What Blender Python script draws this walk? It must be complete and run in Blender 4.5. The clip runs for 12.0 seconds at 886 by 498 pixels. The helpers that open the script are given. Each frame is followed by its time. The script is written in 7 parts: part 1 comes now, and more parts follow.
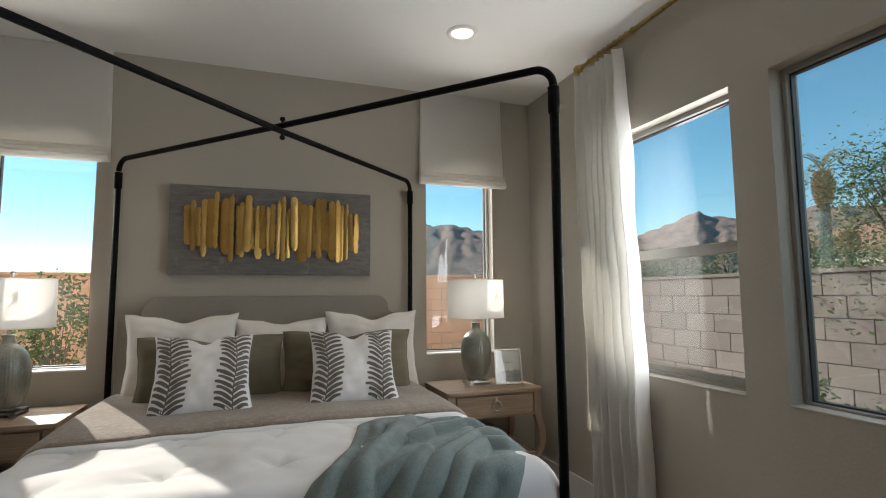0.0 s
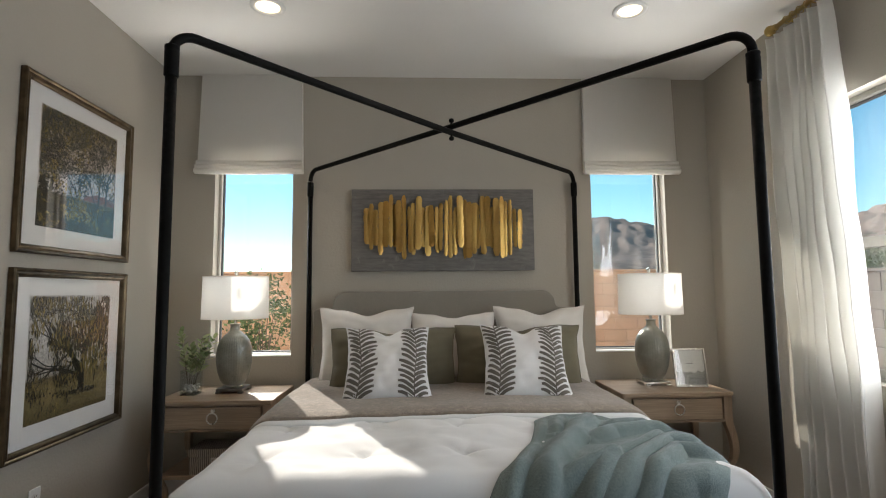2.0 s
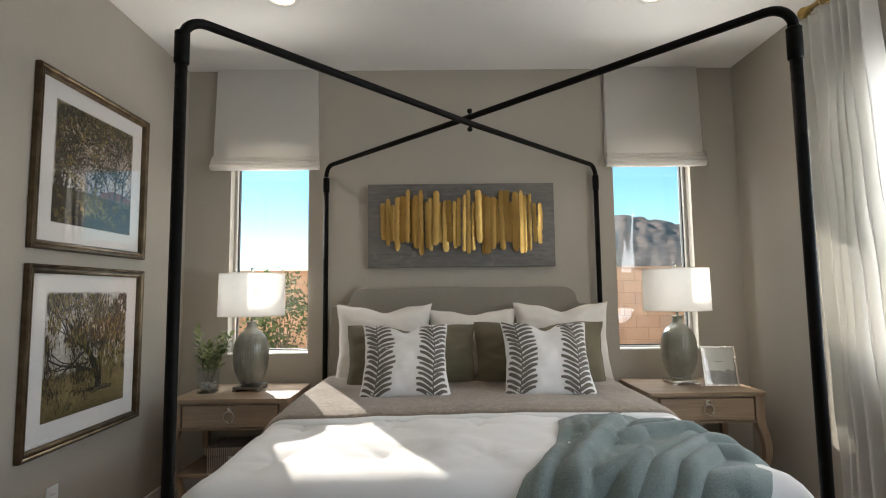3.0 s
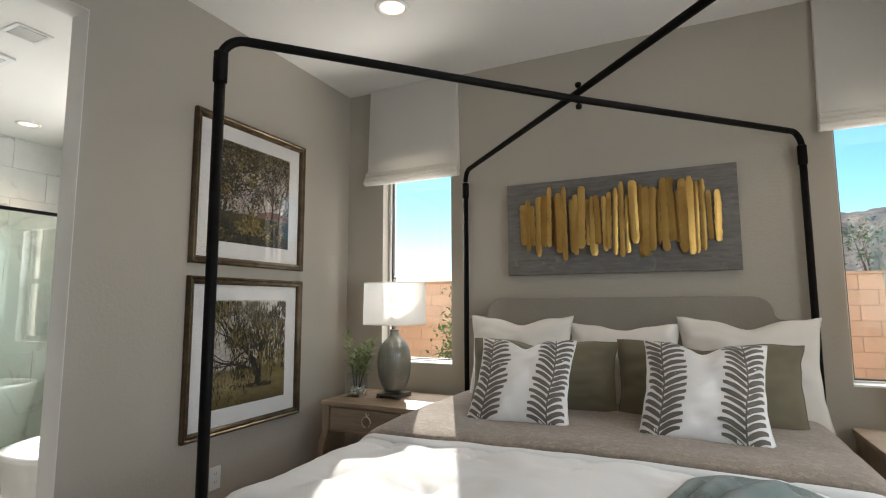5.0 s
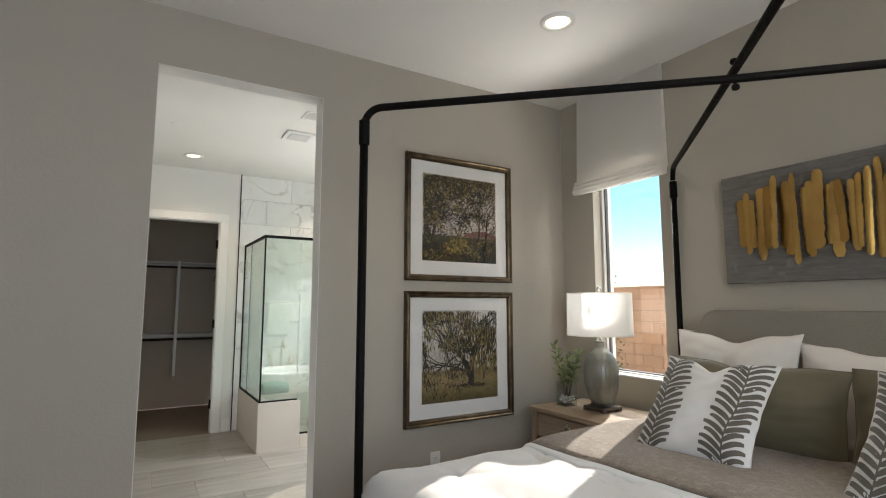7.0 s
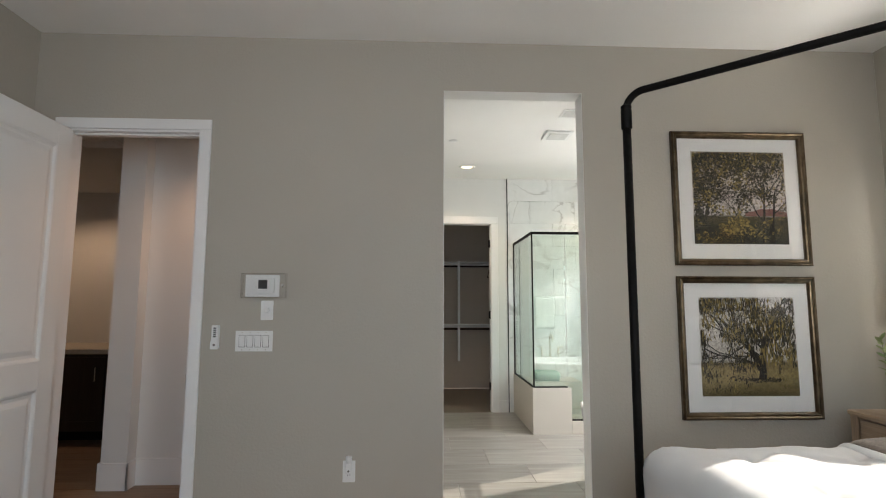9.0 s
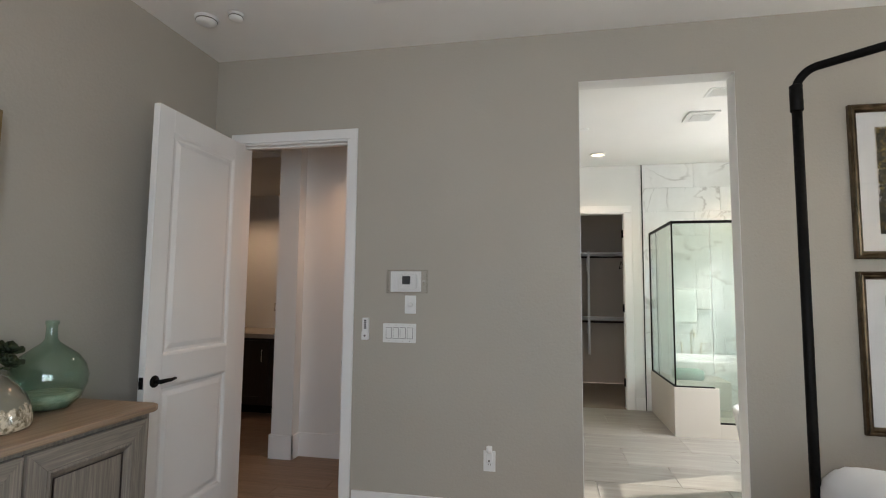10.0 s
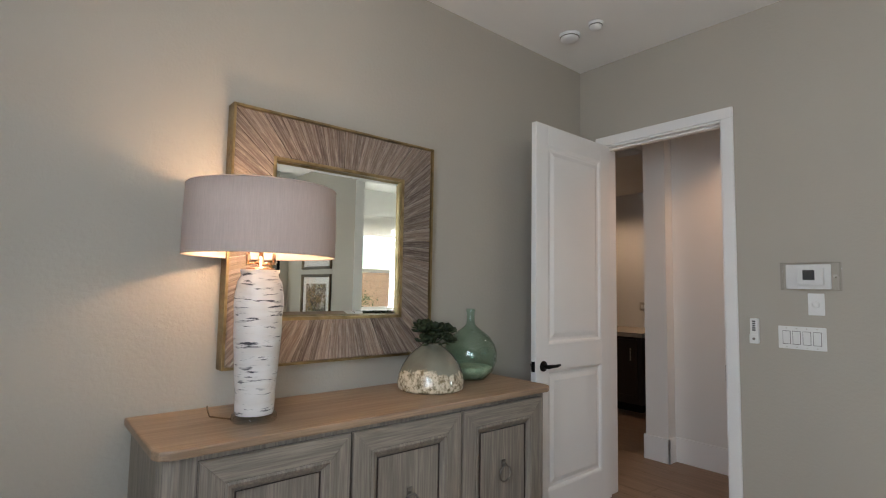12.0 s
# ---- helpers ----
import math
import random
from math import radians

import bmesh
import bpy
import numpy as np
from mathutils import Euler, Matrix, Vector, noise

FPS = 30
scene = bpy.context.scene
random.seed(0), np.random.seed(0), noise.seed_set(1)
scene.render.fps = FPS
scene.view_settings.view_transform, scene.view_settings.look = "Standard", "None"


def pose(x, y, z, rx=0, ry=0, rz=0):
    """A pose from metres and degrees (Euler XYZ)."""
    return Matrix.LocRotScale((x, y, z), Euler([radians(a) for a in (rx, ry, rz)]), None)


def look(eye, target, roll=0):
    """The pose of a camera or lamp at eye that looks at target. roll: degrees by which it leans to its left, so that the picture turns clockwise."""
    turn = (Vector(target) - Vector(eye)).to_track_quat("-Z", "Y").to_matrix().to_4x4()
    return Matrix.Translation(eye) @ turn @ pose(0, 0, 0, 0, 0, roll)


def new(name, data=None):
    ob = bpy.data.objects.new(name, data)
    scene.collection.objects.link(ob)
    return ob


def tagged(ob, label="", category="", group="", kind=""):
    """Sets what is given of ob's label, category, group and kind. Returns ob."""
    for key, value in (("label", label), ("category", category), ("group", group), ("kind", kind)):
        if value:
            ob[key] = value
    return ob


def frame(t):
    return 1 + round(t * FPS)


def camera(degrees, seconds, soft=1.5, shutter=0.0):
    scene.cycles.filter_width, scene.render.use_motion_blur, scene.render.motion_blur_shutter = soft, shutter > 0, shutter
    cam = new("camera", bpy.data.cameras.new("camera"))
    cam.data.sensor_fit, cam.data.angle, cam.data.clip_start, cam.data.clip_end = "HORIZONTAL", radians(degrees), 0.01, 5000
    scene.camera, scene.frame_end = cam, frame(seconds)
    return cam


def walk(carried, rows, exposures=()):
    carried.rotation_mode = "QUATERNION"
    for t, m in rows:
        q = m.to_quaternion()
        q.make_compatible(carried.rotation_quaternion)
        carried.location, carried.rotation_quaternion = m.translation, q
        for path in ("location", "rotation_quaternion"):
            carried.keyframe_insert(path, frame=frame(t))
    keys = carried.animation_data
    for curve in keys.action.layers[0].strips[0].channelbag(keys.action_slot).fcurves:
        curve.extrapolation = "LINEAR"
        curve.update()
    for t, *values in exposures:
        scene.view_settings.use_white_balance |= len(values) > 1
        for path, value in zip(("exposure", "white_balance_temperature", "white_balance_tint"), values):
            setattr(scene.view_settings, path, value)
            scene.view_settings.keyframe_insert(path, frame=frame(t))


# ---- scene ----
cam = camera(82.0, 12.0, soft=1.1)
PATH = [
    (0, (1.915, -3.751, 1.437), (2.574, -1.868, 1.620), -0.4),
    (0.5, (1.874, -3.747, 1.436), (2.312, -1.802, 1.620), -0.5),
    (1, (1.852, -3.75, 1.432), (2.116, -1.774, 1.618), -0.5),
    (1.5, (1.827, -3.743, 1.434), (1.975, -1.756, 1.608), -0.3),
    (2, (1.822, -3.723, 1.432), (1.905, -1.732, 1.603), -0.5),
    (2.5, (1.802, -3.711, 1.412), (1.863, -1.719, 1.576), -0.3),
    (2.7, (1.806, -3.694, 1.408), (1.854, -1.701, 1.575), -0.5),
    (4.3, (2.033, -3.36, 1.458), (1.606, -1.416, 1.649), -0.3),
    (4.5, (2.135, -3.343, 1.442), (1.574, -1.434, 1.643), -0.3),
    (5, (2.363, -3.232, 1.411), (1.506, -1.437, 1.624), -0.2),
    (5.5, (2.578, -3.172, 1.449), (1.463, -1.524, 1.654), -0.1),
    (6, (2.77, -3.069, 1.486), (1.434, -1.594, 1.691), 0.1),
    (6.5, (2.836, -2.936, 1.464), (1.314, -1.657, 1.684), -0.2),
    (7, (2.942, -2.882, 1.473), (1.239, -1.856, 1.691), 0.0),
    (7.5, (3.053, -2.925, 1.443), (1.231, -2.132, 1.672), 0.1),
    (9.3, (3.091, -2.976, 1.385), (1.101, -3.02, 1.581), 0.4),
    (9.5, (3.095, -2.977, 1.402), (1.107, -3.101, 1.582), 0.6),
    (10, (3.144, -3.06, 1.428), (1.189, -3.447, 1.597), 0.6),
    (10.5, (3.181, -3.102, 1.401), (1.388, -3.968, 1.584), 0.7),
    (11, (3.209, -3.106, 1.416), (1.624, -4.314, 1.582), 0.8),
    (11.5, (3.228, -3.105, 1.409), (1.82, -4.516, 1.566), 0.9),
    (12, (3.216, -3.103, 1.398), (1.932, -4.628, 1.552), 1.0),
]
walk(cam, [(t, look(e, g, r)) for t, e, g, r in PATH], [(0, 0.1), (1.5, 0.22), (3.5, 0.44), (7, 0.42), (9.5, 0.68), (10.5, 0.7), (11.2, 0.86), (12, 0.8)])

# ---- light: sun through the bed-wall windows, blue sky, skylight and ground-bounce stand-in lamps at the openings ----
SUN_DIR = Vector((0.468, -1.0, -0.625)).normalized()
world = bpy.data.worlds.new("sky_world")
scene.world = world
world.use_nodes = True
wn = world.node_tree.nodes
sky = wn.new("ShaderNodeTexSky")
sky.sky_type = 'NISHITA'
sky.sun_disc = False
sky.sun_elevation = math.asin(-SUN_DIR.z)
sky.sun_rotation = math.atan2(-SUN_DIR.x, -SUN_DIR.y)
sky.altitude = 700
sky.air_density, sky.dust_density, sky.ozone_density = 1.0, 0.05, 1.8
vivid = wn.new("ShaderNodeHueSaturation")
vivid.inputs["Saturation"].default_value = 1.2
vivid.inputs["Hue"].default_value = 0.478
vivid.inputs["Value"].default_value = 1.0
world.node_tree.links.new(sky.outputs[0], vivid.inputs["Color"])
world.node_tree.links.new(vivid.outputs[0], wn["Background"].inputs[0])
wn["Background"].inputs[1].default_value = 0.15
sun = new("sun", bpy.data.lights.new("sun", 'SUN'))
sun.data.energy, sun.data.angle, sun.data.color = 5.0, radians(0.53), (1.0, 0.94, 0.85)
sun.matrix_world = look((0, 10, 10), Vector((0, 10, 10)) + SUN_DIR)


def area_lamp(name, eye, target, w, h, watts, color):
    d = bpy.data.lights.new(name, 'AREA')
    d.shape, d.size, d.size_y, d.energy, d.color = 'RECTANGLE', w, h, watts, color
    ob = new(name, d)
    ob.matrix_world = look(eye, target)
    return ob


SKYLIGHT = (0.96, 0.975, 1.0)
SIDELIGHT = (0.76, 0.86, 1.0)
BOUNCELIGHT = (0.99, 0.965, 0.92)  # tint of added lamps imitating sun thrown up by the pale gravel outside
area_lamp("skylight_bed_left", (0.6, 1.1, 3.4), (0.6, -1.4, 0.9), 1.2, 1.2, 60, SKYLIGHT)
area_lamp("yard_light_left", (0.6, 1.0, 0.25), (0.7, -0.9, 2.5), 1.4, 1.0, 60, BOUNCELIGHT)
area_lamp("yard_light_right", (3.37, 1.0, 0.25), (3.2, -0.9, 2.5), 1.4, 1.0, 60, BOUNCELIGHT)
area_lamp("skylight_bed_right", (3.38, 1.1, 3.4), (3.38, -1.4, 0.9), 1.2, 1.2, 60, SKYLIGHT)
area_lamp("skylight_side", (5.6, -2.4, 3.9), (3.2, -2.4, 0.9), 3.0, 1.6, 40, SKYLIGHT)
area_lamp("skylight_side_opening", (4.0, -3.06, 1.72), (0.4, -4.6, 1.7), 0.8, 1.4, 22, SIDELIGHT)
area_lamp("skylight_near_opening", (4.03, -1.75, 1.72), (0.0, -0.9, 2.3), 0.66, 1.36, 17, SKYLIGHT)
area_lamp("skylight_curtain_opening", (4.04, -1.24, 1.72), (0.0, -1.24, 1.72), 0.36, 1.4, 6, SKYLIGHT)
area_lamp("skylight_bath_opening", (-2.08, 0.03, 1.72), (-2.08, -3.0, 1.6), 0.36, 1.35, 24, SKYLIGHT)
area_lamp("skylight_bath", (-1.35, 1.1, 3.4), (-1.35, -1.4, 0.9), 1.9, 1.2, 235, SKYLIGHT)


def spot_lamp(name, loc, watts, color, spread=120, size=0.06):
    d = bpy.data.lights.new(name, 'SPOT')
    d.energy, d.color, d.spot_size, d.spot_blend, d.shadow_soft_size = watts, color, radians(spread), 0.7, size
    ob = new(name, d)
    ob.matrix_world = look(loc, (loc[0] + 0.001, loc[1], 0))
    return ob


WARM = (1.0, 0.78, 0.55)
CANS = [(0.962, -0.94), (3.03, -0.955)]
for cx, cy in CANS:
    spot_lamp("can_lamp", (cx, cy, 3.03), 14, WARM)
spot_lamp("bath_can_lamp", (-3.05, -2.42, 3.06), 30, WARM)
spot_lamp("bath_can_lamp", (-3.07, -0.76, 3.06), 30, WARM)
spot_lamp("hall_can_lamp", (-0.62, -4.45, 2.72), 15, (1.0, 0.6, 0.38), 140)
spot_lamp("bar_can_lamp", (-2.6, -6.9, 2.72), 18, (1.0, 0.66, 0.42), 140)

# ---- materials ----


class Nodes:
    """A material with its node tree and a few short cuts."""

    def __init__(self, name):
        self.m = bpy.data.materials.new(name)
        self.m.use_nodes = True
        self.t = self.m.node_tree
        self.n = self.t.nodes
        self.p = self.n["Principled BSDF"]
        self.co = self.n.new("ShaderNodeTexCoord").outputs["Object"]

    def link(self, a, b):
        self.t.links.new(a, b)

    def mapping(self, scale, rot=(0, 0, 0), src=None):
        k = self.n.new("ShaderNodeMapping")
        k.inputs["Scale"].default_value = scale
        k.inputs["Rotation"].default_value = [radians(a) for a in rot]
        self.link(src or self.co, k.inputs[0])
        return k.outputs[0]

    def noise(self, scale, detail=4, rough=0.5, src=None, distort=0):
        k = self.n.new("ShaderNodeTexNoise")
        k.inputs["Scale"].default_value, k.inputs["Detail"].default_value = scale, detail
        k.inputs["Roughness"].default_value, k.inputs["Distortion"].default_value = rough, distort
        self.link(src or self.co, k.inputs["Vector"])
        return k.outputs[0]

    def wave(self, scale, distort=2, src=None, direction='X', detail=2, dscale=1.0):
        k = self.n.new("ShaderNodeTexWave")
        k.bands_direction = direction
        k.inputs["Scale"].default_value, k.inputs["Distortion"].default_value = scale, distort
        k.inputs["Detail"].default_value, k.inputs["Detail Scale"].default_value = detail, dscale
        self.link(src or self.co, k.inputs["Vector"])
        return k.outputs[1]

    def ramp(self, src, stops):
        k = self.n.new("ShaderNodeValToRGB")
        e = k.color_ramp.elements
        while len(e) < len(stops):
            e.new(0.5)
        for q, (pos, col) in zip(e, stops):
            q.position, q.color = pos, (*col, 1) if len(col) == 3 else col
        self.link(src, k.inputs[0])
        return k.outputs[0]

    def mix(self, fac, a, b, how='MIX'):
        k = self.n.new("ShaderNodeMix")
        k.data_type, k.blend_type = 'RGBA', how
        for v, i in ((fac, 0), (a, 6), (b, 7)):
            if isinstance(v, (int, float)):
                k.inputs[i].default_value = v
            elif isinstance(v, tuple):
                k.inputs[i].default_value = (*v, 1)
            else:
                self.link(v, k.inputs[i])
        return k.outputs[2]

    def add(self, a, b, how='ADD'):
        k = self.n.new("ShaderNodeMath")
        k.operation = how
        for v, i in ((a, 0), (b, 1)):
            if isinstance(v, (int, float)):
                k.inputs[i].default_value = v
            else:
                self.link(v, k.inputs[i])
        return k.outputs[0]

    def bump(self, height, strength=0.3, dist=0.002):
        k = self.n.new("ShaderNodeBump")
        k.inputs["Strength"].default_value, k.inputs["Distance"].default_value = strength, dist
        self.link(height, k.inputs["Height"])
        self.link(k.outputs[0], self.p.inputs["Normal"])

    def per_object(self, a, b):
        k = self.n.new("ShaderNodeObjectInfo")
        return self.ramp(k.outputs["Random"], [(0, a), (1, b)])

    def per_island(self, a, b):
        k = self.n.new("ShaderNodeNewGeometry")
        return self.ramp(k.outputs["Random Per Island"], [(0, a), (1, b)])

    def done(self, color=None, rough=0.5, metal=0.0, **more):
        if color is not None:
            if isinstance(color, tuple):
                self.p.inputs["Base Color"].default_value = (*color, 1)
            else:
                self.link(color, self.p.inputs["Base Color"])
        if isinstance(rough, (int, float)):
            self.p.inputs["Roughness"].default_value = rough
        else:
            self.link(rough, self.p.inputs["Roughness"])
        self.p.inputs["Metallic"].default_value = metal
        for k, v in more.items():
            self.p.inputs[k.replace("_", " ")].default_value = v
        return self.m


def tint(c, f):
    return tuple(min(1.0, v * f) for v in c)


def paint(name, col, rough=0.6, tex=0.25, scale=90, dist=0.002):
    k = Nodes(name)
    big = k.noise(0.9, 3)
    small = k.noise(scale, 5, 0.6)
    c = k.ramp(big, [(0.3, tint(col, 0.96)), (0.7, tint(col, 1.03))])
    k.bump(small, tex, dist)
    return k.done(c, rough)


def wood(name, light, dark, axis=0, rough=0.5, grain=1.0, bump=0.25):
    k = Nodes(name)
    sc = [26.0 * grain] * 3
    sc[axis] = 1.6 * grain
    v = k.mapping(sc)
    fine_sc = [130.0 * grain] * 3
    fine_sc[axis] = 4.0 * grain
    a = k.noise(1.0, 6, 0.62, v, 0.7)
    b = k.noise(1.0, 3, 0.6, k.mapping(fine_sc))
    big = k.noise(1.7, 2)
    c = k.ramp(a, [(0.28, dark), (0.5, tuple((x + y) / 2 for x, y in zip(light, dark))), (0.72, light)])
    c = k.mix(k.ramp(b, [(0.42, (0, 0, 0)), (0.6, (0.55, 0.55, 0.55))]), c, tint(dark, 0.72))
    c = k.mix(k.ramp(big, [(0.35, (0, 0, 0)), (0.7, (0.22, 0.22, 0.22))]), c, tint(light, 1.15))
    k.bump(k.add(a, b), bump, 0.0012)
    return k.done(c, rough)


def fabric(name, col, weave=900, var=0.12, bump=0.35, rough=0.9, sheen=0.2, flecks=0.0):
    k = Nodes(name)
    a = k.noise(weave, 2, 0.7, k.mapping((1, 1, 0.35)))
    b = k.noise(weave, 2, 0.7, k.mapping((0.3, 0.3, 1)))
    big = k.noise(4, 3)
    th = k.add(a, b)
    c = k.ramp(big, [(0.3, tint(col, 1 - var)), (0.7, tint(col, 1 + var * 0.6))])
    if flecks:
        c = k.mix(k.ramp(a, [(0.5, (0, 0, 0)), (0.64, (flecks,) * 3)]), c, tint(col, 0.5))
        c = k.mix(k.ramp(b, [(0.5, (0, 0, 0)), (0.64, (flecks * 0.7,) * 3)]), c, tint(col, 1.6))
    k.bump(th, bump, 0.0008)
    return k.done(c, rough, Sheen_Weight=sheen)


def metal(name, col, rough=0.35, var=0.15, metallic=1.0):
    k = Nodes(name)
    c = k.ramp(k.noise(14, 4), [(0.3, tint(col, 1 - var)), (0.7, tint(col, 1 + var))])
    r = k.ramp(k.noise(60, 3), [(0.3, (rough * 0.8,) * 3), (0.7, (rough * 1.2,) * 3)])
    k.bump(k.noise(220, 2), 0.06, 0.0005)
    return k.done(c, r, metallic)


def pane_glass(name, tintc=(1, 1, 1), ior=1.5, rough=0.0):
    k = Nodes(name)
    n = k.n
    n.remove(k.p)
    tr, gl, fr, mx = (n.new("ShaderNodeBsdfTransparent"), n.new("ShaderNodeBsdfGlossy"), n.new("ShaderNodeLayerWeight"), n.new("ShaderNodeMixShader"))
    tr.inputs[0].default_value = (*tintc, 1)
    gl.inputs["Roughness"].default_value = rough
    fr.inputs[0].default_value = 0.5
    f0 = ((ior - 1) / (ior + 1)) ** 2
    fac = k.add(k.add(k.add(fr.outputs["Facing"], 5.0, 'POWER'), 1 - f0, 'MULTIPLY'), f0)
    k.link(fac, mx.inputs[0])
    k.link(tr.outputs[0], mx.inputs[1])
    k.link(gl.outputs[0], mx.inputs[2])
    k.link(mx.outputs[0], n["Material Output"].inputs[0])
    return k.m


def thin_cloth(name, col, through_col, share=0.45, weave=700):
    k = Nodes(name)
    n = k.n
    a = k.noise(weave, 2, 0.7, k.mapping((1, 1, 0.2)))
    b = k.noise(weave, 2, 0.7, k.mapping((0.2, 0.2, 1)))
    c = k.ramp(k.add(a, b, 'MULTIPLY'), [(0.1, tint(col, 0.9)), (0.45, tint(col, 1.05))])
    k.bump(k.add(a, b), 0.2, 0.0006)
    k.done(c, 0.9)
    tl, mx = n.new("ShaderNodeBsdfTranslucent"), n.new("ShaderNodeMixShader")
    tl.inputs[0].default_value = (*through_col, 1)
    mx.inputs[0].default_value = share
    k.link(k.p.outputs[0], mx.inputs[1])
    k.link(tl.outputs[0], mx.inputs[2])
    k.link(mx.outputs[0], n["Material Output"].inputs[0])
    return k.m


def glow(name, col, strength):
    k = Nodes(name)
    return k.done((0.8, 0.8, 0.8), 0.5, Emission_Color=(*col, 1), Emission_Strength=strength)


def solid(name, col, rough=0.5, metallic=0.0, var=0.06, scale=20, bump=0.0):
    k = Nodes(name)
    c = k.ramp(k.noise(scale, 4), [(0.3, tint(col, 1 - var)), (0.7, tint(col, 1 + var))])
    if bump:
        k.bump(k.noise(scale * 8, 4), bump, 0.001)
    return k.done(c, rough, metallic)


M_WALL = paint("greige_wall_paint", (0.425, 0.392, 0.332), 0.65, 0.5, 55, 0.004)
M_WHITE_WALL = paint("white_wall_paint", (0.74, 0.73, 0.7), 0.6, 0.3, 60, 0.003)
M_CEIL = paint("ceiling_paint", (0.84, 0.83, 0.8), 0.75, 0.3, 60, 0.003)
M_TRIM = paint("white_trim_enamel", (0.8, 0.79, 0.77), 0.35, 0.05, 30)
M_DOOR = paint("white_door_enamel", (0.8, 0.795, 0.775), 0.4, 0.06, 160)
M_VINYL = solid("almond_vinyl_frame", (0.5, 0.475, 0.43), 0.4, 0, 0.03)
# side-window frames: their shade is darkened into the vinyl colour
M_SHADEVINYL = solid("shaded_vinyl_frame", (0.26, 0.245, 0.22), 0.45, 0, 0.05)
M_DARKFRAME = solid("dark_window_gasket", (0.05, 0.05, 0.05), 0.5)
M_GLASS = pane_glass("window_glass", (0.97, 0.985, 0.98), 1.54)
M_PICGLASS = pane_glass("picture_glass", (0.99, 0.99, 0.99), 1.5)
M_SHOWER = pane_glass("greenish_shower_glass", (0.9, 0.965, 0.94), 2.5)
M_BLACK = metal("black_iron", (0.005, 0.0045, 0.004), 0.55, 0.2, 0.0)
M_BLACK.node_tree.nodes["Principled BSDF"].inputs["Specular IOR Level"].default_value = 0.1
M_BRASS = metal("aged_brass", (0.5, 0.36, 0.13), 0.32)
M_ANTIQUE = metal("antique_brass", (0.3, 0.22, 0.11), 0.4, 0.35)
M_BRONZE = metal("dark_bronze_frame", (0.12, 0.088, 0.055), 0.36, 0.4)
M_NICKEL = metal("brushed_nickel", (0.55, 0.52, 0.47), 0.3)
M_PEWTER = metal("dark_pewter", (0.2, 0.19, 0.175), 0.4)
M_CHROME = metal("polished_chrome", (0.75, 0.75, 0.74), 0.1, 0.02)
M_COPPER = metal("rose_copper", (0.72, 0.45, 0.3), 0.28)
M_NIGHT = wood("limed_oak_nightstand", (0.43, 0.325, 0.225), (0.29, 0.21, 0.14), 0, 0.5)
M_NIGHTV = wood("limed_oak_upright", (0.41, 0.31, 0.215), (0.28, 0.2, 0.135), 2, 0.5)
M_DRESS = wood("grey_cerused_oak", (0.31, 0.265, 0.215), (0.145, 0.124, 0.102), 2, 0.5, 1.3, 0.45)
M_DRESSH = wood("grey_cerused_oak_rail", (0.31, 0.265, 0.215), (0.145, 0.124, 0.102), 0, 0.5, 1.3, 0.45)
M_DRESSTOP = wood("warm_oak_top", (0.4, 0.28, 0.18), (0.25, 0.165, 0.105), 0, 0.42, 1.0)
M_FLOORWOOD = wood("brown_plank_floor", (0.3, 0.205, 0.135), (0.19, 0.125, 0.08), 1, 0.45)
M_DARKWOOD = wood("espresso_cabinet", (0.035, 0.022, 0.016), (0.02, 0.012, 0.01), 2, 0.4)
M_LINEN = fabric("grey_linen_upholstery", (0.25, 0.226, 0.19), 500, 0.08, 0.5, 0.95, 0.2, 0.25)
M_WHITECLOTH = fabric("white_cotton", (0.7, 0.695, 0.685), 800, 0.03, 0.2, 0.9, 0.1)
M_SHAM = fabric("ivory_sham_cotton", (0.72, 0.69, 0.645), 700, 0.04, 0.3, 0.9, 0.1)
M_OLIVE = fabric("olive_velvet", (0.14, 0.122, 0.076), 900, 0.2, 0.2, 0.8, 0.12)
M_COVERLET = fabric("taupe_chenille", (0.23, 0.187, 0.148), 120, 0.15, 0.9, 0.95, 0.2, 0.55)
M_LEAFPRINT = fabric("taupe_leaf_print", (0.115, 0.102, 0.083), 900, 0.08, 0.2)
M_CURTAIN = thin_cloth("ivory_curtain_linen", (0.86, 0.85, 0.82), (0.95, 0.945, 0.92), 0.5)
M_BLIND = thin_cloth("white_roman_shade_cloth", (0.87, 0.855, 0.82), (0.93, 0.91, 0.86), 0.45)
M_SHADE = thin_cloth("white_lampshade_linen", (0.8, 0.77, 0.72), (0.95, 0.92, 0.86), 0.42, 500)
M_MIRROR = Nodes("silver_mirror").done((0.86, 0.9, 0.875), 0.01, 1.0)
M_PLATE = solid("white_plastic", (0.78, 0.78, 0.76), 0.35, 0, 0.02)
M_CERAMIC = Nodes("bath_acrylic").done((0.82, 0.81, 0.79), 0.15, 0, Coat_Weight=0.4)
M_MAT = solid("white_picture_mat", (0.78, 0.77, 0.75), 0.8, 0, 0.02, 30, 0.05)
M_CAN = glow("warm_lens", (1.0, 0.78, 0.5), 2.2)


def throw_material():
    k = Nodes("sage_teal_plush")
    big = k.noise(7, 4)
    fur = k.noise(170, 4, 0.7, k.mapping((1, 0.6, 1)))
    c = k.ramp(big, [(0.25, (0.115, 0.155, 0.148)), (0.75, (0.175, 0.22, 0.21))])
    c = k.mix(k.ramp(fur, [(0.3, (0.55,) * 3), (0.6, (0, 0, 0))]), c, (0.06, 0.085, 0.082))
    k.bump(fur, 0.8, 0.004)
    return k.done(c, 0.9, Sheen_Weight=0.25)


M_THROW = throw_material()


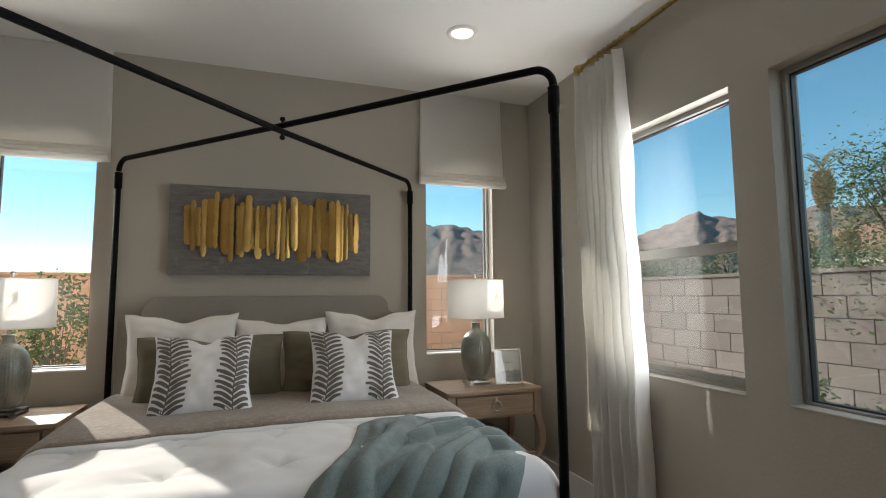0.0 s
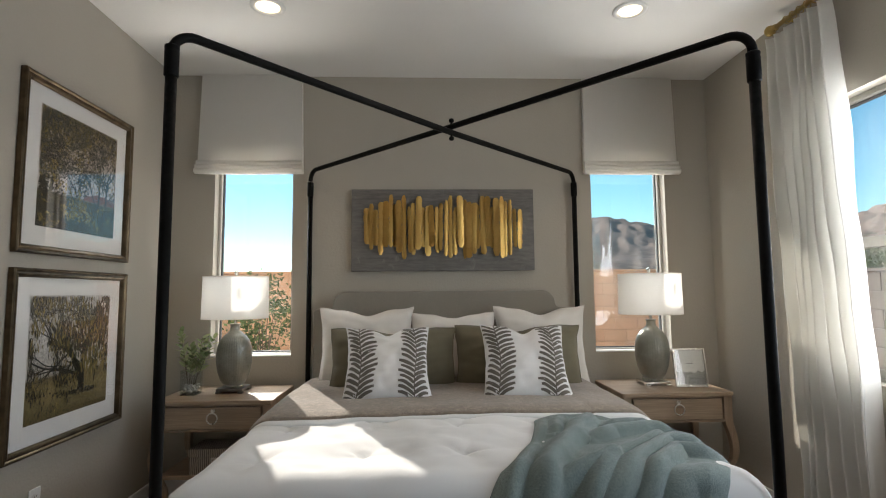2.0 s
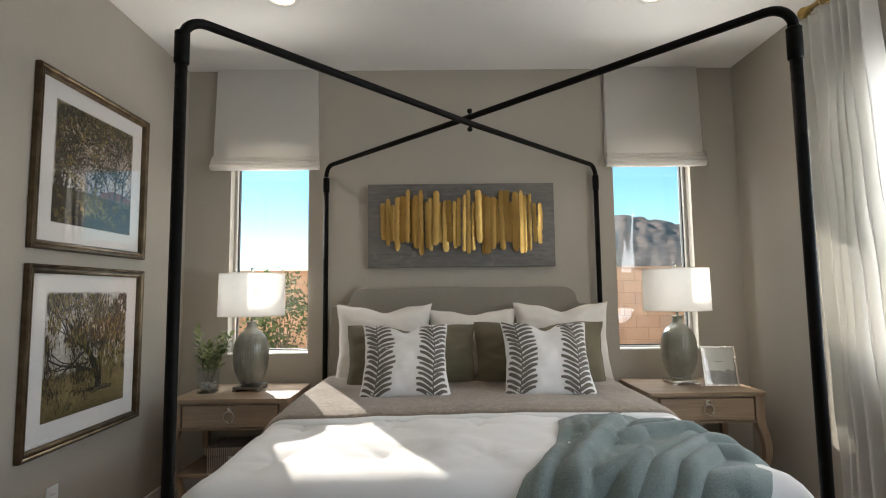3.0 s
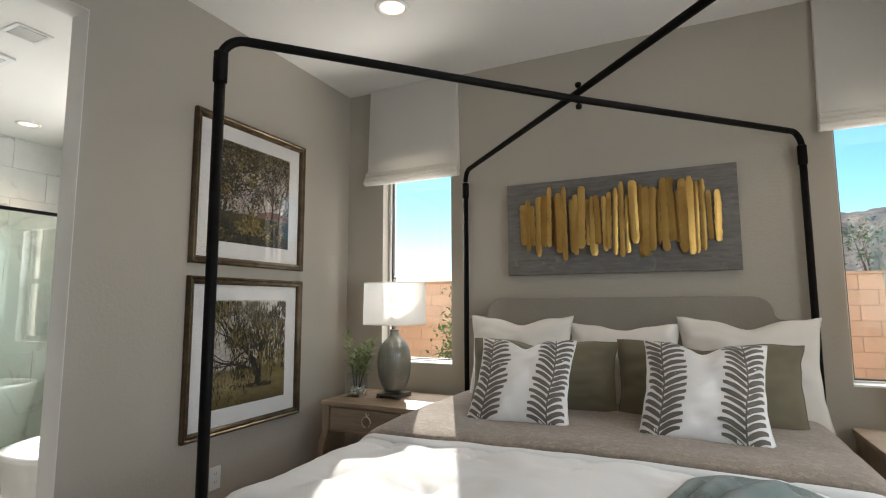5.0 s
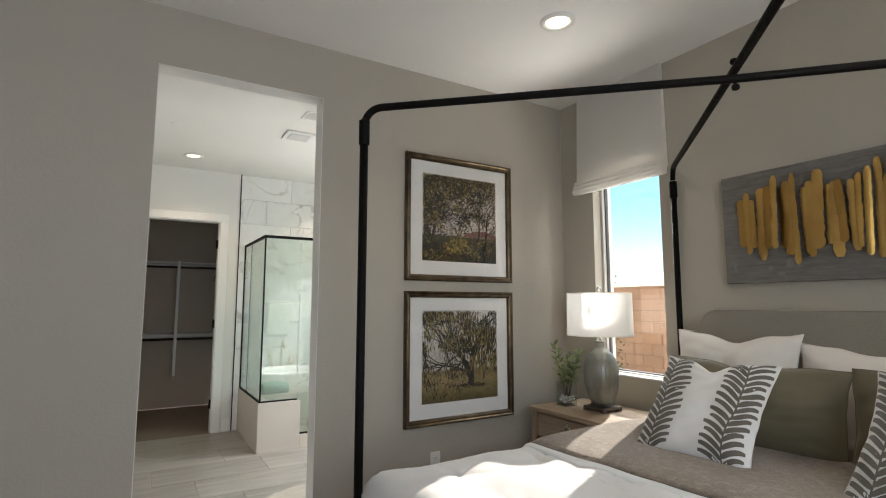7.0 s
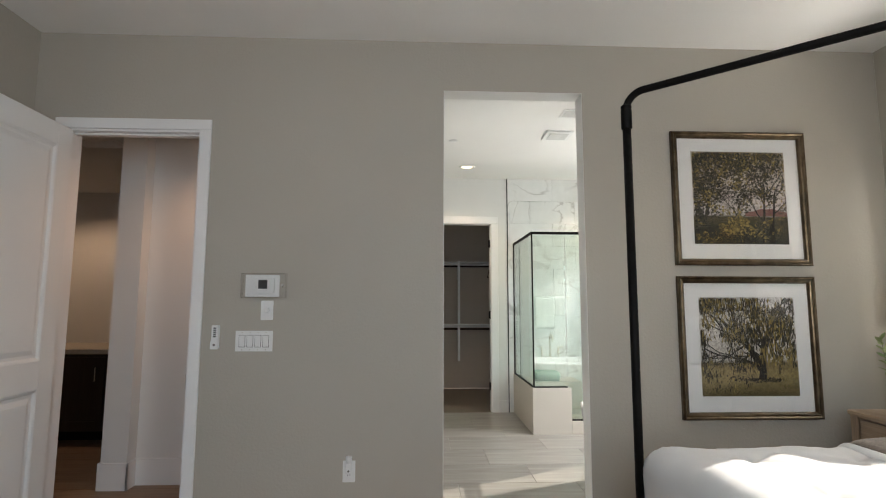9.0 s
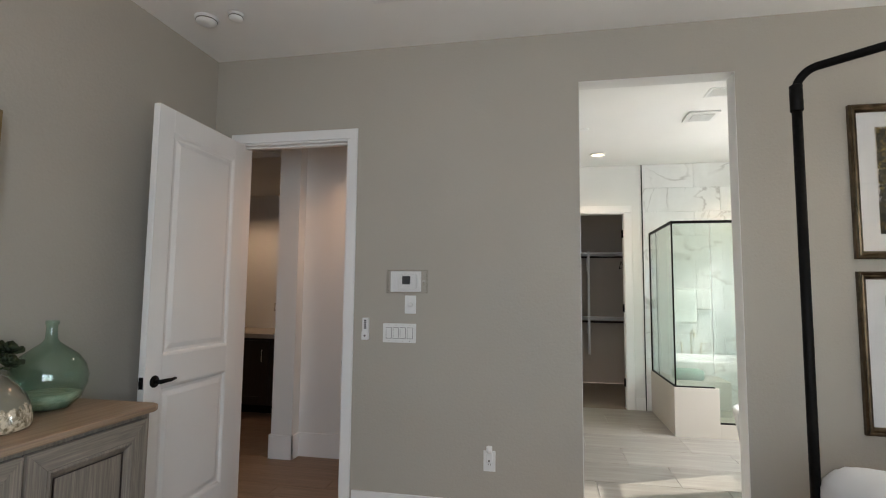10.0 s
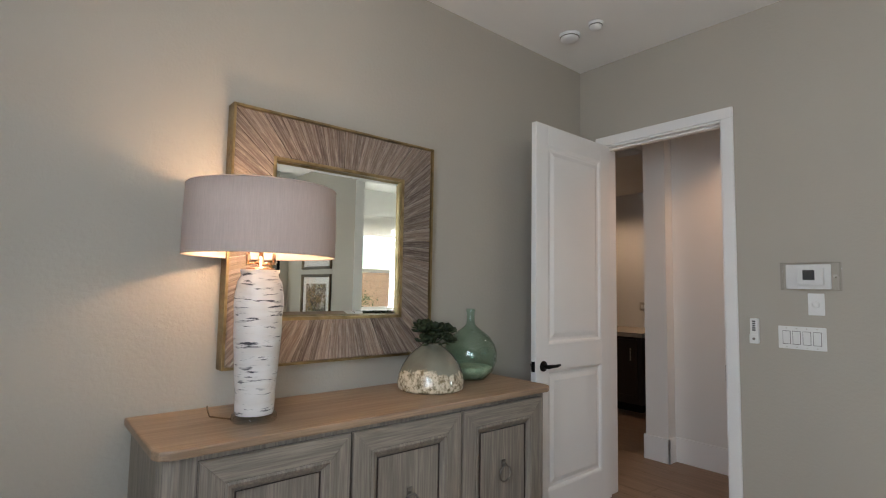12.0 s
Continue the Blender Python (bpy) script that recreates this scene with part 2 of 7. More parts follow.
def celadon():
    k = Nodes("celadon_crackle_glaze")
    a = k.noise(9, 5)
    b = k.noise(160, 3)
    c = k.ramp(a, [(0.3, (0.2, 0.2, 0.165)), (0.7, (0.33, 0.325, 0.275))])
    c = k.mix(k.ramp(b, [(0.52, (0, 0, 0)), (0.66, (0.5,) * 3)]), c, (0.13, 0.12, 0.1))
    k.bump(b, 0.15, 0.0008)
    return k.done(c, 0.3, 0.15, Coat_Weight=0.5)


M_CELADON = celadon()


def birch():
    k = Nodes("white_birch_glaze")
    st = k.noise(1.0, 4, 0.65, k.mapping((11, 11, 75)), 0.4)
    st2 = k.noise(1.0, 3, 0.6, k.mapping((6, 6, 20)))
    ring = k.wave(95, 0.6, None, 'Z')
    c = k.ramp(st2, [(0.3, (0.7, 0.66, 0.62)), (0.7, (0.82, 0.81, 0.79))])
    mask = k.add(k.ramp(st, [(0.56, (0, 0, 0)), (0.61, (1, 1, 1))]), k.ramp(st2, [(0.38, (0, 0, 0)), (0.5, (1, 1, 1))]), 'MULTIPLY')
    c = k.mix(mask, c, (0.045, 0.045, 0.055))
    k.bump(k.add(ring, k.add(st, 0.6, 'MULTIPLY')), 0.55, 0.003)
    return k.done(c, 0.3, 0, Coat_Weight=0.5)


M_BIRCH = birch()


def taupe_shade():
    k = Nodes("taupe_linen_shade")
    n = k.n
    a = k.noise(1.0, 4, 0.7, k.mapping((240, 240, 14)))
    b = k.noise(1.0, 3, 0.7, k.mapping((30, 30, 420)))
    c = k.ramp(a, [(0.3, (0.55, 0.45, 0.4)), (0.7, (0.67, 0.56, 0.5))])
    c = k.mix(k.ramp(b, [(0.45, (0, 0, 0)), (0.7, (0.3,) * 3)]), c, (0.66, 0.58, 0.53))
    k.bump(k.add(a, b), 0.3, 0.001)
    k.done(c, 0.9)
    tl, mx = n.new("ShaderNodeBsdfTranslucent"), n.new("ShaderNodeMixShader")
    tl.inputs[0].default_value = (0.72, 0.5, 0.4, 1)
    mx.inputs[0].default_value = 0.3
    k.link(k.p.outputs[0], mx.inputs[1])
    k.link(tl.outputs[0], mx.inputs[2])
    k.link(mx.outputs[0], n["Material Output"].inputs[0])
    return k.m


M_TAUPESHADE = taupe_shade()
M_SHADELINER = solid("cream_shade_liner", (0.8, 0.74, 0.66), 0.7, 0, 0.02)


def reclaimed():
    k = Nodes("reclaimed_plank")
    v = k.mapping((3.0, 60, 60))
    a = k.noise(1.0, 6, 0.7, v, 1.2)
    b = k.noise(1.0, 4, 0.7, k.mapping((10, 240, 240)))
    base = k.per_object((0.11, 0.076, 0.057), (0.25, 0.185, 0.14))
    c = k.mix(k.ramp(a, [(0.45, (0, 0, 0)), (0.68, (0.75,) * 3)]), base, (0.52, 0.45, 0.385))
    c = k.mix(k.ramp(b, [(0.3, (0.7,) * 3), (0.5, (0, 0, 0))]), c, (0.07, 0.048, 0.035))
    k.bump(k.add(a, b), 0.9, 0.004)
    return k.done(c, 0.75)


M_RECLAIMED = reclaimed()


def gold_leaf():
    k = Nodes("brushed_gold_leaf")
    a = k.noise(1.0, 4, 0.6, k.mapping((90, 20, 7)))
    big = k.noise(5, 3)
    base = k.per_object((0.42, 0.26, 0.075), (0.72, 0.48, 0.16))
    c = k.mix(k.ramp(big, [(0.35, (0, 0, 0)), (0.75, (0.6,) * 3)]), base, (0.36, 0.2, 0.06))
    r = k.ramp(a, [(0.3, (0.3,) * 3), (0.7, (0.52,) * 3)])
    k.bump(a, 0.25, 0.002)
    return k.done(c, r, 1.0)


M_GOLD = gold_leaf()


def plaque():
    k = Nodes("zinc_grey_plaque")
    a = k.noise(1.0, 5, 0.65, k.mapping((9, 20, 60)))
    b = k.noise(7, 6, 0.7, None, 1.5)
    c = k.ramp(a, [(0.3, (0.12, 0.115, 0.108)), (0.7, (0.2, 0.19, 0.178))])
    c = k.mix(k.ramp(b, [(0.58, (0, 0, 0)), (0.72, (0.5,) * 3)]), c, (0.32, 0.31, 0.29))
    k.bump(k.add(a, b), 0.2, 0.001)
    return k.done(c, 0.55, 0.3)


M_PLAQUE = plaque()


def marble():
    k = Nodes("white_veined_marble_tile")
    info = k.n.new("ShaderNodeObjectInfo")
    shift = k.n.new("ShaderNodeVectorMath")
    shift.operation = 'ADD'
    mul = k.n.new("ShaderNodeVectorMath")
    mul.operation = 'SCALE'
    mul.inputs[0].default_value = (13.0, 7.0, 19.0)
    k.link(info.outputs["Random"], mul.inputs["Scale"])
    k.link(k.co, shift.inputs[0])
    k.link(mul.outputs[0], shift.inputs[1])
    v = k.mapping((1, 1, 1), (35, 0, 0), shift.outputs[0])
    w = k.noise(1.5, 4, 0.5, v, 0.9)
    vein = k.ramp(w, [(0.486, (0, 0, 0)), (0.5, (1, 1, 1)), (0.52, (0, 0, 0))])
    patch = k.ramp(k.noise(1.6, 2, 0.5, v), [(0.42, (0, 0, 0)), (0.6, (1, 1, 1))])
    c = k.ramp(k.noise(3, 4, 0.6, v), [(0.3, (0.7, 0.7, 0.68)), (0.7, (0.8, 0.8, 0.785))])
    c = k.mix(k.add(vein, patch, 'MULTIPLY'), c, (0.5, 0.485, 0.465))
    return k.done(c, 0.15)


M_MARBLE = marble()


def bath_tile():
    k = Nodes("striated_grey_porcelain_tile")
    a = k.noise(1.0, 5, 0.6, k.mapping((14, 1.3, 1)), 0.6)
    c = k.ramp(a, [(0.3, (0.17, 0.152, 0.13)), (0.5, (0.26, 0.24, 0.21)), (0.7, (0.36, 0.335, 0.3))])
    c = k.mix(0.25, c, k.per_object((0.2, 0.185, 0.16), (0.32, 0.295, 0.265)))
    k.bump(a, 0.05, 0.001)
    return k.done(c, 0.3)


M_BATHTILE = bath_tile()
M_GROUT = solid("pale_grout", (0.55, 0.53, 0.5), 0.9)


def block_mat(name, a, b):
    k = Nodes(name)
    big = k.noise(2.5, 4)
    fine = k.noise(120, 4, 0.7)
    c = k.per_object(a, b)
    c = k.mix(k.ramp(big, [(0.35, (0, 0, 0)), (0.7, (0.35,) * 3)]), c, tint(a, 0.75))
    k.bump(fine, 0.5, 0.004)
    return k.done(c, 0.95)


M_BLOCK = block_mat("grey_pink_concrete_block", (0.175, 0.148, 0.13), (0.225, 0.192, 0.17))
M_TANBLOCK = block_mat("tan_orange_block", (0.66, 0.4, 0.26), (0.76, 0.48, 0.32))
M_MORTAR = solid("grey_mortar", (0.1, 0.092, 0.087), 0.95, 0, 0.1, 30, 0.3)
M_GRAVEL = block_mat("desert_gravel", (0.64, 0.5, 0.37), (0.68, 0.53, 0.4))


def foliage(name, a, b):
    k = Nodes(name)
    n = k.n
    c = k.per_island(a, b)
    k.done(c, 0.55)
    tl, mx = n.new("ShaderNodeBsdfTranslucent"), n.new("ShaderNodeMixShader")
    k.link(c, tl.inputs[0])
    mx.inputs[0].default_value = 0.35
    k.link(k.p.outputs[0], mx.inputs[1])
    k.link(tl.outputs[0], mx.inputs[2])
    k.link(mx.outputs[0], n["Material Output"].inputs[0])
    return k.m


M_LEAF = foliage("olive_green_leaf", (0.07, 0.1, 0.035), (0.2, 0.23, 0.09))
M_DARKLEAF = foliage("dark_shrub_leaf", (0.04, 0.065, 0.025), (0.13, 0.18, 0.06))
M_VARLEAF = foliage("variegated_leaf", (0.14, 0.2, 0.07), (0.45, 0.48, 0.25))
M_SUCC = foliage("dark_jade_leaf", (0.02, 0.035, 0.015), (0.055, 0.075, 0.03))
M_FROND = foliage("dry_palm_frond", (0.24, 0.22, 0.1), (0.42, 0.38, 0.2))
M_BARK = wood("rough_bark", (0.2, 0.15, 0.11), (0.09, 0.065, 0.045), 2, 0.9, 0.6, 0.9)


def hill_mat():
    k = Nodes("desert_hill_rock")
    big = k.noise(0.03, 8, 0.65)
    fine = k.noise(0.25, 6, 0.7)
    c = k.ramp(big, [(0.35, (0.24, 0.16, 0.13)), (0.5, (0.34, 0.23, 0.185)), (0.65, (0.44, 0.3, 0.24))])
    scrub = k.noise(0.55, 5, 0.75)
    c = k.mix(k.ramp(fine, [(0.38, (0.7,) * 3), (0.52, (0, 0, 0))]), c, (0.12, 0.09, 0.075))
    c = k.mix(k.ramp(scrub, [(0.5, (0, 0, 0)), (0.6, (0.65,) * 3)]), c, (0.085, 0.085, 0.06))
    k.bump(fine, 0.5, 1.2)
    return k.done(c, 0.95)


M_HILL = hill_mat()
# aerial haze painted into the far hills as a flat blue
M_FARHILL = solid("haze_tinted_hill", (0.28, 0.36, 0.45), 1.0, 0, 0.05, 0.02)
M_STUCCO = solid("pale_stucco", (0.74, 0.62, 0.5), 0.95, 0, 0.05, 2, 0.2)
M_ROOFTILE = solid("terracotta_roof", (0.42, 0.22, 0.14), 0.9, 0, 0.2, 5)

# ---- mesh helpers ----


def mesh_object(name, verts, faces, material, parent=None, smooth=False, label="", bevel=0.0):
    me = bpy.data.meshes.new(name)
    me.from_pydata([tuple(v) for v in verts], [], faces)
    me.materials.append(material)
    if smooth:
        me.polygons.foreach_set("use_smooth", [True] * len(me.polygons))
    me.update()
    ob = new(name, me)
    if parent is not None:
        ob.parent = parent
    if label:
        tagged(ob, label)
    if bevel:
        mod = ob.modifiers.new("bevel", 'BEVEL')
        mod.width, mod.segments, mod.limit_method = bevel, 2, 'ANGLE'
    return ob


class Shape:
    """Collects vertices and faces of one mesh."""

    def __init__(self):
        self.v, self.f = [], []

    def add(self, verts, faces):
        k = len(self.v)
        self.v += [tuple(p) for p in verts]
        self.f += [tuple(i + k for i in q) for q in faces]
        return self

    def box(self, x0, y0, z0, x1, y1, z1):
        v = [(x, y, z) for z in (z0, z1) for y in (y0, y1) for x in (x0, x1)]
        return self.add(v, [(0, 2, 3, 1), (4, 5, 7, 6), (0, 1, 5, 4), (1, 3, 7, 5), (3, 2, 6, 7), (2, 0, 4, 6)])

    def prism(self, outline, plane, a, b):
        """An outline of (u, v) pushed from a to b along the third axis. plane: 'xz', 'xy' or 'yz'."""
        n = len(outline)
        place = {'xz': lambda u, v, w: (u, w, v), 'xy': lambda u, v, w: (u, v, w), 'yz': lambda u, v, w: (w, u, v)}[plane]
        v = [place(u, q, a) for u, q in outline] + [place(u, q, b) for u, q in outline]
        f = [tuple(range(n))[::-1], tuple(range(n, 2 * n))] + [(i, (i + 1) % n, n + (i + 1) % n, n + i) for i in range(n)]
        return self.add(v, f)

    def lathe(self, profile, n=32, wob=None, cx=0, cy=0, cz=0, closed=True):
        v = []
        for r, z in profile:
            for i in range(n):
                a = 2 * math.pi * i / n
                q = r * (wob(a, z) if wob else 1)
                v.append((cx + q * math.cos(a), cy + q * math.sin(a), cz + z))
        f = [(j * n + i, j * n + (i + 1) % n, (j + 1) * n + (i + 1) % n, (j + 1) * n + i) for j in range(len(profile) - 1) for i in range(n)]
        if closed:
            f += [tuple(range(n))[::-1], tuple((len(profile) - 1) * n + i for i in range(n))]
        return self.add(v, f)

    def tube(self, pts, r, n=12, caps=True):
        pts = [Vector(p) for p in pts]
        rs = r if isinstance(r, (list, tuple)) else [r] * len(pts)
        ref = None
        v = []
        for i, p in enumerate(pts):
            d = (pts[min(i + 1, len(pts) - 1)] - pts[max(i - 1, 0)]).normalized()
            if ref is None:
                ref = d.orthogonal().normalized()
            ref = (ref - d * ref.dot(d)).normalized()
            s = d.cross(ref)
            for k in range(n):
                a = 2 * math.pi * k / n
                v.append(p + (ref * math.cos(a) + s * math.sin(a)) * rs[i])
        m = len(pts)
        f = [(j * n + i, j * n + (i + 1) % n, (j + 1) * n + (i + 1) % n, (j + 1) * n + i) for j in range(m - 1) for i in range(n)]
        if caps:
            f += [tuple(range(n))[::-1], tuple((m - 1) * n + i for i in range(n))]
        return self.add(v, f)

    def torus(self, c, big, small, axis='Y', n=28, k=10):
        pts = []
        for i in range(n):
            a = 2 * math.pi * i / n
            for j in range(k):
                b = 2 * math.pi * j / k
                q = big + small * math.cos(b)
                u, w, h = q * math.cos(a), q * math.sin(a), small * math.sin(b)
                p = {'Y': (u, h, w), 'X': (h, u, w), 'Z': (u, w, h)}[axis]
                pts.append((c[0] + p[0], c[1] + p[1], c[2] + p[2]))
        f = [(i * k + j, ((i + 1) % n) * k + j, ((i + 1) % n) * k + (j + 1) % k, i * k + (j + 1) % k) for i in range(n) for j in range(k)]
        return self.add(pts, f)

    def grid(self, fn, nu, nv, closed_u=False):
        cols = nu if closed_u else nu + 1
        v = [fn(i / nu, j / nv) for j in range(nv + 1) for i in range(cols)]
        f = [(j * cols + i, j * cols + (i + 1) % cols, (j + 1) * cols + (i + 1) % cols, (j + 1) * cols + i) for j in range(nv) for i in range(nu)]
        return self.add(v, f)


def part(name, shape, material, parent, label="", smooth=False, bevel=0.0):
    return mesh_object(name, shape.v, shape.f, material, parent, smooth, label, bevel)


def thing(name, loc, label, category, group="", rz=0):
    ob = new(name)
    ob.empty_display_size = 0.1
    ob.matrix_world = pose(*loc, 0, 0, rz)
    return tagged(ob, label, category, group)


def single(name, shape, material, label, category, smooth=False, bevel=0.0, kind=""):
    ob = mesh_object(name, shape.v, shape.f, material, None, smooth, "", bevel)
    return tagged(ob, label, category, kind=kind)


def structure(name, shape, material, label, category, bevel=0.0):
    return single(name, shape, material, label, category, False, bevel, "structure")


def wall_along(axis, at, thick, u0, u1, z0, z1, holes):
    """A wall with openings (u0, u1, z0, z1), cut into upright strips."""
    s = Shape()
    cuts = sorted({u0, u1, *[h[0] for h in holes], *[h[1] for h in holes]})
    for a, b in zip(cuts, cuts[1:]):
        mid = (a + b) / 2
        spans, low = [], z0
        for h in sorted([h for h in holes if h[0] <= mid <= h[1]], key=lambda h: h[2]):
            if h[2] > low:
                spans.append((low, h[2]))
            low = h[3]
        spans.append((low, z1))
        for c, d in spans:
            if axis == 'y':
                s.box(a, min(at, at + thick), c, b, max(at, at + thick), d)
            else:
                s.box(min(at, at + thick), a, c, max(at, at + thick), b, d)
    bm = bmesh.new()
    for p in s.v:
        bm.verts.new(p)
    bm.verts.ensure_lookup_table()
    for q in s.f:
        bm.faces.new([bm.verts[i] for i in q])
    bmesh.ops.remove_doubles(bm, verts=bm.verts, dist=1e-5)
    seen = {}
    for q in list(bm.faces):
        key = tuple(round(c, 4) for c in q.calc_center_median())
        seen.setdefault(key, []).append(q)
    bmesh.ops.delete(bm, geom=[q for v in seen.values() if len(v) > 1 for q in v], context='FACES_ONLY')
    out = Shape()
    bm.verts.index_update()
    out.add([p.co[:] for p in bm.verts], [tuple(p.index for p in q.verts) for q in bm.faces])
    bm.free()
    return out


def rounded_rect(x0, y0, x1, y1, r, n=5):
    pts = []
    for cx, cy, a0 in ((x1 - r, y1 - r, 0), (x0 + r, y1 - r, 90), (x0 + r, y0 + r, 180), (x1 - r, y0 + r, 270)):
        for i in range(n + 1):
            a = radians(a0 + 90 * i / n)
            pts.append((cx + r * math.cos(a), cy + r * math.sin(a)))
    return pts


# ---- the rooms ----
RX, RY, H, BH = 4.0, -5.332, 3.05, 3.08
WIN_L, WIN_R, WIN_BATH = (0.32, 0.885, 0.99, 2.44), (3.09, 3.655, 0.99, 2.44), (-2.3, -0.4, 0.99, 2.44)
BATH_GAP, DOOR_GAP = (-2.84, -1.965, 0, 2.725), (-5.13, -4.325, 0, 2.445)
EAST_1, EAST_2 = (-1.965, -1.03, 0.965, 2.432), (-3.5, -2.172, 0.96, 2.432)
BATH_X, CLOSET_X = -3.65, -5.55
structure("wall_north", wall_along('y', 0.0, 0.17, 0, RX + 0.17, 0, H + 0.15, [WIN_L, WIN_R]), M_WALL, "greige textured plaster wall behind the bed with two windows", "wall")
structure("wall_north_bath", wall_along('y', 0.0, 0.17, BATH_X, -0.002, 0, H + 0.15, [WIN_BATH]), M_WHITE_WALL, "white painted bathroom wall with a window", "wall")
# unseen outer facing, added to bounce sun onto the tan garden wall
structure("wall_north_outside", wall_along('y', 0.1705, 0.02, BATH_X, RX + 0.17, -0.15, H + 0.15, [WIN_L, WIN_R, WIN_BATH]), M_STUCCO, "unseen pale stucco facing added to bounce sunlight", "wall")
structure("wall_east", wall_along('x', RX, 0.17, RY - 0.15, -0.001, 0, H + 0.15, [EAST_1, EAST_2]), M_WALL, "greige plaster wall with side windows", "wall")
structure("wall_south", wall_along('y', RY, -0.15, -0.001, RX, 0, H + 0.15, []), M_WALL, "greige plaster wall behind the dresser", "wall")
structure("wall_west", wall_along('x', 0, -0.06, RY, -0.001, 0, H + 0.15, [BATH_GAP, DOOR_GAP]), M_WALL, "greige plaster wall with door and bathroom opening", "wall")
structure("wall_west_bath_side", wall_along('x', -0.0605, -0.06, -3.3, -0.001, 0, H + 0.15, [BATH_GAP]), M_WHITE_WALL, "white painted bathroom side of the wall", "wall")
structure("wall_west_hall_side", wall_along('x', -0.0605, -0.06, RY - 1.8, -3.301, 0, H + 0.15, [DOOR_GAP]), M_WHITE_WALL, "white painted hall side of the wall", "wall")
structure("ceiling", Shape().box(-0.0, RY, H, RX, 0, H + 0.1), M_CEIL, "flat white painted bedroom ceiling", "ceiling")
structure("ceiling_bath", Shape().box(CLOSET_X - 0.1, -3.3, BH, -0.1205, 0, BH + 0.1), M_CEIL, "flat white bathroom ceiling", "ceiling")
structure("ceiling_hall", Shape().box(-5.2, -8.6, 2.75, -0.121, -3.42, 2.85), M_CEIL, "flat hall ceiling", "ceiling")
structure("wall_bath_south", wall_along('y', -3.3, -0.12, CLOSET_X - 0.1, -0.121, 0, H + 0.15, []), M_WHITE_WALL, "white painted bathroom wall", "wall")
structure("wall_bath_west", wall_along('x', BATH_X, -0.12, -3.3, 0.17, 0, H + 0.15, [(-2.82, -2.04, 0, 2.47)]), M_WHITE_WALL, "white wall with the closet doorway", "wall")
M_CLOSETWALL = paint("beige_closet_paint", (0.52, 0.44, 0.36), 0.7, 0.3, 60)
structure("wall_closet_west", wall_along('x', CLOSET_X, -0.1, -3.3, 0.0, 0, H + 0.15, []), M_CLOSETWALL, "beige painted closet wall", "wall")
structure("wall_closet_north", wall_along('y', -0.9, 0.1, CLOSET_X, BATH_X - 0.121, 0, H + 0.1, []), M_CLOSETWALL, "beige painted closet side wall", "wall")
structure("wall_hall_west", wall_along('x', -1.1, -0.12, -5.17, -3.42, 0, 2.75, []), M_WHITE_WALL, "white hall wall opposite the bedroom door", "wall")
structure("wall_hall_pier", Shape().box(-1.25, -5.365, 0, -0.98, -5.171, 2.75), M_WHITE_WALL, "white plaster pier at the end of the hall wall", "wall")
structure("wall_hall_far", wall_along('x', -3.3, -0.12, -8.6, -3.42, 0, 2.85, []), M_WHITE_WALL, "beige wall above the bar counter", "wall")
structure("wall_hall_south", wall_along('y', -8.6, -0.12, -3.42, -0.1, 0, 2.85, []), M_WHITE_WALL, "plain wall closing the hall", "wall")
structure("wall_hall_east", wall_along('x', -0.1205, 0.06, -8.6, RY - 1.801, 0, 2.85, []), M_WHITE_WALL, "plain wall closing the hall", "wall")
structure("floor", Shape().box(-0.12, RY, -0.14, RX, 0, -0.012), M_GROUT, "bedroom subfloor under brown planks", "floor")
structure("floor_bath", Shape().box(BATH_X, -3.3, -0.14, -0.121, 0, -0.006), M_GROUT, "pale grout bed under the bathroom tiles", "floor")
structure("floor_closet", Shape().box(CLOSET_X, -3.3, -0.14, BATH_X - 0.001, -0.9, -0.002), solid("closet_carpet", (0.2, 0.16, 0.125), 1.0, 0, 0.15, 60, 0.8), "brown carpet in the walk-in closet", "floor")
structure("floor_hall", Shape().box(-3.3, -8.6, -0.14, -0.122, -3.42, -0.012), M_GROUT, "hall subfloor under brown planks", "floor")

# baseboards and casings
bb = Shape()
bb.box(RX - 0.016, RY, 0, RX - 0.001, -0.001, 0.19)
structure("baseboard_east", bb, M_TRIM, "tall white baseboard", "baseboard", 0.003)
structure("baseboard_north", Shape().box(0.017, -0.016, 0, RX - 0.017, -0.001, 0.19), M_TRIM, "tall white baseboard", "baseboard", 0.003)
structure("baseboard_west", Shape().box(0.001, -1.96, 0, 0.016, -0.001, 0.19).box(0.001, -4.25, 0, 0.016, -2.845, 0.19), M_TRIM, "tall white baseboard", "baseboard", 0.003)
structure("baseboard_south", Shape().box(0.017, RY + 0.001, 0, RX - 0.017, RY + 0.016, 0.19), M_TRIM, "tall white baseboard", "baseboard", 0.003)
structure("baseboard_hall", Shape().box(-1.099, -5.17, 0, -1.082, -3.43, 0.2).box(-1.26, -5.38, 0, -0.965, -5.366, 0.2).box(-0.979, -5.366, 0, -0.964, -5.155, 0.2).box(-1.08, -5.17, 0, -0.964, -5.155, 0.2), M_TRIM, "tall white hall baseboard", "baseboard", 0.003)
structure("baseboard_bath", Shape().box(BATH_X + 0.001, -1.945, 0, BATH_X + 0.016, -1.835, 0.15), M_TRIM, "white bathroom baseboard", "baseboard", 0.003)


def casing(name, x, side, y0, y1, top, w, label):
    """Door casing on the face of an x wall: two legs and a head, with an inner bead."""
    s = Shape()
    a, b = sorted((x, x + side * 0.016))
    s.box(a, y0 - w, 0, b, y0 + 0.004, top - 0.004).box(a, y1 - 0.004, 0, b, y1 + w, top - 0.004).box(a, y0 - w, top - 0.004, b, y1 + w, top + w)
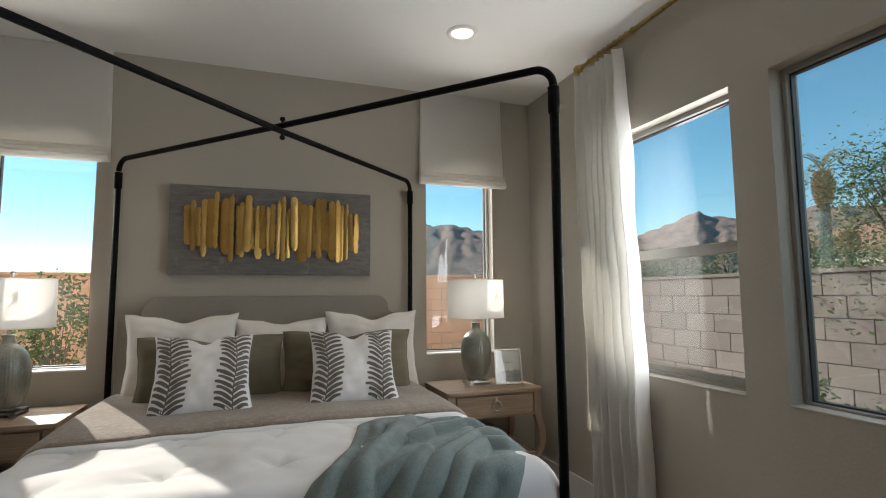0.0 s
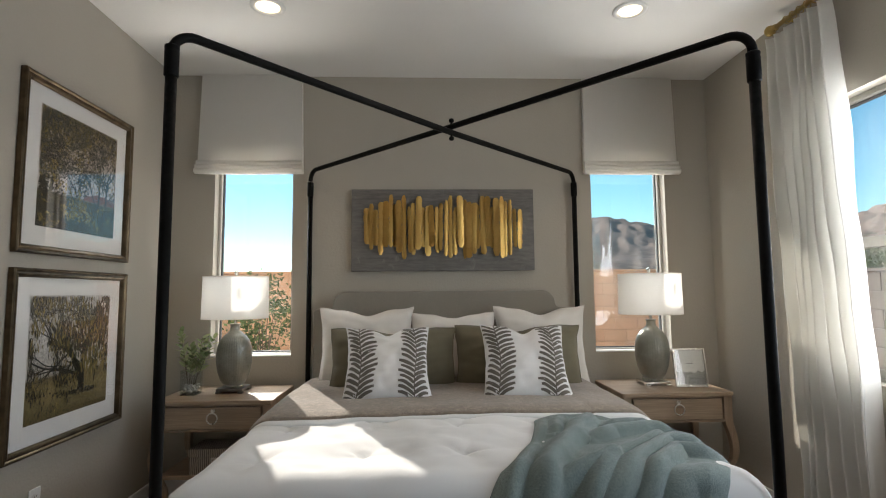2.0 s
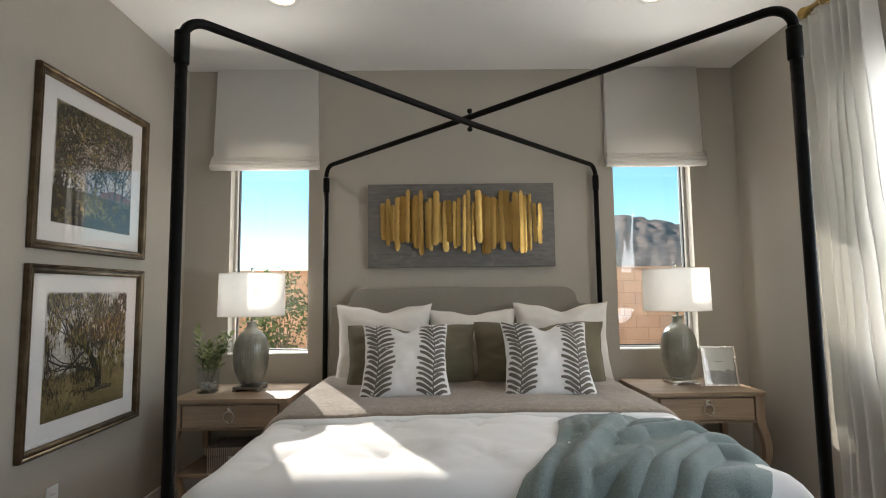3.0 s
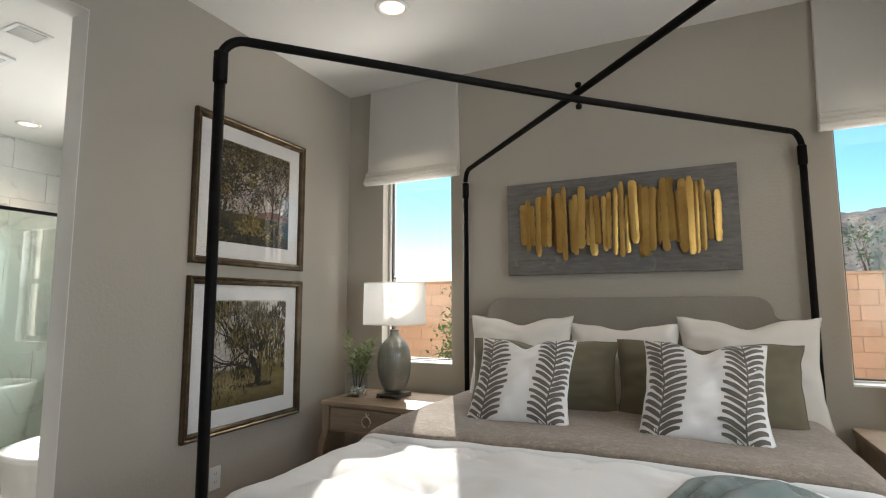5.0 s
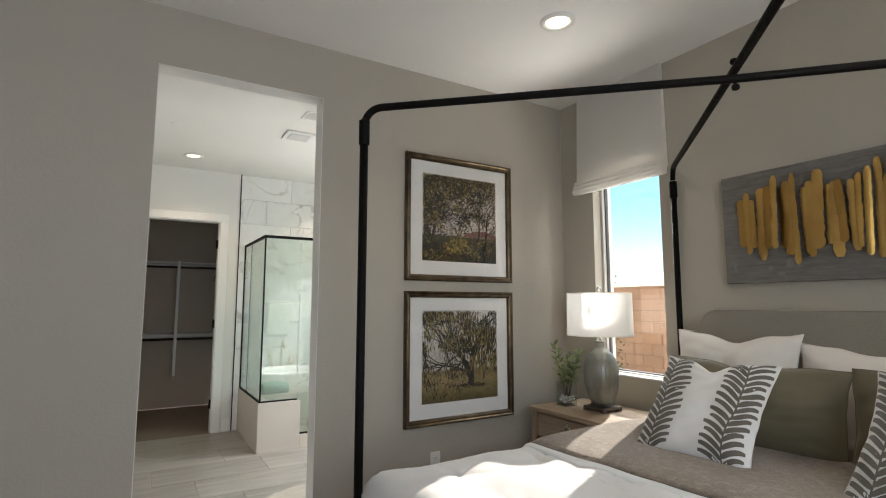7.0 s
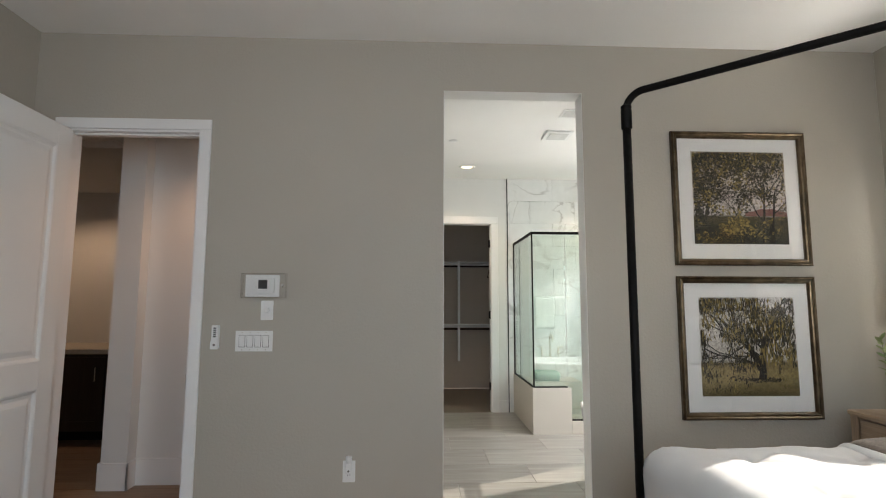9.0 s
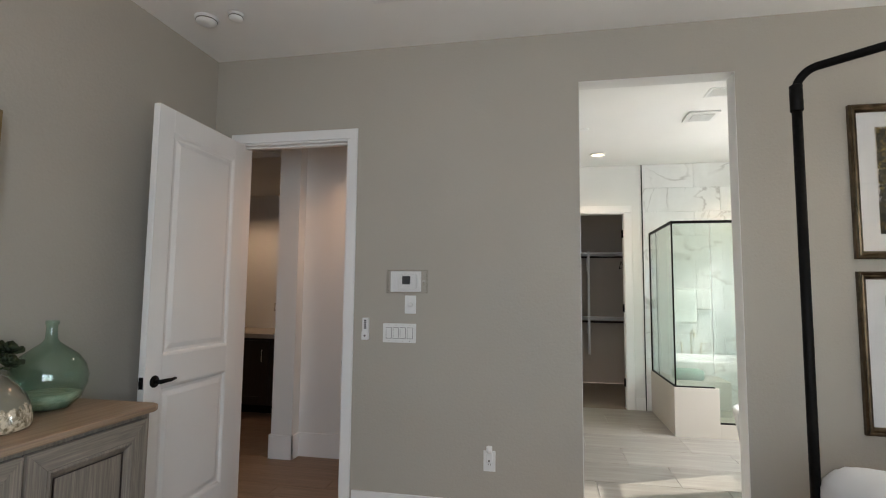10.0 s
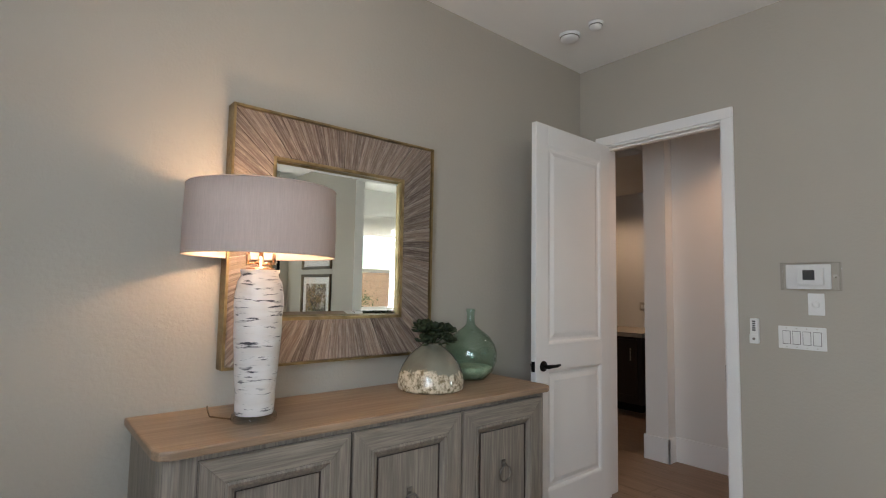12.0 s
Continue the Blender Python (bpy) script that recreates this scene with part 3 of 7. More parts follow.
    return structure(name, s, M_TRIM, label, "door casing", 0.004)


casing("trim_door", 0.001, 1, DOOR_GAP[0], DOOR_GAP[1], DOOR_GAP[3], 0.062, "white painted door casing")
casing("trim_closet", BATH_X + 0.001, 1, -2.82, -2.04, 2.47, 0.085, "white painted closet door casing")
jamb = Shape().box(-0.121, DOOR_GAP[0], 0, 0.001, DOOR_GAP[0] + 0.016, 2.429).box(-0.121, DOOR_GAP[1] - 0.016, 0, 0.001, DOOR_GAP[1], 2.429).box(-0.121, DOOR_GAP[0], 2.429, 0.001, DOOR_GAP[1], 2.445)
jamb.box(-0.075, DOOR_GAP[1] - 0.028, 0, -0.04, DOOR_GAP[1] - 0.016, 2.429).box(-0.075, DOOR_GAP[0] + 0.016, 2.417, -0.04, DOOR_GAP[1] - 0.028, 2.429)
structure("trim_door_jamb", jamb, M_TRIM, "white rebated door jamb", "door jamb", 0.002)
cj = Shape().box(BATH_X - 0.121, -2.056, 0, BATH_X + 0.001, -2.04, 2.456).box(BATH_X - 0.121, -2.82, 0, BATH_X + 0.001, -2.804, 2.456).box(BATH_X - 0.121, -2.82, 2.456, BATH_X + 0.001, -2.04, 2.47)
structure("trim_closet_jamb", cj, M_TRIM, "white closet door jamb", "door jamb", 0.002)
for hz in (0.32, 1.25, 2.2):
    single("hinge", Shape().tube([(BATH_X - 0.06, -2.066, hz - 0.05), (BATH_X - 0.06, -2.066, hz + 0.05)], 0.008).box(BATH_X - 0.1, -2.06, hz - 0.05, BATH_X - 0.02, -2.0565, hz + 0.05), M_BLACK, "black hinge on the closet door jamb", "hinge")
bj = Shape().box(-0.1225, -1.9655, 0, 0.0015, -1.962, 2.725).box(-0.1225, -2.843, 0, 0.0015, -2.8395, 2.725).box(-0.1225, -2.843, 2.7245, 0.0015, -1.962, 2.728)
structure("trim_bath_opening", bj, M_WHITE_WALL, "white plastered reveal of the bathroom opening", "opening reveal")


# ---- windows ----
def window(name, axis, at, out, u0, u1, z0, z1, kind, label):
    """A vinyl window set in the outer half of its opening. axis: along x or y; at: the inner wall face; out: outward sign."""
    w = tagged(new(name), label, "window", kind="structure")

    def bx(s, a, b, c, d, e, f):
        lo, hi = sorted((at + out * c, at + out * d))
        return s.box(a, lo, e, b, hi, f) if axis == 'x' else s.box(lo, a, e, hi, b, f)

    vinyl = M_VINYL if axis == 'x' else M_SHADEVINYL
    f = Shape()
    t = 0.03 if kind == "hung" else 0.022
    bx(f, u0, u0 + t, 0.075, 0.15, z0, z1)
    bx(f, u1 - t, u1, 0.075, 0.15, z0, z1)
    bx(f, u0 + t, u1 - t, 0.075, 0.15, z0, z0 + t)
    bx(f, u0 + t, u1 - t, 0.075, 0.15, z1 - t, z1)
    part("window_frame", f, vinyl, w, bevel=0.004)
    g = Shape()
    q = 0.008
    a, b, c, d = u0 + t, u1 - t, z0 + t, z1 - t
    bx(g, a, a + q, 0.1, 0.125, c, d)
    bx(g, b - q, b, 0.1, 0.125, c, d)
    bx(g, a + q, b - q, 0.1, 0.125, c, c + q)
    bx(g, a + q, b - q, 0.1, 0.125, d - q, d)
    part("gasket", g, M_DARKFRAME, w, "dark rubber gasket")
    panes = [(c, d)]
    if kind == "hung":
        mid = z0 + 0.48 * (z1 - z0)
        r = Shape()
        bx(r, a, b, 0.085, 0.14, mid - 0.028, mid + 0.028)
        part("meeting_rail", r, vinyl, w, bevel=0.004)
        s = Shape()
        bx(s, a + q, a + q + 0.03, 0.085, 0.1, c, mid - 0.028)
        bx(s, b - q - 0.03, b - q, 0.085, 0.1, c, mid - 0.028)
        bx(s, a + q + 0.03, b - q - 0.03, 0.085, 0.1, c, c + 0.04)
        part("sash", s, vinyl, w, bevel=0.003)
        panes = [(c, mid - 0.028), (mid + 0.028, d)]
    for e, h in panes:
        p = Shape()
        bx(p, a, b, 0.110, 0.114, e, h)
        ob = part("pane", p, M_GLASS, w)
        ob.visible_shadow = False
    s = Shape()
    bx(s, u0 + 0.001, u1 - 0.001, -0.004, 0.074, z0 + 0.0005, z0 + 0.012)
    part("window_sill", s, M_TRIM if axis == 'x' else M_WALL, w, bevel=0.003)
    return w


window("window_1", 'x', 0, 1, *WIN_L, "fixed", "narrow white vinyl window beside the bed, sunlit")
window("window_2", 'x', 0, 1, *WIN_R, "fixed", "narrow white vinyl window beside the bed with hill view")
window("window_3", 'x', 0, 1, *WIN_BATH, "hung", "sunlit bathroom window with a meeting rail")
window("window_4", 'y', RX, 1, *EAST_1, "hung", "single-hung side window facing the block wall")
window("window_5", 'y', RX, 1, *EAST_2, "fixed", "large fixed side window facing the garden")


# ---- ceiling fixtures ----
def can_light(cx, cy, z, label):
    t = thing("recessed_light", (cx, cy, z), label, "ceiling light", "recessed ceiling lights")
    part("trim_ring", Shape().lathe([(0.098, -0.001), (0.096, -0.007), (0.074, -0.012), (0.07, -0.006), (0.066, -0.001)], 36, closed=False), M_PLATE, t, "white trim ring", True)
    part("lens", Shape().lathe([(0.0655, -0.004), (0.05, -0.006), (0.001, -0.0065)], 32, closed=False), M_CAN, t, "glowing warm lens", True)


for cx, cy in CANS:
    can_light(cx, cy, H, "lit recessed ceiling light with white trim")
can_light(-3.05, -2.42, BH, "lit recessed bathroom ceiling light")
can_light(-3.07, -0.76, BH, "lit recessed bathroom ceiling light")


def smoke_detector(x, y, r, label):
    t = thing("smoke_detector", (x, y, H), label, "smoke detector")
    part("base", Shape().lathe([(r, -0.0005), (r, -0.01), (r * 0.97, -0.014)], 32), M_PLATE, t, "", True)
    part("cover", Shape().lathe([(r * 0.86, -0.014), (r * 0.86, -0.028), (r * 0.7, -0.038), (r * 0.3, -0.042), (0.002, -0.042)], 32), M_PLATE, t, "", True)
    part("vent_ring", Shape().lathe([(r * 0.9, -0.018), (r * 0.9, -0.023)], 32), M_PEWTER, t, "grey vent slot")


smoke_detector(0.552, -5.03, 0.068, "white round smoke detector on the ceiling")
smoke_detector(0.56, -4.83, 0.045, "small white round ceiling sensor")


def ceiling_vent(x, y, w, d, z, label, slats=9):
    t = thing("ceiling_vent", (x, y, z), label, "air vent")
    f = Shape()
    for a, b, c, e in ((-w, -d, w, -d + 0.025), (-w, d - 0.025, w, d), (-w, -d + 0.025, -w + 0.025, d - 0.025), (w - 0.025, -d + 0.025, w, d - 0.025)):
        f.box(a, b, -0.008, c, e, -0.0005)
    part("frame", f, M_PLATE, t, bevel=0.002)
    # near-black sheet paints the duct's shade between the slats
    part("backing", Shape().box(-w + 0.026, -d + 0.026, -0.002, w - 0.026, d - 0.026, -0.0006), M_DARKFRAME, t, "dark sheet painted for the unlit duct")
    for i in range(slats):
        u = -w + 0.03 + (2 * w - 0.06) * (i + 0.5) / slats
        part("slat", Shape().add([(u + 0.004, -d + 0.026, -0.003), (u - 0.004, -d + 0.026, -0.012), (u - 0.004, d - 0.026, -0.012), (u + 0.004, d - 0.026, -0.003)] + [(u + 0.0055, -d + 0.026, -0.003), (u - 0.0025, -d + 0.026, -0.012), (u - 0.0025, d - 0.026, -0.012), (u + 0.0055, d - 0.026, -0.003)], [(0, 1, 2, 3), (7, 6, 5, 4), (0, 4, 5, 1), (2, 6, 7, 3)]), M_PLATE, t)


ceiling_vent(0.62, -3.8, 0.09, 0.19, H, "white louvred air vent on the bedroom ceiling")
ceiling_vent(-1.24, -1.64, 0.1, 0.1, BH, "white louvred bathroom ceiling vent", 5)
ceiling_vent(-1.3, -5.75, 0.1, 0.19, 2.75, "grey louvred hall ceiling vent", 8)
fan = thing("exhaust_fan", (-1.81, -1.625, BH), "white square bathroom exhaust fan grille", "exhaust fan")
part("frame", Shape().prism(rounded_rect(-0.13, -0.135, 0.13, 0.135, 0.015), 'xy', -0.02, -0.0005), M_PLATE, fan, bevel=0.006)
part("grille", Shape().box(-0.09, -0.095, -0.026, 0.09, 0.095, -0.0205), solid("pale_grille", (0.6, 0.6, 0.58), 0.6), fan, bevel=0.004)
spk = thing("ceiling_speaker", (-2.05, -2.652, BH), "white round sprinkler cover on the bathroom ceiling", "sprinkler cover")
part("cover", Shape().lathe([(0.045, -0.0005), (0.045, -0.004), (0.04, -0.007), (0.002, -0.008)], 28), M_PLATE, spk, "", True)


# ---- roman shades ----
def roman_shade(x0, x1, label):
    t = thing("roman_shade", ((x0 + x1) / 2, 0, H), label, "roman shade", "roman shades")
    w = (x1 - x0) / 2
    top = -0.004

    def face(u, v):
        x = (2 * u - 1) * (w + 0.012 * v)
        z = top - v * 0.69
        sag = 0.006 * math.sin(math.pi * u) * v
        y = -0.034 - 0.012 * v - sag - 0.0015 * math.sin(9 * u + 3 * v) * v
        return (x, y, z)

    s = Shape().grid(face, 24, 20)
    s.grid(lambda u, v: (face(1 - u, v)[0], -0.004, face(1 - u, v)[2]), 24, 20)
    for side in (0, 1):
        s.grid(lambda u, v: (face(side, v)[0], face(side, v)[1] * (1 - u) + -0.004 * u, face(side, v)[2]), 2, 20)
    s.add([(-w, -0.034, top), (w, -0.034, top), (w, -0.004, top), (-w, -0.004, top)], [(0, 1, 2, 3)])
    part("panel", s, M_BLIND, t, "", True)
    for i in range(3):
        zb = -0.672 - 0.030 * i
        wd = w + 0.014 + 0.004 * i

        def fold(u, v, zb=zb, i=i, wd=wd):
            a = 2 * math.pi * v
            x = (2 * u - 1) * wd
            return (x, -0.046 - 0.006 * i + 0.03 * math.cos(a) * (0.9 + 0.1 * math.sin(7 * u + i)), zb + 0.022 * math.sin(a) - 0.004 * math.sin(math.pi * u))

        f = Shape().grid(fold, 24, 14)
        for side in (0, 1):
            f.add([fold(side, j / 14) for j in range(14)], [tuple(range(14)) if side else tuple(range(14))[::-1]])
        part("fold", f, M_BLIND, t, "", True)
    return t


roman_shade(0.22, 0.945, "white linen roman shade pulled halfway up")
roman_shade(3.045, 3.725, "white linen roman shade pulled halfway up")


# ---- curtain on its brass rod ----
rod = thing("curtain_rod", (3.9, -0.93, 2.965), "aged brass curtain rod with ball finial and rings", "curtain rod")
part("pole", Shape().tube([(0, 0, 0), (0, -3.9, 0)], 0.0135, 16), M_BRASS, rod, "", True)
part("finial", Shape().lathe([(0.012, -0.02), (0.02, -0.012), (0.02, -0.004), (0.012, 0), (0.02, 0.008), (0.029, 0.02), (0.033, 0.035), (0.029, 0.05), (0.018, 0.06), (0.002, 0.064)], 24), M_BRASS, rod, "brass ball finial", True).matrix_local = pose(0, 0, 0, -90, 0, 0)
br = part("bracket", Shape().tube([(0, -0.09, 0), (0.05, -0.09, -0.004), (0.098, -0.09, -0.004)], 0.009, 12), M_BRASS, rod, "", True)
part("rosette", Shape().lathe([(0.03, 0), (0.03, 0.006), (0.012, 0.012)], 20), M_BRASS, br, "", True).matrix_local = pose(0.0985, -0.09, -0.004, 0, -90, 0)
for i in range(9):
    part("ring", Shape().torus((0, -0.1 - 0.052 * i, -0.004), 0.021, 0.003, 'Y', 22, 8), M_BRASS, rod, "", True)


def curtain():
    t = thing("curtain", (3.9, -1.08, 2.94), "ivory linen curtain panel hanging in deep pleats", "curtain")
    rnd = random.Random(4)
    n = 7
    amps = [rnd.uniform(0.8, 1.2) for _ in range(n + 1)]

    def sheet(u, v, off=0.0):
        top, bot = (0.23, -0.25), (0.155, -0.365)
        lo = top[0] + (bot[0] - top[0]) * v ** 0.5
        hi = top[1] + (bot[1] - top[1]) * v ** 0.8
        y = lo + (hi - lo) * u + 0.012 * math.sin(5 * v + 9 * u)
        ph = u * n * 2 * math.pi + 0.9 * math.sin(2.4 * v + 2 * u)
        k = amps[int(u * n) if u < 1 else n]
        soft = 0.45 + 0.55 * min(1, v * 4)
        x = 0.06 * soft * k * math.sin(ph + 0.45 * math.sin(ph)) + 0.01 * math.sin(2.2 * ph + 3 * v) + 0.004 * math.sin(31 * v + 7 * u)
        return (x + off, y + 0.012 * math.cos(ph) * soft, -0.02 - 2.90 * v + 0.006 * math.sin(ph) * (1 - v))

    s = Shape().grid(lambda u, v: sheet(u, v), 150, 46)
    part("panel", s, M_CURTAIN, t, "", True).modifiers.new("cloth_thickness", 'SOLIDIFY').thickness = 0.0025
    return t


curtain()

# ---- the canopy bed ----
BX0, BX1, BY0, BY1 = 1.02, 2.945, -0.055, -2.105
BCX = (BX0 + BX1) / 2
bed = thing("canopy_bed", (BCX, -1.08, 0), "black iron canopy bed frame with crossed top bars", "bed frame")


def elbow_bar(a, b, za, zb, mid_z):
    """A bar from post a to post b that bends down into both posts; za, zb and mid_z are its heights."""
    a, b = Vector(a), Vector(b)
    d = (b - a).normalized()
    r = 0.075
    pts = []
    for i in range(9):
        q = radians(90 * i / 8)
        pts.append(a + d * (r - r * math.cos(q)) + Vector((0, 0, za - r + r * math.sin(q))))
    pts.append((a + b) / 2 + Vector((0, 0, mid_z)))
    for i in range(8, -1, -1):
        q = radians(90 * i / 8)
        pts.append(b - d * (r - r * math.cos(q)) + Vector((0, 0, zb - r + r * math.sin(q))))
    return pts


hx, hy = (BX1 - BX0) / 2, (BY0 - BY1) / 2
for sx in (-1, 1):
    for sy in (-1, 1):
        p = (sx * hx, sy * hy)
        post = part("post", Shape().tube([(*p, 0), (*p, 2.225)], 0.0175, 18), M_BLACK, bed, "", True)
        part("sleeve", Shape().lathe([(0.019, 2.13), (0.0225, 2.134), (0.0225, 2.215), (0.0205, 2.219), (0.0225, 2.223), (0.0225, 2.232), (0.0165, 2.236)], 20, None, *p), M_BLACK, post, "", True)
        part("foot", Shape().lathe([(0.026, 0), (0.026, 0.012), (0.0185, 0.018)], 18, None, *p), M_BLACK, post, "", True)
part("canopy_bar", Shape().tube(elbow_bar((-hx, hy, 0), (hx, -hy, 0), 2.318, 2.314, 2.312), 0.0155, 14), M_BLACK, bed, "", True)
part("canopy_bar", Shape().tube(elbow_bar((hx, hy, 0), (-hx, -hy, 0), 2.303, 2.285, 2.28), 0.0155, 14), M_BLACK, bed, "", True)
part("crossing_bolt", Shape().tube([(0, 0, 2.25), (0, 0, 2.345)], 0.006, 10).lathe([(0.004, -0.012), (0.012, -0.008), (0.014, 0), (0.012, 0.008), (0.004, 0.012)], 14, None, 0, 0, 2.345).lathe([(0.004, -0.012), (0.012, -0.008), (0.014, 0), (0.012, 0.008), (0.004, 0.012)], 14, None, 0, 0, 2.248), M_BLACK, bed, "", True)
for sx in (-1, 1):
    part("side_rail", Shape().box(sx * hx - 0.012, -hy, 0.26, sx * hx + 0.012, hy, 0.36), M_BLACK, bed, bevel=0.003)
for sy in (-1, 1):
    part("end_rail", Shape().box(-hx, sy * hy - 0.012, 0.26, hx, sy * hy + 0.012, 0.36), M_BLACK, bed, bevel=0.003)


def headboard():
    t = thing("headboard", (BCX, -0.1, 0), "grey linen upholstered headboard with notched rounded shoulders", "headboard")
    hw, sh, top = 0.91, 1.325, 1.445
    half = [(hw, 0.3), (hw, sh - 0.03)]
    half += [(hw - 0.03 + 0.03 * math.cos(radians(a)), sh - 0.03 + 0.03 * math.sin(radians(a))) for a in range(15, 91, 15)]
    half += [(hw - 0.10 - 0.035 * math.sin(radians(a)), sh + 0.035 - 0.035 * math.cos(radians(a))) for a in range(0, 91, 15)]
    half += [(hw - 0.235 + 0.1 * math.cos(radians(a)), top - 0.085 + 0.085 * math.sin(radians(a))) for a in range(0, 91, 10)]
    out = half + [(-x, z) for x, z in half[::-1]]
    part("padded_panel", Shape().prism(out, 'xz', -0.045, 0.045), M_LINEN, t, "", False, 0.018)
    part("piping", Shape().tube([(x * 0.992, -0.04, z - 0.006) for x, z in out[1:-1]], 0.005, 8), M_LINEN, t, "", True)
    for sx in (-1, 1):
        part("leg", Shape().box(sx * 0.7 - 0.03, -0.02, 0, sx * 0.7 + 0.03, 0.02, 0.31), M_BLACK, t)
    return t


headboard()
mattress = thing("mattress", (BCX, -1.12, 0.36), "white mattress under the bedding", "mattress")
part("body", Shape().prism(rounded_rect(-0.88, -0.9, 0.88, 0.95, 0.06), 'xy', 0.0, 0.36), M_WHITECLOTH, mattress, bevel=0.03)
boxspring = thing("box_spring", (BCX, -1.12, 0.0), "fabric-covered box spring base under the mattress", "bed base")
part("body", Shape().prism(rounded_rect(-0.86, -0.9, 0.86, 0.95, 0.05), 'xy', 0.0, 0.36), M_WHITECLOTH, boxspring, bevel=0.02)


def drape(u, v, x0, x1, y0, y1, top, drop, edge, crown, rumple, seed, power=3.0):
    """A bedcover: u across, v from head to foot; hangs over both sides and the foot."""
    ext_x, ext_y = (x1 - x0) / 2, (y0 - y1)
    s, q = 2 * u - 1, v
    lx, ly = ext_x + drop, ext_y + drop
    dx, dy = s * lx, q * ly
    ox, oy = max(0.0, abs(dx) - (ext_x - edge)), max(0.0, dy - (ext_y - edge))

    def bend(o):
        arc = edge * math.pi / 2
        if o <= 0:
            return 0.0, 0.0
        if o < arc:
            a = o / edge
            return edge * math.sin(a), edge * (1 - math.cos(a))
        return edge, edge + (o - arc)

    bx, zx = bend(ox)
    by, zy = bend(oy)
    cx = (x0 + x1) / 2
    x = cx + math.copysign(min(abs(dx), ext_x - edge) + bx, dx)
    y = y0 - (min(dy, ext_y - edge) + by)
    down = max(zx, zy)
    flat = max(0.0, 1 - down / 0.1)
    z = top - down + crown * (1 - abs(s) ** power) * flat
    p = Vector((x * 2.3, y * 2.3, seed))
    z += flat * rumple * (noise.noise(p) * 0.5 + 0.35 * noise.noise(p * 2.7) + 0.22 * (0.4 - abs(noise.noise(Vector((p.x * 3.1, p.y * 1.7, seed + 4))))) + 0.08 * noise.noise(p * 9))
    hang = min(1.0, max(0.0, down - 0.06) * 4)
    if zx > zy and hang:
        x += math.copysign(hang * 0.018 * math.sin(y * 14 + seed), dx)
    elif hang:
        y -= hang * 0.018 * math.sin(x * 15 + seed)
    return Vector((x, y, z))


def cover(name, x0, x1, y0, y1, top, drop, edge, crown, rumple, seed, material, label, category, nu=110, nv=110, tuft=False, thick=0.012):
    t = thing(name, ((x0 + x1) / 2, (y0 + y1) / 2, top), label, category)
    o = Vector(((x0 + x1) / 2, (y0 + y1) / 2, top))

    def fn(u, v):
        p = drape(u, v, x0, x1, y0, y1, top, drop, edge, crown, rumple, seed)
        if tuft:
            for i in range(5):
                for j in range(5):
                    tx, ty = x0 + 0.2 + (x1 - x0 - 0.4) * i / 4, y0 - 0.3 - 0.41 * j
                    d2 = (p.x - tx) ** 2 + (p.y - ty) ** 2
                    if p.z > top - 0.06:
                        th = math.atan2(p.y - ty, p.x - tx) + i + j
                        p.z -= 0.02 * math.exp(-d2 / 0.002) + 0.012 * math.exp(-d2 / 0.014) * abs(math.cos(2.5 * th)) ** 3 + 0.008 * math.exp(-d2 / 0.03)
        return p - o

    ob = part("cloth", Shape().grid(fn, nu, nv), material, t, "", True)
    m = ob.modifiers.new("cloth_thickness", 'SOLIDIFY')
    m.thickness, m.offset = thick, -1
    if tuft:
        for i in range(5):
            for j in range(1, 5):
                tx, ty = x0 + 0.2 + (x1 - x0 - 0.4) * i / 4, y0 - 0.3 - 0.41 * j
                if ty < y1 + 0.1:
                    continue
                s = (tx - (x0 + x1) / 2) / ((x1 - x0) / 2 + drop)
                p = fn((s + 1) / 2, (y0 - ty) / (y0 - y1 + drop))
                part("tuft", Shape().lathe([(0.001, 0.004), (0.006, 0.003), (0.008, 0.0), (0.006, -0.006)], 10, None, *p), material, t, "", True)
    return t


cover("comforter", 1.03, 2.92, -0.25, -2.07, 0.80, 0.42, 0.075, 0.022, 0.036, 2.2, M_WHITECLOTH, "puffy white tufted comforter over the bed, partly sunlit", "comforter", 130, 120, True, 0.03)


def blanket_fold():
    """The taupe coverlet folded back over the comforter, with a pale rolled edge."""
    t = thing("coverlet", (BCX, -0.9, 0.9), "taupe chenille coverlet folded across the bed with a pale underside", "coverlet")
    y0, y1 = -0.2, -1.25

    def fn(u, v, lift=0.0):
        p = drape(u, 0.0, 1.0, 2.945, 0, -1, 0.842 + lift, 0.34, 0.125, 0.022, 0.0, 0)
        x = p.x
        bow = 0.03 * (1 - abs(2 * u - 1) ** 2) + 0.02 * math.sin(8 * u)
        y = y0 + (y1 - bow - y0) * v
        q = Vector((x * 2.3, y * 2.3, 2.2))
        z = p.z + 0.012 * (noise.noise(q) * 0.6 + 0.4 * noise.noise(q * 2.7)) + 0.007 * math.sin(math.pi * min(1, v * 1.0)) ** 0.5
        if v > 0.9:
            z -= 0.014 * ((v - 0.9) / 0.1) ** 2
        if abs(x - 2.62) < 0.012 and v > 0.15:
            z -= 0.004
        return Vector((x - BCX, y + 0.9, z - 0.9))

    m = part("top_layer", Shape().grid(fn, 130, 50), M_COVERLET, t, "", True).modifiers.new("cloth_thickness", 'SOLIDIFY')
    m.thickness, m.offset = 0.014, -1
    under = Shape()

    def roll(u, v):
        p = fn(u, 1.0)
        a = math.pi * (0.15 + 1.25 * v)
        return Vector((p.x, p.y + 0.022 * math.cos(a + math.pi / 2) - 0.016, p.z - 0.006 + 0.022 * math.sin(a + math.pi / 2)))

    under.grid(roll, 130, 8)
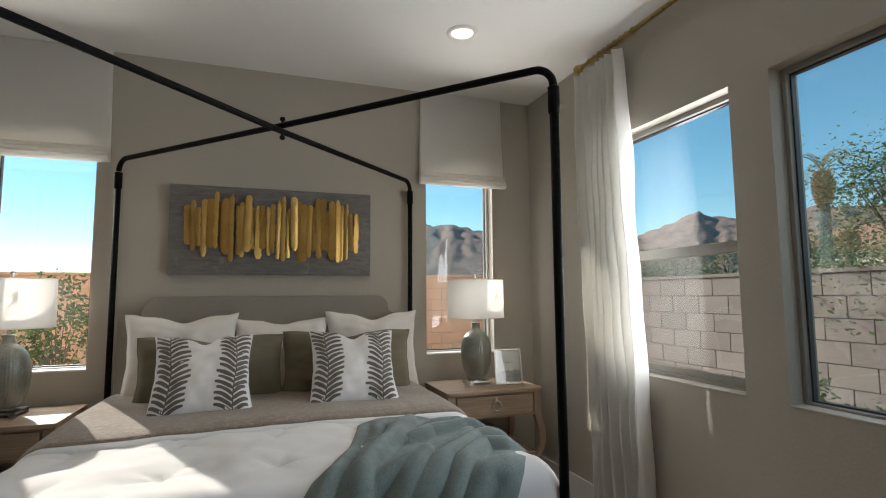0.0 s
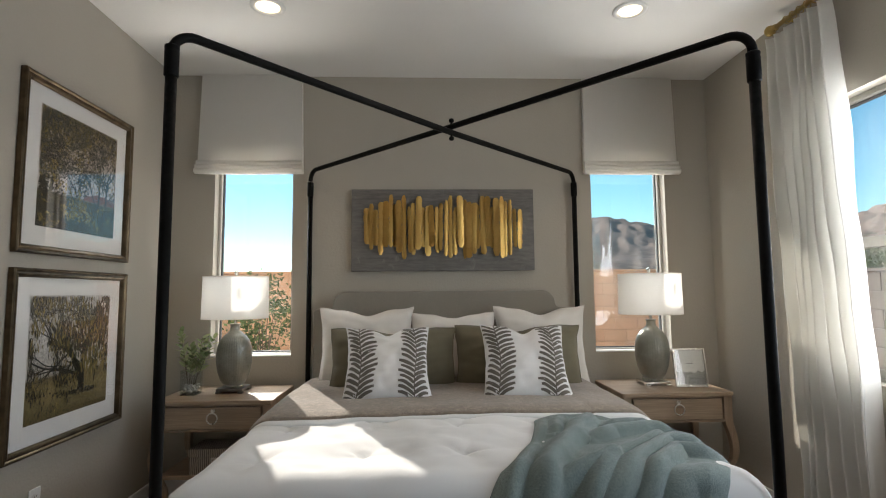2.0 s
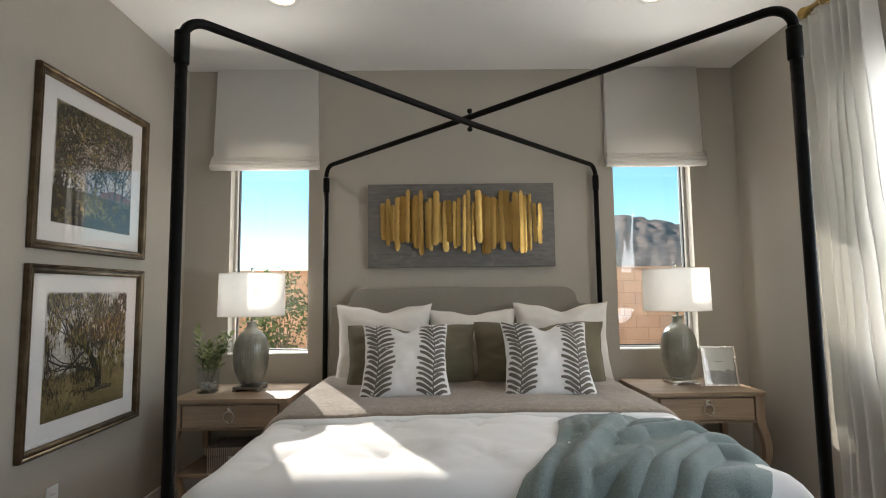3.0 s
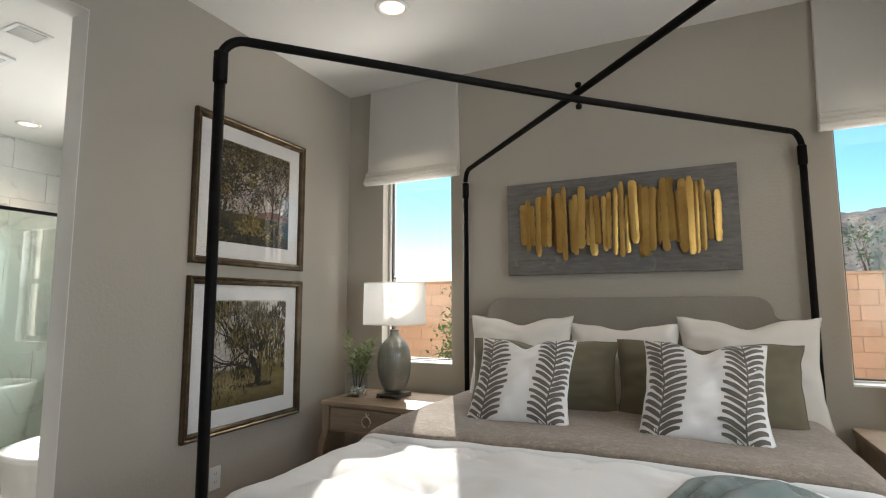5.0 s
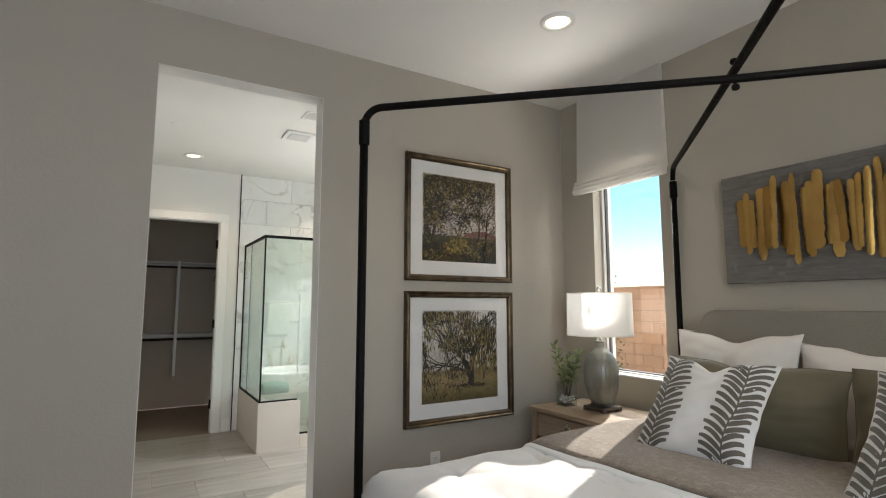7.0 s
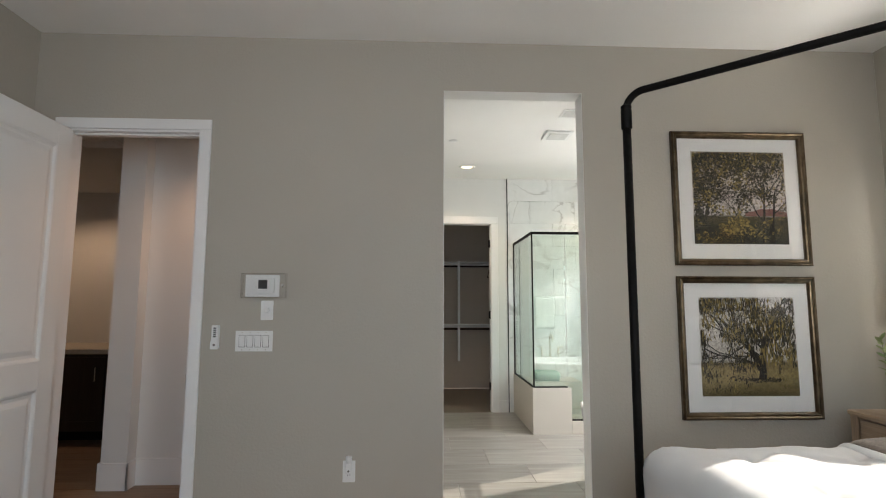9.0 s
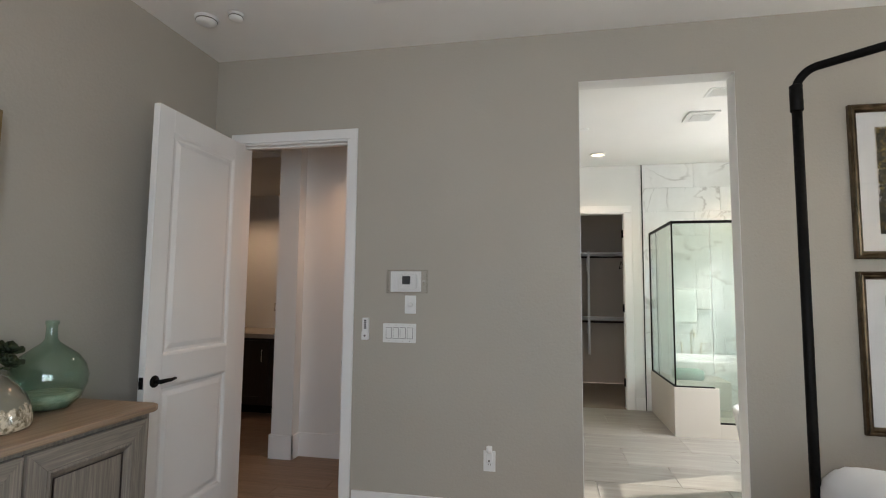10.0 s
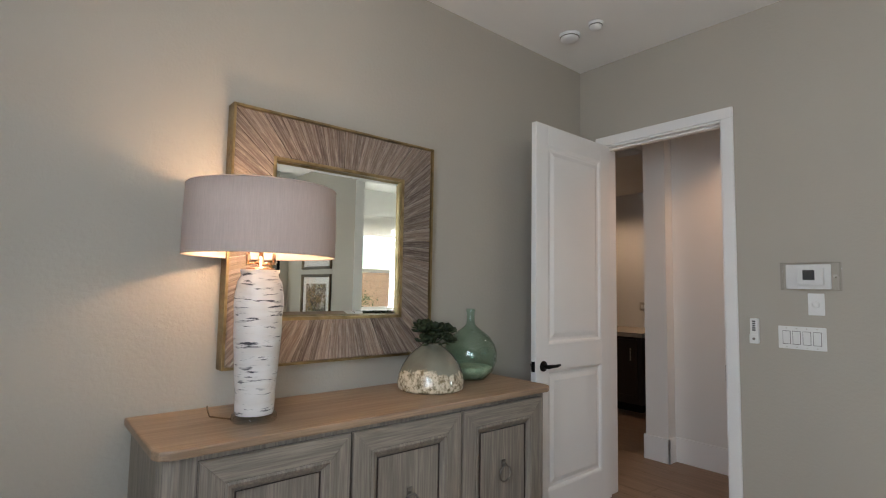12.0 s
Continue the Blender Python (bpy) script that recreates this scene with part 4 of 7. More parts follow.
    part("underside_edge", under, fabric("pale_grey_lining", (0.74, 0.74, 0.72), 700, 0.04, 0.3), t, "pale grey turned-up lining", True)


blanket_fold()


def throw_blanket():
    t = thing("throw_blanket", (2.45, -1.85, 0.85), "rumpled sage-teal plush throw draped over the bed corner", "throw blanket")
    left = [(2.34, -1.34), (2.29, -1.5), (2.23, -1.75), (2.12, -2.0), (1.99, -2.2), (1.9, -2.6)]
    right = [(2.69, -1.35), (2.85, -1.5), (2.93, -1.7), (2.86, -1.96), (2.72, -2.16), (2.58, -2.6)]

    crests = [
        ([(2.02, -2.5), (2.16, -2.2), (2.28, -1.93), (2.45, -1.64), (2.58, -1.38)], 0.064, 0.085),
        ([(2.15, -2.5), (2.36, -2.17), (2.49, -2.03), (2.74, -1.8), (2.92, -1.76)], 0.06, 0.075),
        ([(2.28, -2.5), (2.42, -2.21), (2.54, -2.08), (2.74, -1.89), (2.93, -1.9)], 0.052, 0.06),
        ([(2.24, -2.08), (2.36, -2.02), (2.47, -1.94), (2.62, -1.82), (2.74, -1.73)], 0.045, 0.06),
        ([(1.93, -2.5), (2.03, -2.19), (2.15, -1.99), (2.24, -1.75), (2.36, -1.4)], 0.05, 0.07),
        ([(2.48, -1.71), (2.58, -1.62), (2.77, -1.57), (2.9, -1.6)], 0.05, 0.08),
        ([(2.6, -1.5), (2.74, -1.46), (2.86, -1.52)], 0.036, 0.07),
        ([(2.39, -2.5), (2.53, -2.18), (2.66, -2.08), (2.86, -2.03)], 0.046, 0.07),
        ([(2.1, -2.5), (2.25, -2.2), (2.36, -2.09), (2.47, -1.96)], 0.05, 0.05),
        ([(2.36, -1.62), (2.42, -1.48), (2.46, -1.36)], 0.042, 0.07),
        ([(2.5, -2.5), (2.62, -2.25), (2.76, -2.12)], 0.04, 0.06),
    ]

    def along(path, q):
        k = min(len(path) - 2, int(q * (len(path) - 1)))
        r = q * (len(path) - 1) - k
        return Vector((*path[k], 0)).lerp(Vector((*path[k + 1], 0)), r)

    def fn(u, v):
        p = along(left, v).lerp(along(right, v), u)
        bow = 0.06 * math.sin(math.pi * u) * (1 - v)
        x, y = p.x + 0.02 * math.sin(7 * v + 3 * u), p.y + bow + 0.03 * math.sin(6.5 * u + 1) * v
        z = 0.822
        # rounded folds along curved crest lines, meeting in tight creases
        wx, wy = x + 0.018 * noise.noise(Vector((x * 6, y * 6, 4.4))), y + 0.018 * noise.noise(Vector((x * 6, y * 6, 8.8)))
        fold = 0.0
        for crest, high, wide in crests:
            best, where, turn = 9.0, 0.0, 1.0
            for i in range(len(crest) - 1):
                (ax, ay), (bx, by) = crest[i], crest[i + 1]
                dx, dy = bx - ax, by - ay
                q = max(0.0, min(1.0, ((wx - ax) * dx + (wy - ay) * dy) / (dx * dx + dy * dy)))
                d = math.hypot(wx - ax - dx * q, wy - ay - dy * q)
                if d < best:
                    best, where, turn = d, (i + q) / (len(crest) - 1), dx * (wy - ay) - dy * (wx - ax)
            g = wide * (0.5 + 0.12 * noise.noise(Vector((where * 2, high * 90, 1.0)))) * (1.1 if turn > 0 else 0.6)
            ends = min(1.0, 0.35 + 4 * where * (1.15 - where))
            fold += high * ends * math.exp(-(best / g) ** 2)
        fold = 0.1 * (1 - math.exp(-1.15 * fold / 0.1)) + 0.004 * noise.noise(Vector((x * 14, y * 14, 5.0))) + 0.012
        fold *= 0.55 + 0.45 * min(1.0, 4 * v)
        edge = min(1.0, 10 * min(u, 1 - u, v + 0.02))
        lift = fold * (0.35 + 0.65 * max(0.0, edge)) + 0.018 * max(0.0, 1 - 14 * v) * (1 - abs(2 * u - 1) ** 4)
        out_y, out_x = max(0.0, -y - 2.0), max(0.0, x - 2.80)
        ny = nx = 0.0
        if out_y > 0:
            a = min(1.0, out_y / 0.16)
            y = -2.0 - 0.11 * math.sin(a * math.pi / 2)
            z -= 0.11 * (1 - math.cos(a * math.pi / 2)) + max(0.0, out_y - 0.16)
            ny = a
        if out_x > 0:
            a = min(1.0, out_x / 0.18)
            x = 2.80 + 0.13 * math.sin(a * math.pi / 2)
            z -= 0.10 * (1 - math.cos(a * math.pi / 2)) + max(0.0, out_x - 0.18)
            nx = a
        return Vector((x - 2.45 + lift * nx * 0.7, y + 1.85 - lift * ny, z - 0.85 + lift * (1 - 0.6 * max(nx, ny))))

    ob = part("cloth", Shape().grid(fn, 210, 210), M_THROW, t, "", True)
    m = ob.modifiers.new("cloth_thickness", 'SOLIDIFY')
    m.thickness, m.offset = 0.016, -1


throw_blanket()


# ---- pillows ----
def pillow_point(u, v, w, h, d, side, chop, ear):
    """A point of a stuffed pillow, u and v from -1 to 1; side +1 is the front."""
    pinch = 1 - 0.08 * ear * (1 - v * v) * abs(u) ** 3
    pinch_v = 1 - 0.085 * ear * (1 - u * u) * abs(v) ** 3
    x, z = u * w / 2 * pinch, v * h / 2 * pinch_v
    if v > 0 and chop:
        z -= chop * math.exp(-(u / 0.28) ** 2) * v ** 2
    b = max(0.0, (1 - abs(u) ** 2.6) * (1 - abs(v) ** 2.6)) ** 0.55
    y = -side * d / 2 * b
    y += 0.012 * b ** 0.5 * (abs(noise.noise(Vector((u * 1.6 + 2 * v, v * 3.4 - u, w * 13 + side)))) - 0.2)
    y += (0.016 * noise.noise(Vector((u * 2.2, v * 2.2, w * 9 + side))) + 0.007 * noise.noise(Vector((u * 5.5, v * 4.0, w * 31 + side)))) * b ** 0.6
    rim = max(abs(u), abs(v)) ** 4
    y -= side * 0.006 * rim * b * math.sin(11 * u + 5 * noise.noise(Vector((v * 3, u * 3, w)))) * math.sin(9 * v)
    x += 0.006 * noise.noise(Vector((v * 3.3, 2.0, w * 17))) * abs(u)
    z += 0.008 * noise.noise(Vector((u * 3.3, 5.0, w * 17))) * abs(v)
    if chop:
        y += side * chop * 0.25 * math.exp(-(u / 0.14) ** 2) * max(0, v) * b
    return Vector((x, y, z))


def pillow(name, loc, w, h, d, tilt, rz, material, label, chop=0.0, ear=1.0, print_leaves=False, roll=0):
    t = thing(name, loc, label, "pillow", name + "s on the bed")
    t.matrix_world = pose(*loc, 0, 0, rz) @ pose(0, 0, 0, tilt, roll, 0) @ pose(0, 0, h / 2)
    s = Shape()
    for side in (1, -1):
        s.grid(lambda u, v: pillow_point((2 * u - 1) * side, 2 * v - 1, w, h, d, side, chop, ear), 36, 36)
    part("cover", s, material, t, "", True)
    seam = [pillow_point(a, b, w, h, d, 1, chop, ear) for a, b in [(-1 + 0.1 * i, -1) for i in range(20)] + [(1, -1 + 0.1 * i) for i in range(20)] + [(1 - 0.1 * i, 1) for i in range(20)] + [(-1, 1 - 0.1 * i) for i in range(21)]]
    part("seam", Shape().tube(seam, 0.0028, 6), material, t, "", True)
    if print_leaves:
        rnd = random.Random(int(w * 1000) + int(loc[0] * 100))

        def on(u, v):
            return pillow_point(max(-0.995, min(0.995, u)), max(-0.995, min(0.995, v)), w, h, d, 1, chop, ear) + Vector((0, -0.0022, 0))

        for side in (-1, 1):
            leaf = Shape()
            stem = lambda v: side * (0.64 + 0.045 * math.sin(v * 3.1 + side))
            n = 22
            leaf.add([on(stem(-0.98 + 1.96 * i / n) + k * 0.013, -0.98 + 1.96 * i / n) for i in range(n + 1) for k in (-1, 1)], [(2 * i, 2 * i + 1, 2 * i + 3, 2 * i + 2) for i in range(n)])
            rows = 15
            for i in range(rows):
                for lr in (-1, 1):
                    v0 = -1.02 + 1.9 * i / rows + (0.04 if lr > 0 else 0)
                    length = (0.37 if lr * side < 0 else 0.33) * rnd.uniform(0.86, 1.05)
                    m = 7
                    pts = []
                    for j in range(m + 1):
                        q = j / m
                        u = stem(v0) + lr * length * q
                        cv = v0 + 0.16 * math.sin(q * 1.5) ** 1.0 + 0.02 * q
                        wd = 0.051 * math.sin(math.pi * min(1, 0.1 + 0.82 * q ** 0.6)) ** 0.45
                        if cv + wd > 0.985:
                            cv = 0.985 - wd
                        pts += [on(u, cv - wd), on(u, cv + wd * 0.9)]
                    leaf.add(pts, [(2 * j, 2 * j + 1, 2 * j + 3, 2 * j + 2) if lr < 0 else (2 * j, 2 * j + 2, 2 * j + 3, 2 * j + 1) for j in range(m)])
            tagged(part("leaf_print", leaf, M_LEAFPRINT, t, "taupe fern-leaf band", True), kind="stuff")
    return t


pillow("sham_pillow", (1.45, -0.33, 0.815), 0.63, 0.53, 0.17, -10, 0, M_SHAM, "large ivory cotton sham leaning on the headboard", 0.035, 1.2)
pillow("sham_pillow", (2.03, -0.30, 0.815), 0.58, 0.49, 0.16, -8, 0, M_SHAM, "ivory cotton sham in the middle of the headboard", 0.02, 1.2)
pillow("sham_pillow", (2.62, -0.33, 0.815), 0.63, 0.53, 0.17, -10, 0, M_SHAM, "large ivory cotton sham leaning on the headboard", 0.04, 1.2)
pillow("olive_pillow", (1.645, -0.57, 0.825), 0.78, 0.4, 0.2, -13, 2, M_OLIVE, "wide olive green velvet pillow behind a printed cushion", 0.03, 0.7)
pillow("olive_pillow", (2.415, -0.57, 0.825), 0.79, 0.41, 0.2, -13, -2, M_OLIVE, "wide olive green velvet pillow behind a printed cushion", 0.03, 0.7)
pillow("printed_pillow", (1.635, -0.975, 0.846), 0.485, 0.5, 0.15, -40, 3, M_WHITECLOTH, "white cushion with taupe fern-leaf bands, dented top", 0.05, 1.3, True)
pillow("printed_pillow", (2.39, -0.97, 0.846), 0.49, 0.505, 0.15, -40, -3, M_WHITECLOTH, "white cushion with taupe fern-leaf bands, dented top", 0.05, 1.3, True, 1)


# ---- nightstands ----
def nightstand(x0, x1, y0, label):
    w, d, h = x1 - x0, abs(y0) - 0.045, 0.8
    t = thing("nightstand", ((x0 + x1) / 2, y0 + d / 2, 0), label, "nightstand", "nightstands beside the bed")
    hw, hd = w / 2, d / 2
    part("top", Shape().prism(rounded_rect(-hw, -hd, hw, hd, 0.02), 'xy', h - 0.024, h), M_NIGHT, t, bevel=0.004)
    body = Shape()
    a, z0, z1 = hw - 0.012, h - 0.185, h - 0.0245
    body.box(-a, -hd + 0.02, z0, -a + 0.02, hd - 0.01, z1).box(a - 0.02, -hd + 0.02, z0, a, hd - 0.01, z1).box(-a + 0.02, hd - 0.03, z0, a - 0.02, hd - 0.01, z1)
    part("case", body, M_NIGHTV, t, bevel=0.003)
    rails = Shape().box(-a + 0.05, -hd + 0.02, z0, a - 0.05, -hd + 0.04, z0 + 0.014).box(-a + 0.05, -hd + 0.02, z1 - 0.012, a - 0.05, -hd + 0.04, z1)
    part("front_rail", rails, M_NIGHT, t, bevel=0.002)
    drawer = part("drawer", Shape().box(-a + 0.062, -hd + 0.014, z0 + 0.017, a - 0.062, -hd + 0.036, z1 - 0.015), M_NIGHT, t, bevel=0.003)
    hz = (z0 + z1) / 2 + 0.02
    part("pull_plate", Shape().box(-0.011, -hd + 0.004, hz + 0.008, 0.011, -hd + 0.0135, hz + 0.034).tube([(0, -hd - 0.004, hz + 0.014), (0, -hd + 0.01, hz + 0.014)], 0.006), M_NICKEL, drawer, "nickel pull plate", bevel=0.002)
    part("ring_pull", Shape().torus((0, -hd - 0.002, hz - 0.018), 0.031, 0.0042, 'Y', 30, 8), M_NICKEL, drawer, "nickel ring pull", True)

    def leg(sx, sy):
        s = Shape()
        cx, cy = sx * (a - 0.024), sy * (hd - 0.04)
        n = 22
        pts = []
        for i in range(n + 1):
            q = i / n
            z = (z1) * (1 - q)
            if z > z0:
                off, r = 0.0, 0.027
            else:
                p = (z0 - z) / z0
                off = 0.030 * math.sin(min(1, p * 1.9) * math.pi) - 0.034 * math.sin(max(0, (p - 0.36) / 0.64) * math.pi) + 0.02 * max(0, p - 0.8) * 5 * 0.6
                r = 0.027 - 0.012 * p ** 0.7 + 0.006 * max(0, p - 0.9) * 10
            pts.append((cx + sx * off, cy + sy * off * 0.5, z, r))
        v = []
        for x, y, z, r in pts:
            v += [(x - r, y - r * 0.9, z), (x + r, y - r * 0.9, z), (x + r, y + r * 0.9, z), (x - r, y + r * 0.9, z)]
        f = [(4 * i + k, 4 * i + (k + 1) % 4, 4 * i + 4 + (k + 1) % 4, 4 * i + 4 + k) for i in range(n) for k in range(4)]
        f += [(3, 2, 1, 0), (4 * n, 4 * n + 1, 4 * n + 2, 4 * n + 3)]
        s.add(v, [q[::-1] for q in f])
        return s

    for sx in (-1, 1):
        for sy in (-1, 1):
            part("leg", leg(sx, sy), M_NIGHTV, t, bevel=0.005)
    part("shelf", Shape().prism(rounded_rect(-a + 0.02, -hd + 0.04, a - 0.02, hd - 0.03, 0.015), 'xy', 0.335, 0.358), M_NIGHT, t, bevel=0.003)
    return t


nightstand(0.215, 0.925, -0.565, "limed oak nightstand with ring-pull drawer and shelf")
nightstand(3.055, 3.765, -0.56, "limed oak nightstand with curved legs beside the window wall")


def striped_box(x, y, label):
    t = thing("storage_box", (x, y, 0.358), label, "storage box", "woven boxes on the nightstand shelves")
    k = Nodes("striped_woven_box")
    st = k.ramp(k.wave(28, 1.5, None, 'X', 3, 4), [(0.3, (0.09, 0.065, 0.05)), (0.55, (0.36, 0.31, 0.26))])
    k.bump(k.noise(220, 3), 0.5, 0.002)
    m = k.done(st, 0.8)
    part("body", Shape().box(-0.16, -0.11, 0, 0.16, 0.11, 0.10), m, t, bevel=0.004)
    part("lid", Shape().box(-0.165, -0.115, 0.101, 0.165, 0.115, 0.15), m, t, bevel=0.005)
    part("label_holder", Shape().box(-0.03, -0.1185, 0.07, 0.03, -0.1155, 0.10).box(-0.022, -0.121, 0.076, 0.022, -0.119, 0.094), M_NICKEL, t, "nickel label holder", bevel=0.001)


striped_box(0.58, -0.4, "brown striped woven box on the shelf")
striped_box(3.35, -0.36, "brown striped woven box on the shelf")


def bedside_lamp(x, y, label, plate):
    t = thing("table_lamp", (x, y, 0.80), label, "table lamp", "ceramic bedside lamps")
    b = 0.085
    base = Shape().prism(rounded_rect(-b, -b, b, b, 0.008), 'xy', 0.014, 0.03)
    for sx in (-1, 1):
        for sy in (-1, 1):
            base.box(sx * b - (0.03 if sx > 0 else 0), sy * b - (0.03 if sy > 0 else 0), 0, sx * b + (0 if sx > 0 else 0.03), sy * b + (0 if sy > 0 else 0.03), 0.0138)
    part("base_plate", base, plate, t, bevel=0.002)
    part("acrylic_foot", Shape().prism(rounded_rect(-0.055, -0.055, 0.055, 0.055, 0.01), 'xy', 0.0305, 0.046), pane_glass("clear_acrylic", (0.93, 0.95, 0.95), 1.49), t, "clear acrylic foot")
    prof = [(0.001, 0.0465), (0.056, 0.0465), (0.068, 0.055), (0.084, 0.08), (0.101, 0.13), (0.110, 0.19), (0.111, 0.24), (0.105, 0.29), (0.092, 0.33), (0.07, 0.362), (0.045, 0.382), (0.033, 0.396), (0.0295, 0.415), (0.0305, 0.43), (0.036, 0.438), (0.03, 0.441), (0.001, 0.4415)]
    fine = []
    for (r0, z0), (r1, z1) in zip(prof, prof[1:]):
        fine += [(r0 + (r1 - r0) * i / 3, z0 + (z1 - z0) * i / 3) for i in range(3)]
    fine.append(prof[-1])
    flute = lambda a, z: 1 + (0.013 * (abs(math.sin(22 * a)) - 0.5) if 0.06 < z < 0.375 else 0)
    part("body", Shape().lathe(fine, 176, flute), M_CELADON, t, "ribbed celadon ceramic body", True)
    part("neck", Shape().tube([(0, 0, 0.44), (0, 0, 0.50)], 0.009, 14), M_CHROME, t, "chrome neck", True)
    part("socket", Shape().lathe([(0.016, 0.49), (0.018, 0.5), (0.018, 0.54), (0.013, 0.55)], 18), M_CHROME, t, "", True)
    part("bulb", Shape().lathe([(0.012, 0.55), (0.014, 0.56), (0.026, 0.59), (0.029, 0.61), (0.024, 0.632), (0.002, 0.645)], 18), M_PLATE, t, "unlit white bulb", True)
    harp = [(0.02 * math.sin(q) * 2.2, 0, 0.5 + 0.115 * (1 - math.cos(q))) for q in [math.pi * i / 20 for i in range(21)]]
    part("harp", Shape().tube(harp, 0.0022, 8).tube([(-x, y_, z) for x, y_, z in harp], 0.0022, 8), M_NICKEL, t, "", True)
    z0, z1, r0, r1 = 0.474, 0.751, 0.209, 0.205
    sh = part("shade", Shape().lathe([(r0, z0), (r0 + (r1 - r0) * 0.5, (z0 + z1) / 2), (r1, z1)], 72, closed=False), M_SHADE, t, "white linen drum shade", True)
    part("rim", Shape().torus((0, 0, z0 + 0.003), r0 - 0.0005, 0.0028, 'Z', 72, 6), M_SHADE, sh, "", True)
    part("rim", Shape().torus((0, 0, z1 - 0.003), r1 - 0.0005, 0.0028, 'Z', 72, 6), M_SHADE, sh, "", True)
    sp = Shape()
    for i in range(3):
        a = radians(20 + 120 * i)
        sp.tube([(0, 0, z1 - 0.005), (0.1 * math.cos(a), 0.1 * math.sin(a), z1 - 0.006), ((r1 - 0.002) * math.cos(a), (r1 - 0.002) * math.sin(a), z1 - 0.004)], 0.0022, 8)
    part("spider", sp, M_NICKEL, sh, "", True)
    part("finial", Shape().lathe([(0.006, 0.728), (0.012, 0.751), (0.006, 0.758), (0.012, 0.766), (0.0145, 0.778), (0.011, 0.789), (0.002, 0.794)], 16), M_CHROME, t, "chrome ball finial", True)
    return t


bedside_lamp(0.585, -0.265, "ribbed celadon lamp with white drum shade on the nightstand", M_PEWTER)
bedside_lamp(3.39, -0.255, "ribbed celadon lamp with white drum shade by the window", M_CHROME)


def leafy_sprig(rnd, base, tip, leaves, size, shape, stems):
    base, tip = Vector(base), Vector(tip)
    pts = [base.lerp(tip, i / 6) + Vector((rnd.uniform(-1, 1), rnd.uniform(-1, 1), 0)) * 0.008 * i / 6 for i in range(7)]
    stems.tube(pts, [0.0022 * (1 - 0.7 * i / 6) for i in range(7)], 6)
    d = (tip - base).normalized()
    for i in range(leaves):
        q = 0.3 + 0.7 * i / leaves
        p = base.lerp(tip, q)
        a = i * 2.4 + rnd.uniform(-0.4, 0.4)
        side = d.orthogonal().normalized()
        side = Matrix.Rotation(a, 3, d) @ side
        way = (side * 0.8 + d * rnd.uniform(0.4, 1.0)).normalized()
        wide = way.cross(d).normalized()
        up = wide.cross(way)
        s = size * rnd.uniform(0.7, 1.15)
        w = s * 0.24
        shape.add([p, p + way * s * 0.35 + wide * w + up * s * 0.04, p + way * s * 0.35 - wide * w + up * s * 0.04, p + way * s * 0.42, p + way * s * 0.75 + wide * w * 0.75, p + way * s * 0.75 - wide * w * 0.75, p + way * s - up * s * 0.08],
                  [(0, 3, 1), (0, 2, 3), (3, 4, 1), (3, 2, 5), (3, 6, 4), (3, 5, 6)])


def glass_vase(x, y):
    t = thing("glass_vase", (x, y, 0.80), "square clear glass vase with pebbles and variegated sprigs", "vase")
    g = pane_glass("clear_vase_glass", (0.95, 0.97, 0.965), 1.5)
    s = Shape()
    w, q = 0.05, 0.044
    for a, b, c, d in ((-w, -w, w, -q), (-w, q, w, w), (-w, -q, -q, q), (q, -q, w, q)):
        s.box(a, b, 0.0, c, d, 0.155)
    s.box(-q, -q, 0, q, q, 0.012)
    part("glass", s, g, t, "thick clear glass")
    rnd = random.Random(5)
    peb = Shape()
    for i in range(60):
        c = (rnd.uniform(-0.034, 0.034), rnd.uniform(-0.034, 0.034), rnd.uniform(0.022, 0.062))
        r = rnd.uniform(0.007, 0.011)
        peb.lathe([(0.001, -r * 0.8), (r * 0.8, -r * 0.45), (r, 0), (r * 0.8, r * 0.45), (0.001, r * 0.8)], 8, None, *c)
    part("pebbles", peb, solid("white_pebble", (0.6, 0.58, 0.55), 0.6, 0, 0.2, 60), t, "white pebbles", True)
    lv, st = Shape(), Shape()
    for i in range(9):
        a = rnd.uniform(0, 6.28)
        tip = (0.09 * math.cos(a) * rnd.uniform(0.3, 1.0) + (0.06 if i == 0 else 0), 0.07 * math.sin(a), rnd.uniform(0.27, 0.42))
        leafy_sprig(rnd, (0.02 * math.cos(a), 0.02 * math.sin(a), 0.06), tip, 17, 0.058, lv, st)
    part("stem", st, M_BARK, t)
    part("leaves", lv, M_VARLEAF, t, "green and cream leaves")


glass_vase(0.345, -0.34)


